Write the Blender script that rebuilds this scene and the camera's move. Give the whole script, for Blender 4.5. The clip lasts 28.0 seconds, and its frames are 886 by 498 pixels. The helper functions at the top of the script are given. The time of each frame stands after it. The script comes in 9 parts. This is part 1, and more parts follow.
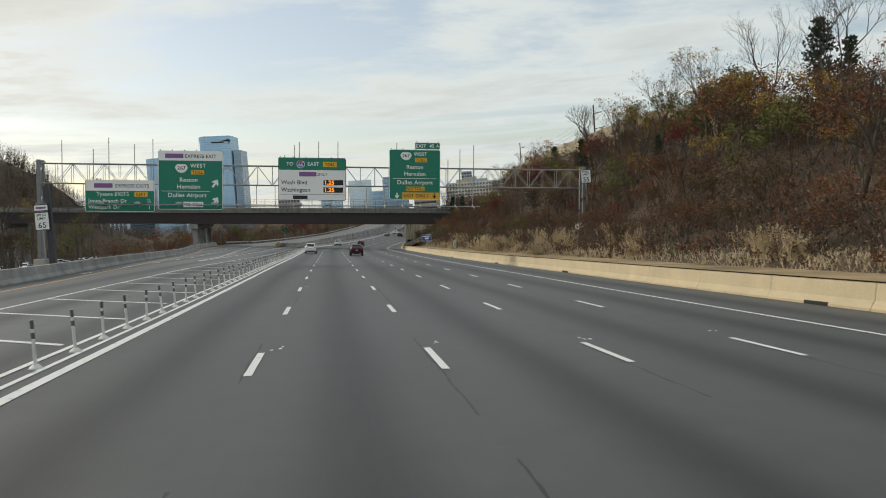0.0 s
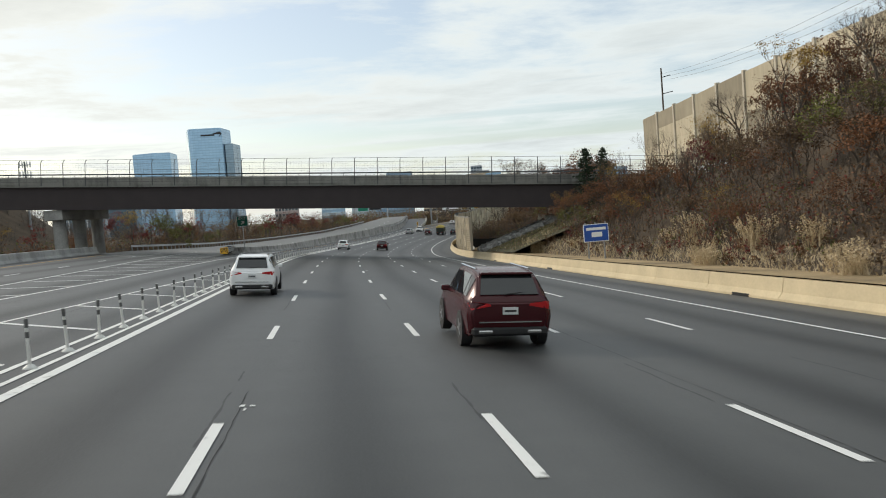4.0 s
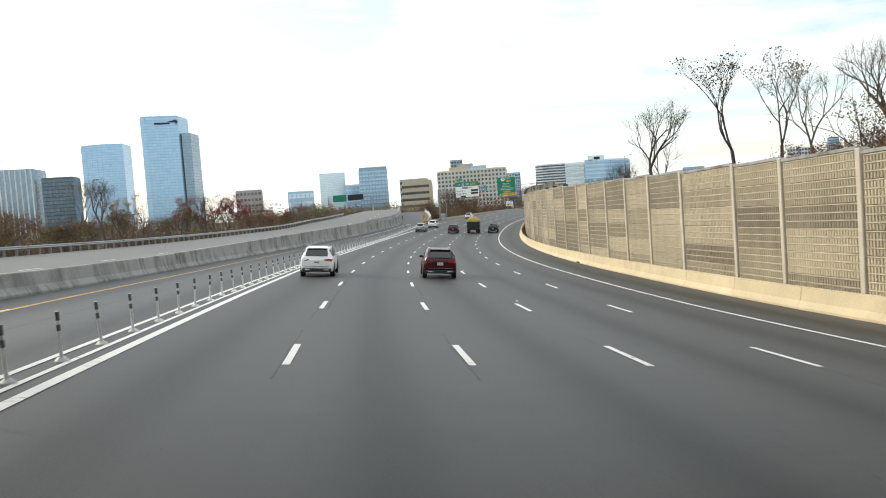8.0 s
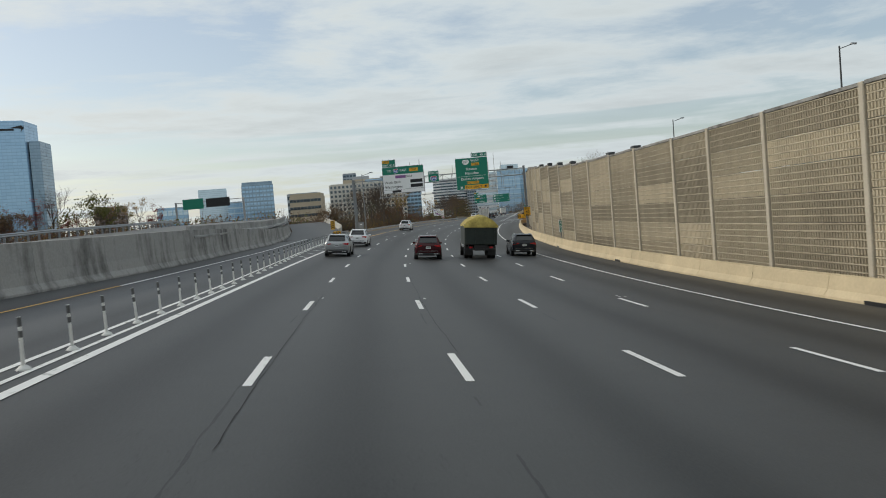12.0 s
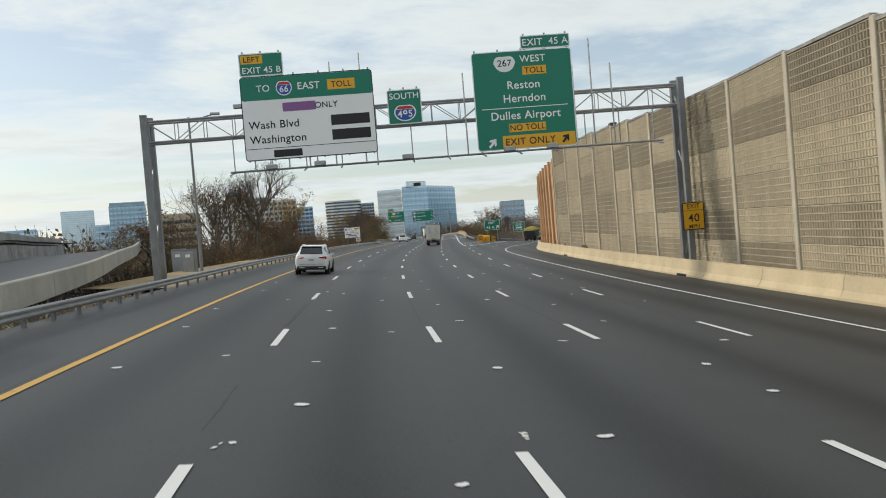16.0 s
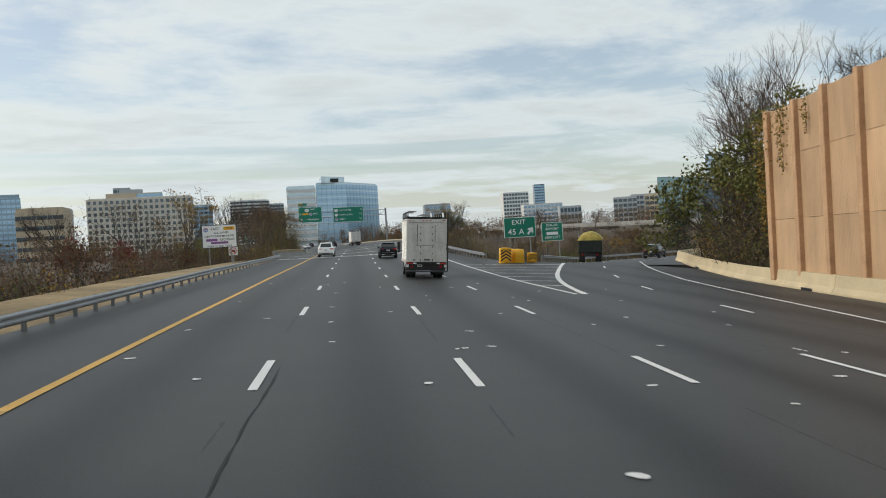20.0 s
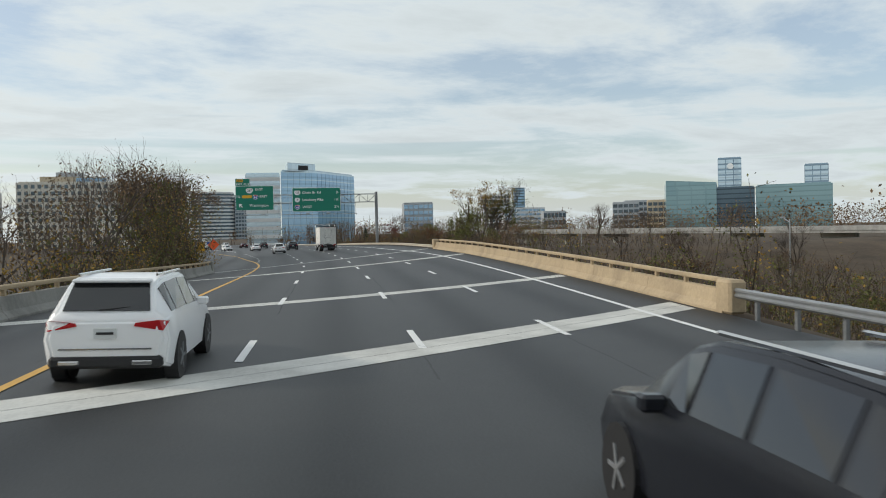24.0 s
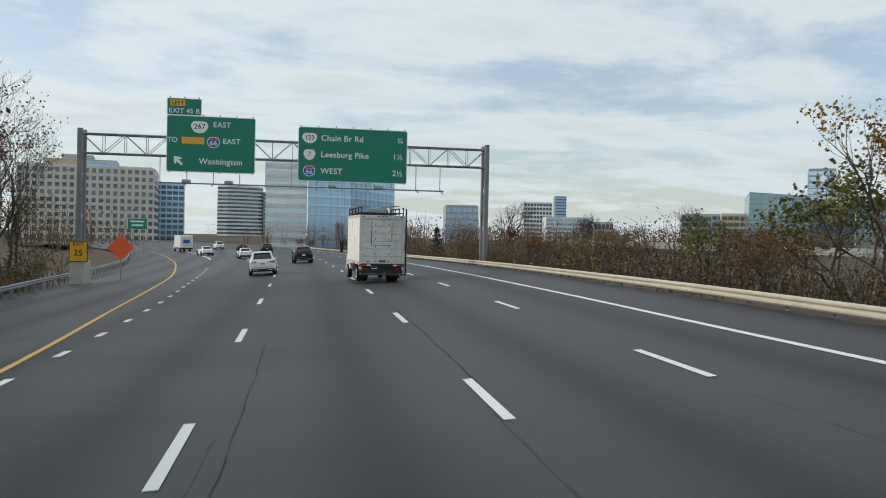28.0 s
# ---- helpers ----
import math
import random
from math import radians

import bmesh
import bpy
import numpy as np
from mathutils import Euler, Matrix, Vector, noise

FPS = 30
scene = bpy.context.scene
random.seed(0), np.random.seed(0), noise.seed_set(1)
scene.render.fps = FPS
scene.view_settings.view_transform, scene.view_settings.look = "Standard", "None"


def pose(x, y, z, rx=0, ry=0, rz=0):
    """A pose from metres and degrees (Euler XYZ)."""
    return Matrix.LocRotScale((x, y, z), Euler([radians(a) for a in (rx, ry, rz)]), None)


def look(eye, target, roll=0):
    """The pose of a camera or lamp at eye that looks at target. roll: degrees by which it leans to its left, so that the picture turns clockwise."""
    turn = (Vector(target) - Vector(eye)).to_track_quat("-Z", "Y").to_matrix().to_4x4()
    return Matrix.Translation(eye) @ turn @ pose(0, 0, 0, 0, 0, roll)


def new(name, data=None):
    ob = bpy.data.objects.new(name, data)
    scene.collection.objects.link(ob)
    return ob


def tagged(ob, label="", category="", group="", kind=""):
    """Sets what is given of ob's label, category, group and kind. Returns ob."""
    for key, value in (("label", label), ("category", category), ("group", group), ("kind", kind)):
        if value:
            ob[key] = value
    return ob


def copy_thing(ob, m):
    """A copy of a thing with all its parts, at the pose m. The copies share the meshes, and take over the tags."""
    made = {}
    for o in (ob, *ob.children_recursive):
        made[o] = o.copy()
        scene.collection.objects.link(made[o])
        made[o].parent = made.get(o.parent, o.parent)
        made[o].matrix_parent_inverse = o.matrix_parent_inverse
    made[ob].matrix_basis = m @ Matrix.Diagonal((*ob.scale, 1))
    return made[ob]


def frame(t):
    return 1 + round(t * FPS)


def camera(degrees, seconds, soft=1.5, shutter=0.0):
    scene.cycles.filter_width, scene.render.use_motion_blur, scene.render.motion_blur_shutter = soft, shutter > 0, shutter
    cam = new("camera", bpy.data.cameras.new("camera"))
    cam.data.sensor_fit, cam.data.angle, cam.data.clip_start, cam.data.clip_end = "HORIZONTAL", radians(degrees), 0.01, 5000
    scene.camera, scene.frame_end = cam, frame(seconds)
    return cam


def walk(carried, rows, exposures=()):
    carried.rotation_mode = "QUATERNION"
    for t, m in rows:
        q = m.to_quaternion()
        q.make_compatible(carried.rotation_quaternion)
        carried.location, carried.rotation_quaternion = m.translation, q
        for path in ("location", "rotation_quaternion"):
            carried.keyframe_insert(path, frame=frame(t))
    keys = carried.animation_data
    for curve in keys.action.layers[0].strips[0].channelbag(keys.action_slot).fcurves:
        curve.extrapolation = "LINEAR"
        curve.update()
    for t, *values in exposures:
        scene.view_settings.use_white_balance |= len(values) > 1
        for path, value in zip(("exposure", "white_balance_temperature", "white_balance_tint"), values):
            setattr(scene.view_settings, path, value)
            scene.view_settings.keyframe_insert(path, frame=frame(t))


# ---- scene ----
cam = camera(57.7, 28.0, soft=1.0, shutter=0.1)
# seconds, eye x y z, yaw, pitch, roll
PATH = [
    (0.0, -0.39, 2.16, 2.44, -1.93, -2.87, -4.00),
    (0.5, -1.77, 15.19, 2.07, -1.84, -2.85, -4.29),
    (1.0, -3.11, 28.26, 1.69, -1.75, -2.91, -4.35),
    (1.5, -4.45, 41.02, 1.33, -1.55, -2.99, -4.51),
    (2.0, -5.82, 53.36, 0.98, -1.45, -2.97, -4.65),
    (2.5, -7.31, 66.58, 0.61, -1.47, -2.95, -4.65),
    (3.0, -8.72, 80.04, 0.23, -1.53, -2.99, -4.60),
    (3.5, -9.94, 92.99, -0.15, -1.76, -2.95, -4.53),
    (4.0, -11.25, 106.05, -0.53, -1.88, -2.91, -4.44),
    (4.5, -12.63, 119.09, -0.89, -1.97, -2.88, -4.36),
    (5.0, -14.01, 131.97, -1.23, -2.05, -2.87, -4.29),
    (5.5, -15.34, 144.57, -1.55, -2.13, -2.87, -4.25),
    (6.0, -16.53, 156.75, -1.86, -2.19, -2.87, -4.22),
    (6.5, -17.61, 169.22, -2.18, -2.37, -2.90, -4.11),
    (7.0, -18.82, 181.81, -2.48, -2.71, -3.09, -3.84),
    (7.5, -19.77, 194.54, -2.82, -3.03, -3.02, -4.16),
    (8.0, -20.66, 207.57, -3.18, -4.04, -3.10, -4.22),
    (8.5, -21.27, 220.28, -3.59, -5.11, -3.16, -4.25),
    (9.0, -21.57, 232.78, -3.99, -6.28, -3.20, -4.42),
    (9.5, -21.55, 245.17, -4.37, -7.47, -3.15, -4.54),
    (10.0, -21.22, 257.53, -4.71, -8.52, -3.03, -4.71),
    (10.5, -20.71, 270.06, -5.01, -9.39, -2.86, -4.75),
    (11.0, -20.13, 282.90, -5.28, -10.37, -2.71, -4.72),
    (11.5, -19.37, 295.39, -5.51, -11.14, -2.54, -4.73),
    (12.0, -18.40, 307.51, -5.70, -11.94, -2.37, -4.69),
    (12.5, -17.30, 319.68, -5.85, -12.94, -2.15, -4.61),
    (13.0, -15.97, 331.68, -5.95, -13.94, -1.93, -4.52),
    (13.5, -14.42, 343.44, -6.01, -14.95, -1.74, -4.44),
    (14.0, -12.72, 354.90, -6.02, -15.96, -1.59, -4.40),
    (14.5, -10.89, 365.99, -6.01, -16.96, -1.48, -4.41),
    (15.0, -8.98, 376.65, -5.97, -17.95, -1.41, -4.51),
    (15.5, -6.63, 388.36, -5.91, -18.97, -1.37, -4.63),
    (16.0, -4.26, 399.10, -5.83, -19.82, -1.26, -4.69),
    (16.5, -1.57, 410.51, -5.75, -20.75, -1.24, -4.73),
    (17.0, 1.45, 422.16, -5.67, -21.81, -1.18, -4.61),
    (17.5, 4.53, 433.26, -5.59, -22.77, -1.13, -4.62),
    (18.0, 7.65, 444.01, -5.52, -23.62, -1.13, -4.63),
    (18.5, 10.84, 454.59, -5.46, -24.35, -1.17, -4.51),
    (19.0, 14.11, 465.19, -5.40, -24.95, -1.28, -4.14),
    (19.5, 17.47, 475.65, -5.35, -25.54, -1.23, -3.77),
    (20.0, 20.86, 485.88, -5.30, -26.12, -1.30, -3.38),
    (20.5, 24.25, 495.79, -5.26, -26.57, -1.35, -2.92),
    (21.0, 27.68, 505.79, -5.25, -27.03, -1.44, -2.76),
    (21.5, 31.21, 515.57, -5.27, -27.40, -1.50, -2.77),
    (22.0, 34.77, 525.29, -5.30, -27.71, -1.49, -2.73),
    (22.5, 38.38, 535.09, -5.33, -27.99, -1.42, -2.52),
    (23.0, 42.02, 544.97, -5.35, -28.17, -1.35, -2.19),
    (23.5, 45.69, 554.92, -5.35, -28.26, -1.27, -1.79),
    (24.0, 49.41, 564.92, -5.32, -28.23, -1.22, -1.37),
    (24.5, 53.16, 574.97, -5.27, -28.12, -1.18, -0.98),
    (25.0, 56.92, 585.07, -5.22, -27.96, -1.14, -0.67),
    (25.5, 60.32, 594.56, -5.18, -27.77, -1.06, -0.24),
    (26.0, 63.49, 603.68, -5.18, -27.53, -0.97, 0.22),
    (26.5, 66.56, 612.65, -5.21, -27.23, -0.90, 0.61),
    (27.0, 69.63, 621.73, -5.25, -26.90, -0.88, 0.86),
    (27.5, 72.69, 630.93, -5.29, -26.54, -0.83, 1.03),
    (28.0, 75.69, 640.24, -5.34, -26.09, -0.77, 1.20),
]
EXPOSURES = [(t, e, k, 10) for t, e, k in ((0, -0.12, 6850), (0.6, -0.05, 6650), (1.0, 0.05, 6620), (3.0, 0.1, 6720), (5.5, 0.06, 6620), (6.5, 0.45, 6620), (7.1, 1.0, 6620), (7.5, 1.05, 6720), (8.0, 0.68, 6720), (8.5, 0.08, 6620), (9.0, -0.25, 6570), (12.0, -0.22, 6520), (15.0, -0.02, 6570), (17.0, 0.08, 6720), (18.0, 0.0, 6670), (19.0, -0.1, 6620), (20.0, -0.06, 6570), (23.0, -0.08, 6520), (28.0, -0.05, 6350))]
walk(cam, [(t, pose(x, y, z, 90 + p, 0, w) @ pose(0, 0, 0, 0, 0, r)) for t, x, y, z, w, p, r in PATH], EXPOSURES)

# the road's alignment: heading (degrees), grade (percent) and cross fall (degrees) every 20 m
KS = np.arange(-20, 821, 20.0)
PSI = [6.17, 6.08, 6.00, 6.00, 6.05, 5.96, 5.87, 6.01, 5.89, 5.49, 4.78, 3.53, 2.27, 0.57, -0.97, -2.82, -4.48, -5.99, -7.69, -9.18, -10.66, -12.23, -14.25, -15.94, -17.33, -18.67, -19.78, -19.84, -19.73, -19.81, -20.23, -20.46, -20.04, -18.75, -17.56, -16.77, -16.15, -15.54, -14.93, -14.31, -13.70, -13.09, -12.47]
GRADE = [-2.43, -2.69, -2.92, -2.82, -2.82, -2.82, -2.93, -2.66, -2.57, -2.55, -2.43, -2.85, -3.39, -2.89, -2.40, -2.09, -1.63, -1.17, -0.47, 0.11, 0.46, 0.84, 0.68, 0.66, 0.49, 0.42, 0.27, -0.28, -0.22, -0.00, 0.50, 0.52, -0.25, -0.34, -0.35, -0.45, -0.62, -0.68, -0.68, -0.62, -0.54, -0.45, -0.36]
BANK = [2.86, 3.18, 3.49, 3.78, 3.97, 4.24, 4.35, 4.36, 4.42, 4.57, 4.82, 5.24, 5.66, 5.54, 5.04, 4.84, 4.68, 4.62, 4.61, 4.58, 4.73, 4.42, 4.26, 4.17, 4.00, 3.64, 3.63, 3.74, 3.89, 3.20, 2.21, 0.86, -1.08, -3.00, -3.99, -4.32, -4.16, -3.78, -3.26, -2.67, -2.04, -1.39, -0.74]
LANE = 3.66
GS = np.arange(-120.0, 1500.0, 1.0)
PSI_S = np.interp(GS, KS, PSI)
PSI_S[GS > 720] = np.interp(720, KS, PSI) + np.interp(GS[GS > 720], [720, 800, 900, 1000, 1500], [0, 4, 14, 20, 24])
GRADE_S = np.interp(GS, KS, GRADE)
BANK_S = np.interp(GS, KS, BANK)
_x, _y, _z = np.cumsum(-np.sin(np.radians(PSI_S))), np.cumsum(np.cos(np.radians(PSI_S))), np.cumsum(GRADE_S / 100)
_k = int(np.argmin(abs(GS)))
RX, RY, RZ = _x - _x[_k], _y - _y[_k], _z - _z[_k]


def rp(s, d, h=0.0):
    """World point at station s, offset d to the right of our lane's middle, h above the road's plane."""
    a, b = radians(np.interp(s, GS, PSI_S)), radians(np.interp(s, GS, BANK_S))
    b *= 1.0 if abs(d) < 30 else 30 / abs(d)
    return Vector((np.interp(s, GS, RX) + d * math.cos(a), np.interp(s, GS, RY) + d * math.sin(a), np.interp(s, GS, RZ) - d * math.tan(b) + h))


def rm(s, d, h=0.0, turn=0.0, tilt=False):
    """Pose on the road: x to the right, y ahead, z up; tilt: lies on the road's cross fall."""
    a = np.interp(s, GS, PSI_S) + turn
    b = np.interp(s, GS, BANK_S) if tilt else 0
    return Matrix.Translation(rp(s, d, h)) @ pose(0, 0, 0, 0, 0, a) @ pose(0, 0, 0, 0, b, 0)


def wave(points):
    """A smooth function through (s, value) points."""
    xs, ys = [p[0] for p in points], [p[1] for p in points]
    grid = np.arange(xs[0] - 40, xs[-1] + 41, 1.0)
    v = np.interp(grid, xs, ys)
    k = np.ones(13) / 13
    v = np.convolve(np.pad(v, 6, mode="edge"), k, mode="valid")
    return lambda s: float(np.interp(s, grid, v))


# ---------------- light ----------------
SUN_AZ, SUN_EL = 62.0, 27.0     # degrees to the left of +y, and above the horizon
world = bpy.data.worlds.new("sky")
scene.world = world
world.use_nodes = True
wn, wl = world.node_tree.nodes, world.node_tree.links
wn.clear()


def wnode(kind, **values):
    n = wn.new(kind)
    for k, v in values.items():
        n.inputs[k].default_value = v
    return n


w_out, w_bg = wnode("ShaderNodeOutputWorld"), wnode("ShaderNodeBackground")
w_sky = wnode("ShaderNodeTexSky")
w_sky.sky_type, w_sky.sun_disc = "NISHITA", False
w_sky.sun_elevation, w_sky.sun_rotation = radians(SUN_EL), radians(-SUN_AZ)
w_sky.air_density, w_sky.dust_density, w_sky.ozone_density = 1.0, 1.5, 1.0
w_co, w_sep = wnode("ShaderNodeTexCoord"), wnode("ShaderNodeSeparateXYZ")
wl.new(w_co.outputs["Generated"], w_sep.inputs[0])
w_up = wn.new("ShaderNodeMath"); w_up.operation = "MAXIMUM"; w_up.inputs[1].default_value = 0.0
wl.new(w_sep.outputs["Z"], w_up.inputs[0])
w_add = wn.new("ShaderNodeMath"); w_add.operation = "ADD"; w_add.inputs[1].default_value = 0.09
wl.new(w_up.outputs[0], w_add.inputs[0])
w_px = wn.new("ShaderNodeMath"); w_px.operation = "DIVIDE"
w_py = wn.new("ShaderNodeMath"); w_py.operation = "DIVIDE"
wl.new(w_sep.outputs["X"], w_px.inputs[0]); wl.new(w_add.outputs[0], w_px.inputs[1])
wl.new(w_sep.outputs["Y"], w_py.inputs[0]); wl.new(w_add.outputs[0], w_py.inputs[1])
w_com = wnode("ShaderNodeCombineXYZ")
wl.new(w_px.outputs[0], w_com.inputs[0]); wl.new(w_py.outputs[0], w_com.inputs[1])
w_map = wnode("ShaderNodeMapping")
w_map.inputs["Rotation"].default_value = (0, 0, radians(-24))
w_map.inputs["Scale"].default_value = (0.75, 0.95, 1)
w_map.inputs["Location"].default_value = (1.3, 0.4, 0)
wl.new(w_com.outputs[0], w_map.inputs[0])
w_n1 = wnode("ShaderNodeTexNoise", Scale=1.05, Detail=12.0, Roughness=0.62, Distortion=0.2)
w_n2 = wnode("ShaderNodeTexNoise", Scale=0.24, Detail=4.0, Roughness=0.5)
wl.new(w_map.outputs[0], w_n1.inputs["Vector"]); wl.new(w_com.outputs[0], w_n2.inputs["Vector"])
w_mixn = wn.new("ShaderNodeMath"); w_mixn.operation = "MULTIPLY_ADD"; w_mixn.inputs[1].default_value = 0.55
wl.new(w_n2.outputs["Fac"], w_mixn.inputs[0]); wl.new(w_n1.outputs["Fac"], w_mixn.inputs[2])
w_cover = wnode("ShaderNodeMapRange")
w_cover.inputs["From Min"].default_value, w_cover.inputs["From Max"].default_value = 0.66, 0.82
w_cover.inputs["To Min"].default_value, w_cover.inputs["To Max"].default_value = 0.3, 1.0
wl.new(w_mixn.outputs[0], w_cover.inputs["Value"])
# cloud brightness: brighter towards the sun, grey undersides in the thick parts
w_dot = wn.new("ShaderNodeVectorMath"); w_dot.operation = "DOT_PRODUCT"
sun_dir = Vector((-math.sin(radians(SUN_AZ)) * math.cos(radians(SUN_EL)), math.cos(radians(SUN_AZ)) * math.cos(radians(SUN_EL)), math.sin(radians(SUN_EL))))
w_dot.inputs[1].default_value = sun_dir
wl.new(w_co.outputs["Generated"], w_dot.inputs[0])
w_glow = wnode("ShaderNodeMapRange")
w_glow.inputs["From Min"].default_value, w_glow.inputs["From Max"].default_value = 0.0, 1.0
w_glow.inputs["To Min"].default_value, w_glow.inputs["To Max"].default_value = 5.05, 5.75
wl.new(w_dot.outputs["Value"], w_glow.inputs["Value"])
w_thick = wnode("ShaderNodeMapRange")
w_thick.inputs["From Min"].default_value, w_thick.inputs["From Max"].default_value = 0.78, 1.0
w_thick.inputs["To Min"].default_value, w_thick.inputs["To Max"].default_value = 1.1, 0.88
wl.new(w_mixn.outputs[0], w_thick.inputs["Value"])
w_bri = wn.new("ShaderNodeMath"); w_bri.operation = "MULTIPLY"
wl.new(w_glow.outputs[0], w_bri.inputs[0]); wl.new(w_thick.outputs[0], w_bri.inputs[1])
w_cloud = wn.new("ShaderNodeVectorMath"); w_cloud.operation = "SCALE"
w_warm = wnode("ShaderNodeMapRange")
w_warm.inputs["From Min"].default_value, w_warm.inputs["From Max"].default_value = 0.35, 0.95
wl.new(w_dot.outputs["Value"], w_warm.inputs["Value"])
w_tint = wn.new("ShaderNodeMix"); w_tint.data_type = "RGBA"
w_tint.inputs["A"].default_value, w_tint.inputs["B"].default_value = (0.885, 0.975, 1.0, 1), (0.95, 0.975, 0.93, 1)
wl.new(w_warm.outputs[0], w_tint.inputs["Factor"]); wl.new(w_tint.outputs["Result"], w_cloud.inputs[0])
wl.new(w_bri.outputs[0], w_cloud.inputs["Scale"])
w_mix = wn.new("ShaderNodeMix"); w_mix.data_type = "RGBA"
# thin level rifts of blue low over the horizon
w_map2 = wnode("ShaderNodeMapping")
w_map2.inputs["Scale"].default_value = (1.1, 1.1, 26.0)
w_map2.inputs["Location"].default_value = (0.35, 0.1, 0.75)
wl.new(w_co.outputs["Generated"], w_map2.inputs[0])
w_n3 = wnode("ShaderNodeTexNoise", Scale=1.35, Detail=4.0, Roughness=0.5)
wl.new(w_map2.outputs[0], w_n3.inputs["Vector"])
w_rift = wnode("ShaderNodeMapRange")
w_rift.inputs["From Min"].default_value, w_rift.inputs["From Max"].default_value = 0.53, 0.61
w_rift.inputs["To Min"].default_value, w_rift.inputs["To Max"].default_value = 0.0, 0.7
wl.new(w_n3.outputs["Fac"], w_rift.inputs["Value"])
w_low = wnode("ShaderNodeMapRange")
w_low.inputs["From Min"].default_value, w_low.inputs["From Max"].default_value = 0.18, 0.1
wl.new(w_sep.outputs["Z"], w_low.inputs["Value"])
w_rl = wn.new("ShaderNodeMath"); w_rl.operation = "MULTIPLY"
wl.new(w_rift.outputs[0], w_rl.inputs[0]); wl.new(w_low.outputs[0], w_rl.inputs[1])
w_keep = wn.new("ShaderNodeMath"); w_keep.operation = "SUBTRACT"; w_keep.inputs[0].default_value = 1.0
wl.new(w_rl.outputs[0], w_keep.inputs[1])
w_cov2 = wn.new("ShaderNodeMath"); w_cov2.operation = "MULTIPLY"
wl.new(w_cover.outputs[0], w_cov2.inputs[0]); wl.new(w_keep.outputs[0], w_cov2.inputs[1])
# milky haze along the horizon
w_haze = wnode("ShaderNodeMapRange")
w_haze.inputs["From Min"].default_value, w_haze.inputs["From Max"].default_value = 0.0, 0.075
w_haze.inputs["To Min"].default_value, w_haze.inputs["To Max"].default_value = 0.9, 0.0
wl.new(w_sep.outputs["Z"], w_haze.inputs["Value"])
w_cov3 = wn.new("ShaderNodeMath"); w_cov3.operation = "MAXIMUM"
wl.new(w_cov2.outputs[0], w_cov3.inputs[0]); wl.new(w_haze.outputs[0], w_cov3.inputs[1])
wl.new(w_cov3.outputs[0], w_mix.inputs["Factor"])
wl.new(w_sky.outputs[0], w_mix.inputs["A"]); wl.new(w_cloud.outputs[0], w_mix.inputs["B"])
wl.new(w_mix.outputs["Result"], w_bg.inputs["Color"])
w_bg.inputs["Strength"].default_value = 0.15
wl.new(w_bg.outputs[0], w_out.inputs[0])

sun = new("sun", bpy.data.lights.new("sun", "SUN"))
sun.data.energy, sun.data.angle, sun.data.color = 1.7, radians(3.0), (1.0, 0.94, 0.82)
sun.matrix_world = look((0, 0, 0), -sun_dir)


# ---------------- materials ----------------
def nodes_of(mat):
    mat.use_nodes = True
    return mat.node_tree.nodes, mat.node_tree.links, mat.node_tree.nodes["Principled BSDF"]


def stuff(name, color, rough=0.8, metal=0.0, vary=0.15, scale=3.0, fine=40.0, bump=0.15, spec=0.4, uv=False, rand=0.0, transmission=0.0):
    """A surface with two scales of variation, and relief."""
    mat = bpy.data.materials.new(name)
    n, l, b = nodes_of(mat)
    co = n.new("ShaderNodeTexCoord")
    src = co.outputs["UV" if uv else "Object"]
    big, small = n.new("ShaderNodeTexNoise"), n.new("ShaderNodeTexNoise")
    big.inputs["Scale"].default_value, big.inputs["Detail"].default_value = scale, 4.0
    small.inputs["Scale"].default_value, small.inputs["Detail"].default_value = fine, 3.0
    l.new(src, big.inputs["Vector"]); l.new(src, small.inputs["Vector"])
    a = n.new("ShaderNodeMath"); a.operation = "MULTIPLY_ADD"; a.inputs[1].default_value = 0.5
    l.new(small.outputs["Fac"], a.inputs[0]); l.new(big.outputs["Fac"], a.inputs[2])
    r = n.new("ShaderNodeMapRange")
    r.inputs["From Min"].default_value, r.inputs["From Max"].default_value = 0.45, 1.05
    r.inputs["To Min"].default_value, r.inputs["To Max"].default_value = 1 - vary, 1 + vary
    l.new(a.outputs[0], r.inputs["Value"])
    last = r.outputs[0]
    if rand:
        info = n.new("ShaderNodeObjectInfo")
        rr = n.new("ShaderNodeMapRange")
        rr.inputs["To Min"].default_value, rr.inputs["To Max"].default_value = 1 - rand, 1 + rand
        l.new(info.outputs["Random"], rr.inputs["Value"])
        m2 = n.new("ShaderNodeMath"); m2.operation = "MULTIPLY"
        l.new(last, m2.inputs[0]); l.new(rr.outputs[0], m2.inputs[1])
        last = m2.outputs[0]
    s = n.new("ShaderNodeVectorMath"); s.operation = "SCALE"
    s.inputs[0].default_value = color
    l.new(last, s.inputs["Scale"]); l.new(s.outputs[0], b.inputs["Base Color"])
    b.inputs["Roughness"].default_value, b.inputs["Metallic"].default_value = rough, metal
    b.inputs["Specular IOR Level"].default_value = spec
    b.inputs["Transmission Weight"].default_value = transmission
    if bump:
        bp = n.new("ShaderNodeBump")
        bp.inputs["Strength"].default_value, bp.inputs["Distance"].default_value = bump, 0.02
        l.new(a.outputs[0], bp.inputs["Height"]); l.new(bp.outputs[0], b.inputs["Normal"])
    return mat


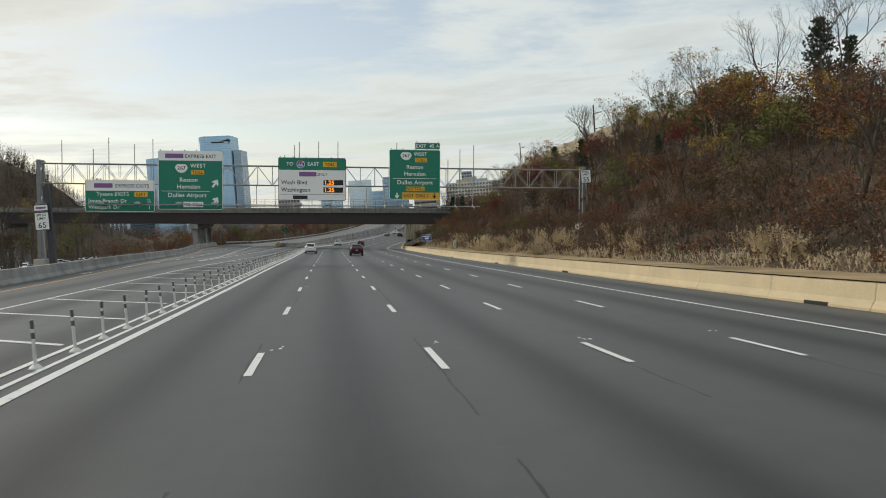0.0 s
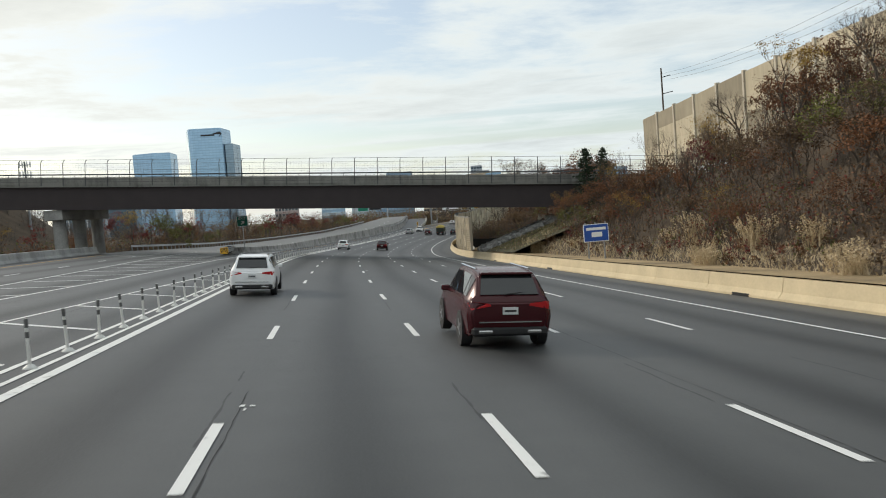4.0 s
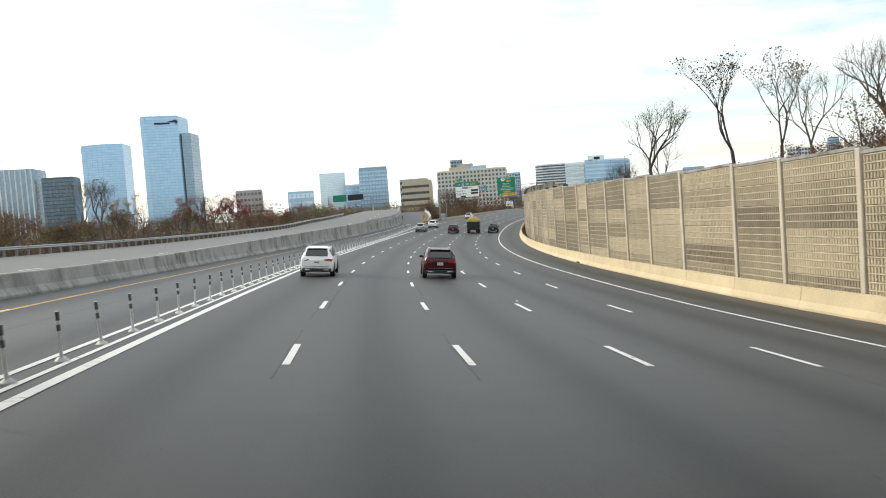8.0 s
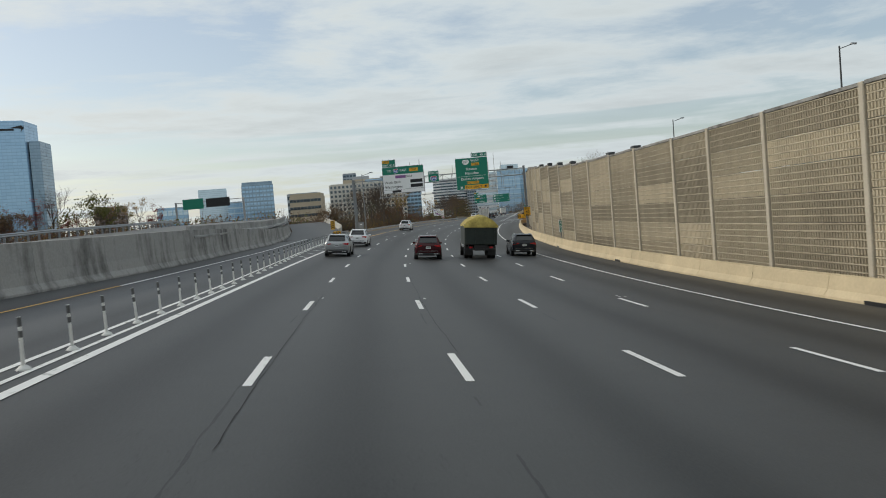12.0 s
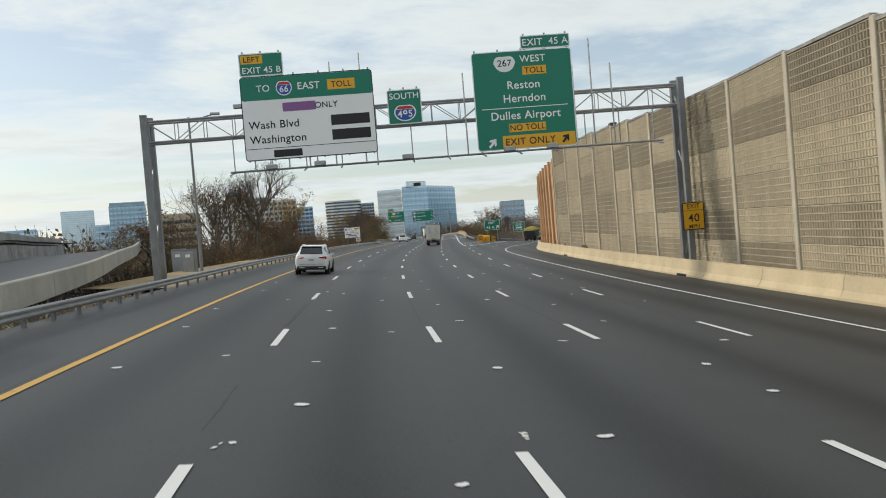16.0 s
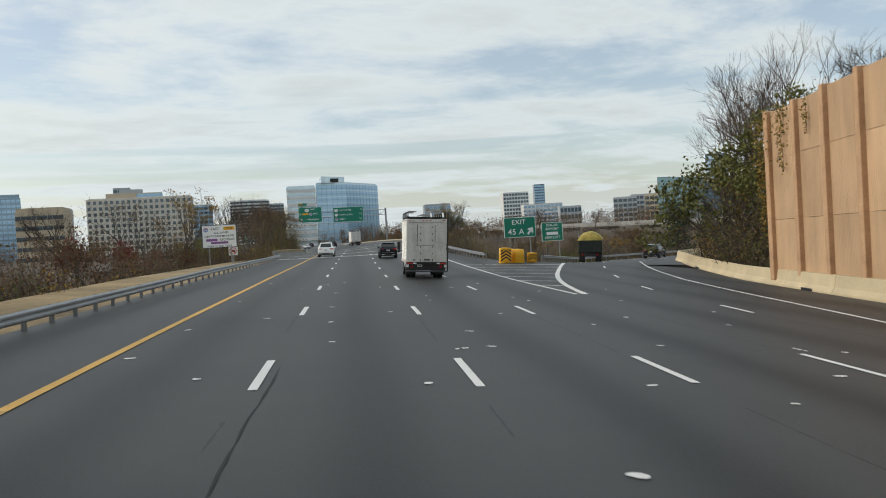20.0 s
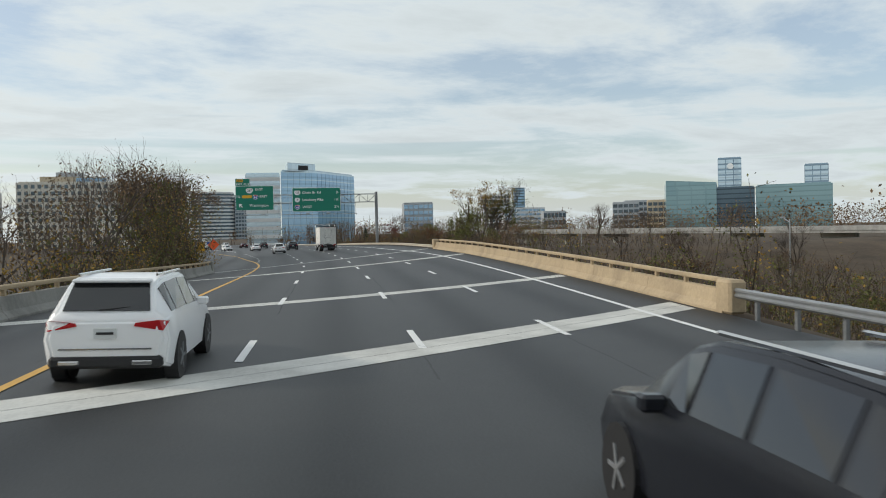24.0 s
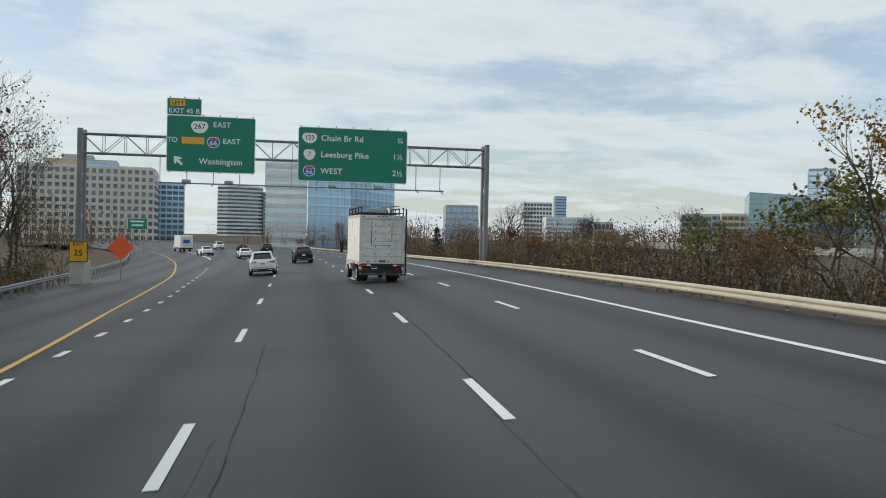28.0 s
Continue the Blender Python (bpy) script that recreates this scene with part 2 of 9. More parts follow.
def plain(name, color, rough=0.5, metal=0.0, emit=0.0, spec=0.5):
    mat = bpy.data.materials.new(name)
    n, l, b = nodes_of(mat)
    b.inputs["Base Color"].default_value = (*color, 1)
    b.inputs["Roughness"].default_value, b.inputs["Metallic"].default_value = rough, metal
    b.inputs["Specular IOR Level"].default_value = spec
    if emit:
        b.inputs["Emission Color"].default_value, b.inputs["Emission Strength"].default_value = (*color, 1), emit
    return mat


def road_surface(name, base, bands=True):
    """Asphalt: UV carries metres across (u) and along (v). Drip bands in the lane middles, paler wheel tracks, cracks and patches."""
    mat = bpy.data.materials.new(name)
    n, l, b = nodes_of(mat)
    uv = n.new("ShaderNodeTexCoord")
    sep = n.new("ShaderNodeSeparateXYZ"); l.new(uv.outputs["UV"], sep.inputs[0])

    def math_(op, a, c=None, d=None):
        m = n.new("ShaderNodeMath"); m.operation = op
        for i, v in enumerate((a, c, d)):
            if v is None:
                continue
            if isinstance(v, (int, float)):
                m.inputs[i].default_value = v
            else:
                l.new(v, m.inputs[i])
        return m.outputs[0]

    def noise_(scale, detail, sx=1.0, sy=1.0, rough=0.55):
        mp = n.new("ShaderNodeMapping"); mp.inputs["Scale"].default_value = (sx, sy, 1)
        l.new(uv.outputs["UV"], mp.inputs[0])
        t = n.new("ShaderNodeTexNoise")
        t.inputs["Scale"].default_value, t.inputs["Detail"].default_value, t.inputs["Roughness"].default_value = scale, detail, rough
        l.new(mp.outputs[0], t.inputs["Vector"])
        return t.outputs["Fac"]

    wob = math_("MULTIPLY_ADD", noise_(0.03, 2.0, 0.3, 1.0), 1.1, -0.55)
    u = math_("ADD", sep.outputs["X"], wob)
    phase = math_("MULTIPLY", math_("ADD", u, 0.0), 2 * math.pi / LANE)
    band = math_("MULTIPLY_ADD", math_("COSINE", phase), 0.5, 0.5)            # 1 in the lane's middle
    band = math_("POWER", band, 2.6)
    streak = noise_(0.6, 4.0, 2.2, 0.05)
    drip = math_("MULTIPLY", band, math_("MULTIPLY_ADD", streak, 0.5, 0.3))
    big, mid, grit = noise_(0.08, 4.0, 1.0, 0.35), noise_(1.1, 5.0), noise_(26.0, 3.0)
    tone = math_("MULTIPLY_ADD", big, 0.5, 0.72)
    tone = math_("MULTIPLY", tone, math_("MULTIPLY_ADD", mid, 0.34, 0.83))
    tone = math_("MULTIPLY", tone, math_("MULTIPLY_ADD", grit, 0.5, 0.75))
    tone = math_("MULTIPLY", tone, math_("MULTIPLY_ADD", streak, 0.3, 0.86))
    if bands:
        tone = math_("MULTIPLY", tone, math_("SUBTRACT", 1.14, math_("MULTIPLY", drip, 1.3)))
    # the first stretch is painted paler, in place of a brighter exposure
    exposure_tone = n.new("ShaderNodeMapRange")
    exposure_tone.inputs["From Min"].default_value, exposure_tone.inputs["From Max"].default_value = 200.0, 240.0
    exposure_tone.inputs["To Min"].default_value, exposure_tone.inputs["To Max"].default_value = 1.16, 0.67
    l.new(sep.outputs["Y"], exposure_tone.inputs["Value"])
    tone = math_("MULTIPLY", tone, exposure_tone.outputs[0])
    side = n.new("ShaderNodeMapRange")
    side.inputs["From Min"].default_value, side.inputs["From Max"].default_value = -6.6, -7.4
    side.inputs["To Min"].default_value, side.inputs["To Max"].default_value = 1.0, 1.45
    l.new(sep.outputs["X"], side.inputs["Value"])
    if bands:
        tone = math_("MULTIPLY", tone, side.outputs[0])
    if bands:
        # open joints that wander along the lane lines
        wob2 = math_("MULTIPLY_ADD", noise_(0.5, 6.0, 0.02, 1.0), 0.16, 0.03)
        near_ = math_("PINGPONG", math_("ADD", math_("ADD", sep.outputs["X"], wob2), LANE * 10.5), LANE * 0.5)
        open_ = math_("GREATER_THAN", noise_(0.09, 3.0, 0.3, 1.0), 0.53)
        seam = math_("MULTIPLY", math_("LESS_THAN", near_, math_("MULTIPLY_ADD", noise_(2.3, 4.0), 0.07, -0.016)), open_)
        tone = math_("MULTIPLY", tone, math_("SUBTRACT", 1.0, math_("MULTIPLY", seam, 0.72)))
    # fine cracks
    mp = n.new("ShaderNodeMapping"); mp.inputs["Scale"].default_value = (0.42, 0.11, 1)
    l.new(uv.outputs["UV"], mp.inputs[0])
    vor = n.new("ShaderNodeTexVoronoi"); vor.feature = "DISTANCE_TO_EDGE"
    wv = n.new("ShaderNodeVectorMath"); wv.operation = "ADD"
    wn2 = n.new("ShaderNodeTexNoise"); wn2.inputs["Scale"].default_value, wn2.inputs["Detail"].default_value = 3.0, 5.0
    l.new(mp.outputs[0], wn2.inputs["Vector"]); l.new(mp.outputs[0], wv.inputs[0]); l.new(wn2.outputs["Color"], wv.inputs[1])
    l.new(wv.outputs[0], vor.inputs["Vector"])
    mask = math_("GREATER_THAN", noise_(0.05, 2.0), 0.56)
    crack = math_("MULTIPLY", math_("LESS_THAN", vor.outputs["Distance"], 0.006), mask)
    tone = math_("MULTIPLY", tone, math_("SUBTRACT", 1.0, math_("MULTIPLY", crack, 0.45)))
    s = n.new("ShaderNodeVectorMath"); s.operation = "SCALE"; s.inputs[0].default_value = base
    l.new(tone, s.inputs["Scale"]); l.new(s.outputs[0], b.inputs["Base Color"])
    l.new(math_("MULTIPLY_ADD", grit, 0.25, 0.46), b.inputs["Roughness"])
    b.inputs["Specular IOR Level"].default_value = 0.5
    bp = n.new("ShaderNodeBump"); bp.inputs["Strength"].default_value, bp.inputs["Distance"].default_value = 0.35, 0.008
    l.new(grit, bp.inputs["Height"]); l.new(bp.outputs[0], b.inputs["Normal"])
    return mat


def worn_paint(name, color, wear=0.35):
    """Road paint, scuffed through to the asphalt here and there."""
    mat = bpy.data.materials.new(name)
    n, l, b = nodes_of(mat)
    a, c = n.new("ShaderNodeTexNoise"), n.new("ShaderNodeTexNoise")
    a.inputs["Scale"].default_value, a.inputs["Detail"].default_value = 5.0, 8.0
    c.inputs["Scale"].default_value, c.inputs["Detail"].default_value = 0.4, 2.0
    geo = n.new("ShaderNodeNewGeometry")
    l.new(geo.outputs["Position"], a.inputs["Vector"]); l.new(geo.outputs["Position"], c.inputs["Vector"])
    m = n.new("ShaderNodeMath"); m.operation = "MULTIPLY_ADD"; m.inputs[1].default_value = 0.5
    l.new(c.outputs["Fac"], m.inputs[0]); l.new(a.outputs["Fac"], m.inputs[2])
    r = n.new("ShaderNodeMapRange")
    r.inputs["From Min"].default_value, r.inputs["From Max"].default_value = 0.80 + 0.14 * (1 - wear), 1.02 + 0.1 * (1 - wear)
    l.new(m.outputs[0], r.inputs["Value"])
    mix = n.new("ShaderNodeMix"); mix.data_type = "RGBA"
    mix.inputs["A"].default_value, mix.inputs["B"].default_value = (*color, 1), (0.11, 0.11, 0.11, 1)
    l.new(r.outputs[0], mix.inputs["Factor"]); l.new(mix.outputs["Result"], b.inputs["Base Color"])
    b.inputs["Roughness"].default_value = 0.7
    return mat


def leaf_material(name, low, high):
    """Leaves that differ from one to the next."""
    mat = bpy.data.materials.new(name)
    n, l, b = nodes_of(mat)
    geo, info = n.new("ShaderNodeNewGeometry"), n.new("ShaderNodeObjectInfo")
    m = n.new("ShaderNodeMath"); m.operation = "MULTIPLY_ADD"; m.inputs[1].default_value = 0.55
    m2 = n.new("ShaderNodeMath"); m2.operation = "MULTIPLY"; m2.inputs[1].default_value = 0.45
    l.new(info.outputs["Random"], m2.inputs[0])
    l.new(geo.outputs["Random Per Island"], m.inputs[0]); l.new(m2.outputs[0], m.inputs[2])
    mix = n.new("ShaderNodeMix"); mix.data_type = "RGBA"
    mix.inputs["A"].default_value, mix.inputs["B"].default_value = (*low, 1), (*high, 1)
    l.new(m.outputs[0], mix.inputs["Factor"]); l.new(mix.outputs["Result"], b.inputs["Base Color"])
    b.inputs["Roughness"].default_value, b.inputs["Specular IOR Level"].default_value = 0.7, 0.2
    b.inputs["Subsurface Weight"].default_value = 0.0
    return mat


def wall_panel_material(name, color, rows, cols, depth):
    """Cast concrete with rows of short upright ribs; UV in metres."""
    mat = bpy.data.materials.new(name)
    n, l, b = nodes_of(mat)
    co = n.new("ShaderNodeTexCoord")
    sep = n.new("ShaderNodeSeparateXYZ"); l.new(co.outputs["UV"], sep.inputs[0])

    def math_(op, a, c=None, d=None):
        m = n.new("ShaderNodeMath"); m.operation = op
        for i, v in enumerate((a, c, d)):
            if v is None:
                continue
            if isinstance(v, (int, float)):
                m.inputs[i].default_value = v
            else:
                l.new(v, m.inputs[i])
        return m.outputs[0]

    info = n.new("ShaderNodeObjectInfo")
    geo = n.new("ShaderNodeNewGeometry")
    big, stain = n.new("ShaderNodeTexNoise"), n.new("ShaderNodeTexNoise")
    big.inputs["Scale"].default_value, big.inputs["Detail"].default_value = 0.35, 5.0
    stain.inputs["Scale"].default_value, stain.inputs["Detail"].default_value = 1.2, 6.0
    mp = n.new("ShaderNodeMapping"); mp.inputs["Scale"].default_value = (1.2, 1.2, 0.22)
    l.new(geo.outputs["Position"], mp.inputs[0]); l.new(mp.outputs[0], stain.inputs["Vector"]); l.new(geo.outputs["Position"], big.inputs["Vector"])
    rib = math_("ABSOLUTE", math_("SINE", math_("MULTIPLY", sep.outputs["X"], cols * math.pi))) if cols else stain.outputs["Fac"]
    hgt = math_("MINIMUM", math_("MULTIPLY", rib, 1.6), 1.0)
    tone = math_("MULTIPLY_ADD", big.outputs["Fac"], 0.4, 0.8)
    tone = math_("MULTIPLY", tone, math_("MULTIPLY_ADD", stain.outputs["Fac"], 0.5, 0.75))
    tone = math_("MULTIPLY", tone, math_("MULTIPLY_ADD", info.outputs["Random"], 0.3, 0.85))
    if rows:
        tone = math_("MULTIPLY", tone, math_("MULTIPLY_ADD", info.outputs["Random"], 0.4, 0.78))
    s = n.new("ShaderNodeVectorMath"); s.operation = "SCALE"; s.inputs[0].default_value = color
    l.new(tone, s.inputs["Scale"]); l.new(s.outputs[0], b.inputs["Base Color"])
    b.inputs["Roughness"].default_value = 0.9
    bp = n.new("ShaderNodeBump"); bp.inputs["Strength"].default_value, bp.inputs["Distance"].default_value = 1.0, depth
    l.new(hgt, bp.inputs["Height"]); l.new(bp.outputs[0], b.inputs["Normal"])
    return mat


def stained(name, color, dark, amount):
    """Old concrete with dark blotches and runs of damp down its face."""
    mat = bpy.data.materials.new(name)
    n, l, b = nodes_of(mat)
    geo = n.new("ShaderNodeNewGeometry")

    def noise_(scale, detail, stretch):
        mp = n.new("ShaderNodeMapping"); mp.inputs["Scale"].default_value = stretch
        l.new(geo.outputs["Position"], mp.inputs[0])
        q = n.new("ShaderNodeTexNoise")
        q.inputs["Scale"].default_value, q.inputs["Detail"].default_value, q.inputs["Roughness"].default_value = scale, detail, 0.6
        l.new(mp.outputs[0], q.inputs["Vector"])
        return q.outputs["Fac"]

    blot, runs, grain = noise_(0.45, 6.0, (1, 1, 0.9)), noise_(1.6, 4.0, (1, 1, 0.12)), noise_(9.0, 4.0, (1, 1, 1))
    s = n.new("ShaderNodeMath"); s.operation = "MULTIPLY_ADD"; s.inputs[1].default_value = 0.6
    l.new(runs, s.inputs[0]); l.new(blot, s.inputs[2])
    r = n.new("ShaderNodeMapRange")
    r.inputs["From Min"].default_value, r.inputs["From Max"].default_value = 0.74, 1.02
    r.inputs["To Max"].default_value = amount
    l.new(s.outputs[0], r.inputs["Value"])
    mix = n.new("ShaderNodeMix"); mix.data_type = "RGBA"
    mix.inputs["A"].default_value, mix.inputs["B"].default_value = (*color, 1), (*dark, 1)
    l.new(r.outputs[0], mix.inputs["Factor"])
    g = n.new("ShaderNodeMapRange")
    g.inputs["To Min"].default_value, g.inputs["To Max"].default_value = 0.75, 1.25
    l.new(grain, g.inputs["Value"])
    v = n.new("ShaderNodeVectorMath"); v.operation = "SCALE"
    l.new(mix.outputs["Result"], v.inputs[0]); l.new(g.outputs[0], v.inputs["Scale"]); l.new(v.outputs[0], b.inputs["Base Color"])
    b.inputs["Roughness"].default_value = 0.9
    bp = n.new("ShaderNodeBump"); bp.inputs["Strength"].default_value, bp.inputs["Distance"].default_value = 0.3, 0.01
    l.new(grain, bp.inputs["Height"]); l.new(bp.outputs[0], b.inputs["Normal"])
    return mat


M = dict(
    old_wall=stained("stained_grey_concrete", (0.33, 0.325, 0.31), (0.09, 0.088, 0.082), 0.9),
    parapet=stained("bridge_parapet_concrete", (0.25, 0.245, 0.225), (0.11, 0.108, 0.1), 0.8),
    tar=stuff("crack_tar", (0.014, 0.014, 0.014), 0.7, vary=0.3, scale=3, fine=30, bump=0.1),
    black_wall=stained("near_black_wall", (0.012, 0.012, 0.012), (0.006, 0.006, 0.006), 0.8),
    asphalt=road_surface("asphalt", (0.055, 0.057, 0.0565)),
    asphalt_plain=road_surface("shoulder_asphalt", (0.074, 0.074, 0.072), bands=False),
    pale_road=road_surface("concrete_pavement", (0.2, 0.195, 0.18), bands=False),
    white_paint=worn_paint("white_road_paint", (0.75, 0.75, 0.73)),
    yellow_paint=worn_paint("yellow_road_paint", (0.64, 0.38, 0.09), 0.3),
    joint=stuff("patch_concrete", (0.56, 0.555, 0.52), 0.85, vary=0.3, scale=0.7, fine=18, bump=0.2),
    bridge_rail=stained("bridge_rail_concrete", (0.45, 0.35, 0.225), (0.27, 0.21, 0.14), 0.6),
    barrier=stuff("cream_concrete", (0.56, 0.46, 0.3), 0.85, vary=0.14, scale=0.7, fine=9, bump=0.12, rand=0.05),
    grey_conc=stuff("grey_concrete", (0.3, 0.3, 0.29), 0.88, vary=0.4, scale=0.5, fine=6, bump=0.18, rand=0.06),
    pale_conc=stuff("pale_concrete", (0.44, 0.42, 0.37), 0.85, vary=0.18, scale=0.6, fine=8, bump=0.15, rand=0.05),
    noise_panel=wall_panel_material("ribbed_wall_concrete", (0.4, 0.345, 0.25), 3.0, 0, 0.02),
    ridge=stuff("pale_ridge_concrete", (0.44, 0.385, 0.285), 0.9, vary=0.3, scale=0.9, fine=9, bump=0.2, rand=0.12),
    wall_post=stuff("wall_post_concrete", (0.5, 0.45, 0.36), 0.85, vary=0.15, scale=1.0, fine=10),
    brown_panel=wall_panel_material("fluted_brown_concrete", (0.62, 0.41, 0.245), 0, 7.0, 0.05),
    brown_post=stuff("brown_post_concrete", (0.5, 0.31, 0.18), 0.85, vary=0.26, scale=0.9, fine=8),
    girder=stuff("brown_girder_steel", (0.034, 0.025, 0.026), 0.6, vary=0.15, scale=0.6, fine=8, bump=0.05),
    galv=stuff("galvanized_steel", (0.36, 0.37, 0.38), 0.45, 0.75, 0.15, 2.0, 20, 0.05),
    dull_galv=stuff("weathered_galvanized_steel", (0.24, 0.25, 0.26), 0.6, 0.5, 0.2, 1.5, 15, 0.05),
    dark_steel=stuff("dark_steel", (0.07, 0.075, 0.08), 0.55, 0.4, 0.15, 2.0, 20, 0.05),
    sign_green=plain("sign_green", (0.002, 0.2, 0.13), 0.45), sign_white=plain("sign_white", (0.86, 0.87, 0.87), 0.45),
    sign_yellow=plain("sign_yellow", (0.8, 0.42, 0.02), 0.45), sign_black=plain("sign_black", (0.012, 0.012, 0.014), 0.5),
    sign_blue=plain("sign_blue", (0.02, 0.09, 0.4), 0.45), sign_red=plain("sign_red", (0.55, 0.03, 0.03), 0.45),
    sign_purple=plain("sign_purple", (0.25, 0.1, 0.3), 0.45), sign_orange=plain("sign_orange", (0.95, 0.13, 0.03), 0.5),
    led=plain("amber_display", (1.0, 0.26, 0.02), 0.4, emit=1.1), sign_back=stuff("sign_back_metal", (0.3, 0.3, 0.3), 0.5, 0.6, 0.1),
    post_white=stuff("white_plastic", (0.66, 0.66, 0.63), 0.5, vary=0.12, scale=4, fine=30, bump=0.02),
    post_grey=stuff("scuffed_reflective_band", (0.1, 0.1, 0.1), 0.5, vary=0.3, scale=6, fine=30, bump=0.02),
    grass=stuff("dry_grass_ground", (0.31, 0.225, 0.12), 0.95, vary=0.55, scale=0.25, fine=3.0, bump=0.6),
    verge=stuff("green_verge_grass", (0.06, 0.054, 0.027), 0.95, vary=0.5, scale=0.6, fine=5.0, bump=0.6),
    earth=stuff("leaf_litter", (0.075, 0.053, 0.033), 0.95, vary=0.45, scale=0.2, fine=2.0, bump=0.6),
    stone=leaf_material("riprap_stone", (0.09, 0.087, 0.082), (0.44, 0.43, 0.41)),
    bark=stuff("grey_bark", (0.085, 0.07, 0.058), 0.95, vary=0.3, scale=2, fine=12, bump=0.4, rand=0.2),
    rust=leaf_material("rust_leaves", (0.075, 0.034, 0.02), (0.235, 0.108, 0.05)),
    brown=leaf_material("brown_leaves", (0.045, 0.028, 0.018), (0.24, 0.155, 0.085)),
    dark_red=leaf_material("dark_red_leaves", (0.1, 0.018, 0.018), (0.22, 0.045, 0.035)),
    gold=leaf_material("gold_leaves", (0.2, 0.12, 0.025), (0.4, 0.26, 0.06)),
    olive=leaf_material("olive_leaves", (0.055, 0.06, 0.018), (0.17, 0.17, 0.05)),
    pine=leaf_material("pine_needles", (0.014, 0.026, 0.016), (0.045, 0.07, 0.035)),
    straw=leaf_material("dry_grass_blades", (0.38, 0.28, 0.155), (0.68, 0.56, 0.38)),
    twig=leaf_material("bare_twigs", (0.04, 0.031, 0.026), (0.135, 0.105, 0.086)),
    tyre=stuff("rubber", (0.018, 0.018, 0.018), 0.85, vary=0.2, scale=5, fine=40), rim=plain("alloy", (0.35, 0.35, 0.36), 0.35, 0.9),
    car_glass=plain("tinted_car_glass", (0.012, 0.014, 0.016), 0.06, spec=0.8), tail=plain("tail_lamp_red", (0.42, 0.012, 0.015), 0.25),
    car_white=plain("white_car_paint", (0.85, 0.86, 0.87), 0.22), car_red=plain("maroon_car_paint", (0.055, 0.007, 0.01), 0.25, 0.2),
    car_dark=plain("dark_car_paint", (0.016, 0.018, 0.024), 0.22, 0.2), car_silver=plain("silver_car_paint", (0.42, 0.43, 0.44), 0.3, 0.6),
    trim_black=stuff("black_plastic_trim", (0.02, 0.02, 0.021), 0.6, vary=0.15), chrome=plain("chrome", (0.6, 0.6, 0.6), 0.15, 1.0),
    box_white=stuff("scuffed_white_panel", (0.62, 0.61, 0.57), 0.55, vary=0.2, scale=1.2, fine=14, bump=0.03),
    plate=plain("plate_white", (0.6, 0.62, 0.62), 0.5), tarp=stuff("yellow_tarpaulin", (0.38, 0.3, 0.08), 0.8, vary=0.5, scale=2.0, fine=9, bump=0.5),
    truck_dark=stuff("dark_green_truck_body", (0.02, 0.028, 0.024), 0.6, vary=0.3, scale=1.0, fine=8),
)
# ---------------- helpers for building ----------------
def mesh_of(bm, name, mat, smooth=False):
    me = bpy.data.meshes.new(name)
    bm.to_mesh(me)
    bm.free()
    for m in (mat if isinstance(mat, (list, tuple)) else [mat]):
        me.materials.append(m)
    if smooth:
        for p in me.polygons:
            p.use_smooth = True
    return me


def part(name, bm, material, parent=None, label="", smooth=False):
    """Links a bmesh (or a ready mesh) as one object under a thing."""
    me = bm if isinstance(bm, bpy.types.Mesh) else mesh_of(bm, name, material, smooth)
    ob = new(name, me)
    ob.parent = parent
    return tagged(ob, label) if label else ob


def thing(name, m, label, category, group="", kind=""):
    e = new(name)
    e.empty_display_size = 0.2
    e.matrix_world = m
    return tagged(e, label, category, group, kind)


def add_box(bm, x0, x1, y0, y1, z0, z1, bevel=0.0, m=None):
    vs = [bm.verts.new((x, y, z)) for z in (z0, z1) for y in (y0, y1) for x in (x0, x1)]
    fs = [bm.faces.new([vs[i] for i in f]) for f in ((0, 2, 3, 1), (4, 5, 7, 6), (0, 1, 5, 4), (2, 6, 7, 3), (0, 4, 6, 2), (1, 3, 7, 5))]
    if bevel:
        r = bmesh.ops.bevel(bm, geom=list({e for f in fs for e in f.edges}), offset=bevel, segments=1, affect="EDGES")
        vs = list({v for f in r["faces"] for v in f.verts} | {v for v in vs if v.is_valid})
    if m is not None:
        bmesh.ops.transform(bm, matrix=m, verts=[v for v in vs if v.is_valid])
    return bm


def box(x0, x1, y0, y1, z0, z1, bevel=0.0):
    return add_box(bmesh.new(), x0, x1, y0, y1, z0, z1, bevel)


def add_rod(bm, a, b, r, sides=6, r2=None):
    a, b = Vector(a), Vector(b)
    ax = (b - a).normalized()
    u = ax.orthogonal().normalized()
    v = ax.cross(u)
    rings = []
    for p, rad in ((a, r), (b, r if r2 is None else r2)):
        rings.append([bm.verts.new(p + rad * (math.cos(2 * math.pi * i / sides) * u + math.sin(2 * math.pi * i / sides) * v)) for i in range(sides)])
    for i in range(sides):
        j = (i + 1) % sides
        bm.faces.new((rings[0][i], rings[0][j], rings[1][j], rings[1][i]))
    bm.faces.new(rings[0][::-1])
    bm.faces.new(rings[1])
    return bm


def rod(a, b, r, sides=6, r2=None):
    return add_rod(bmesh.new(), a, b, r, sides, r2)


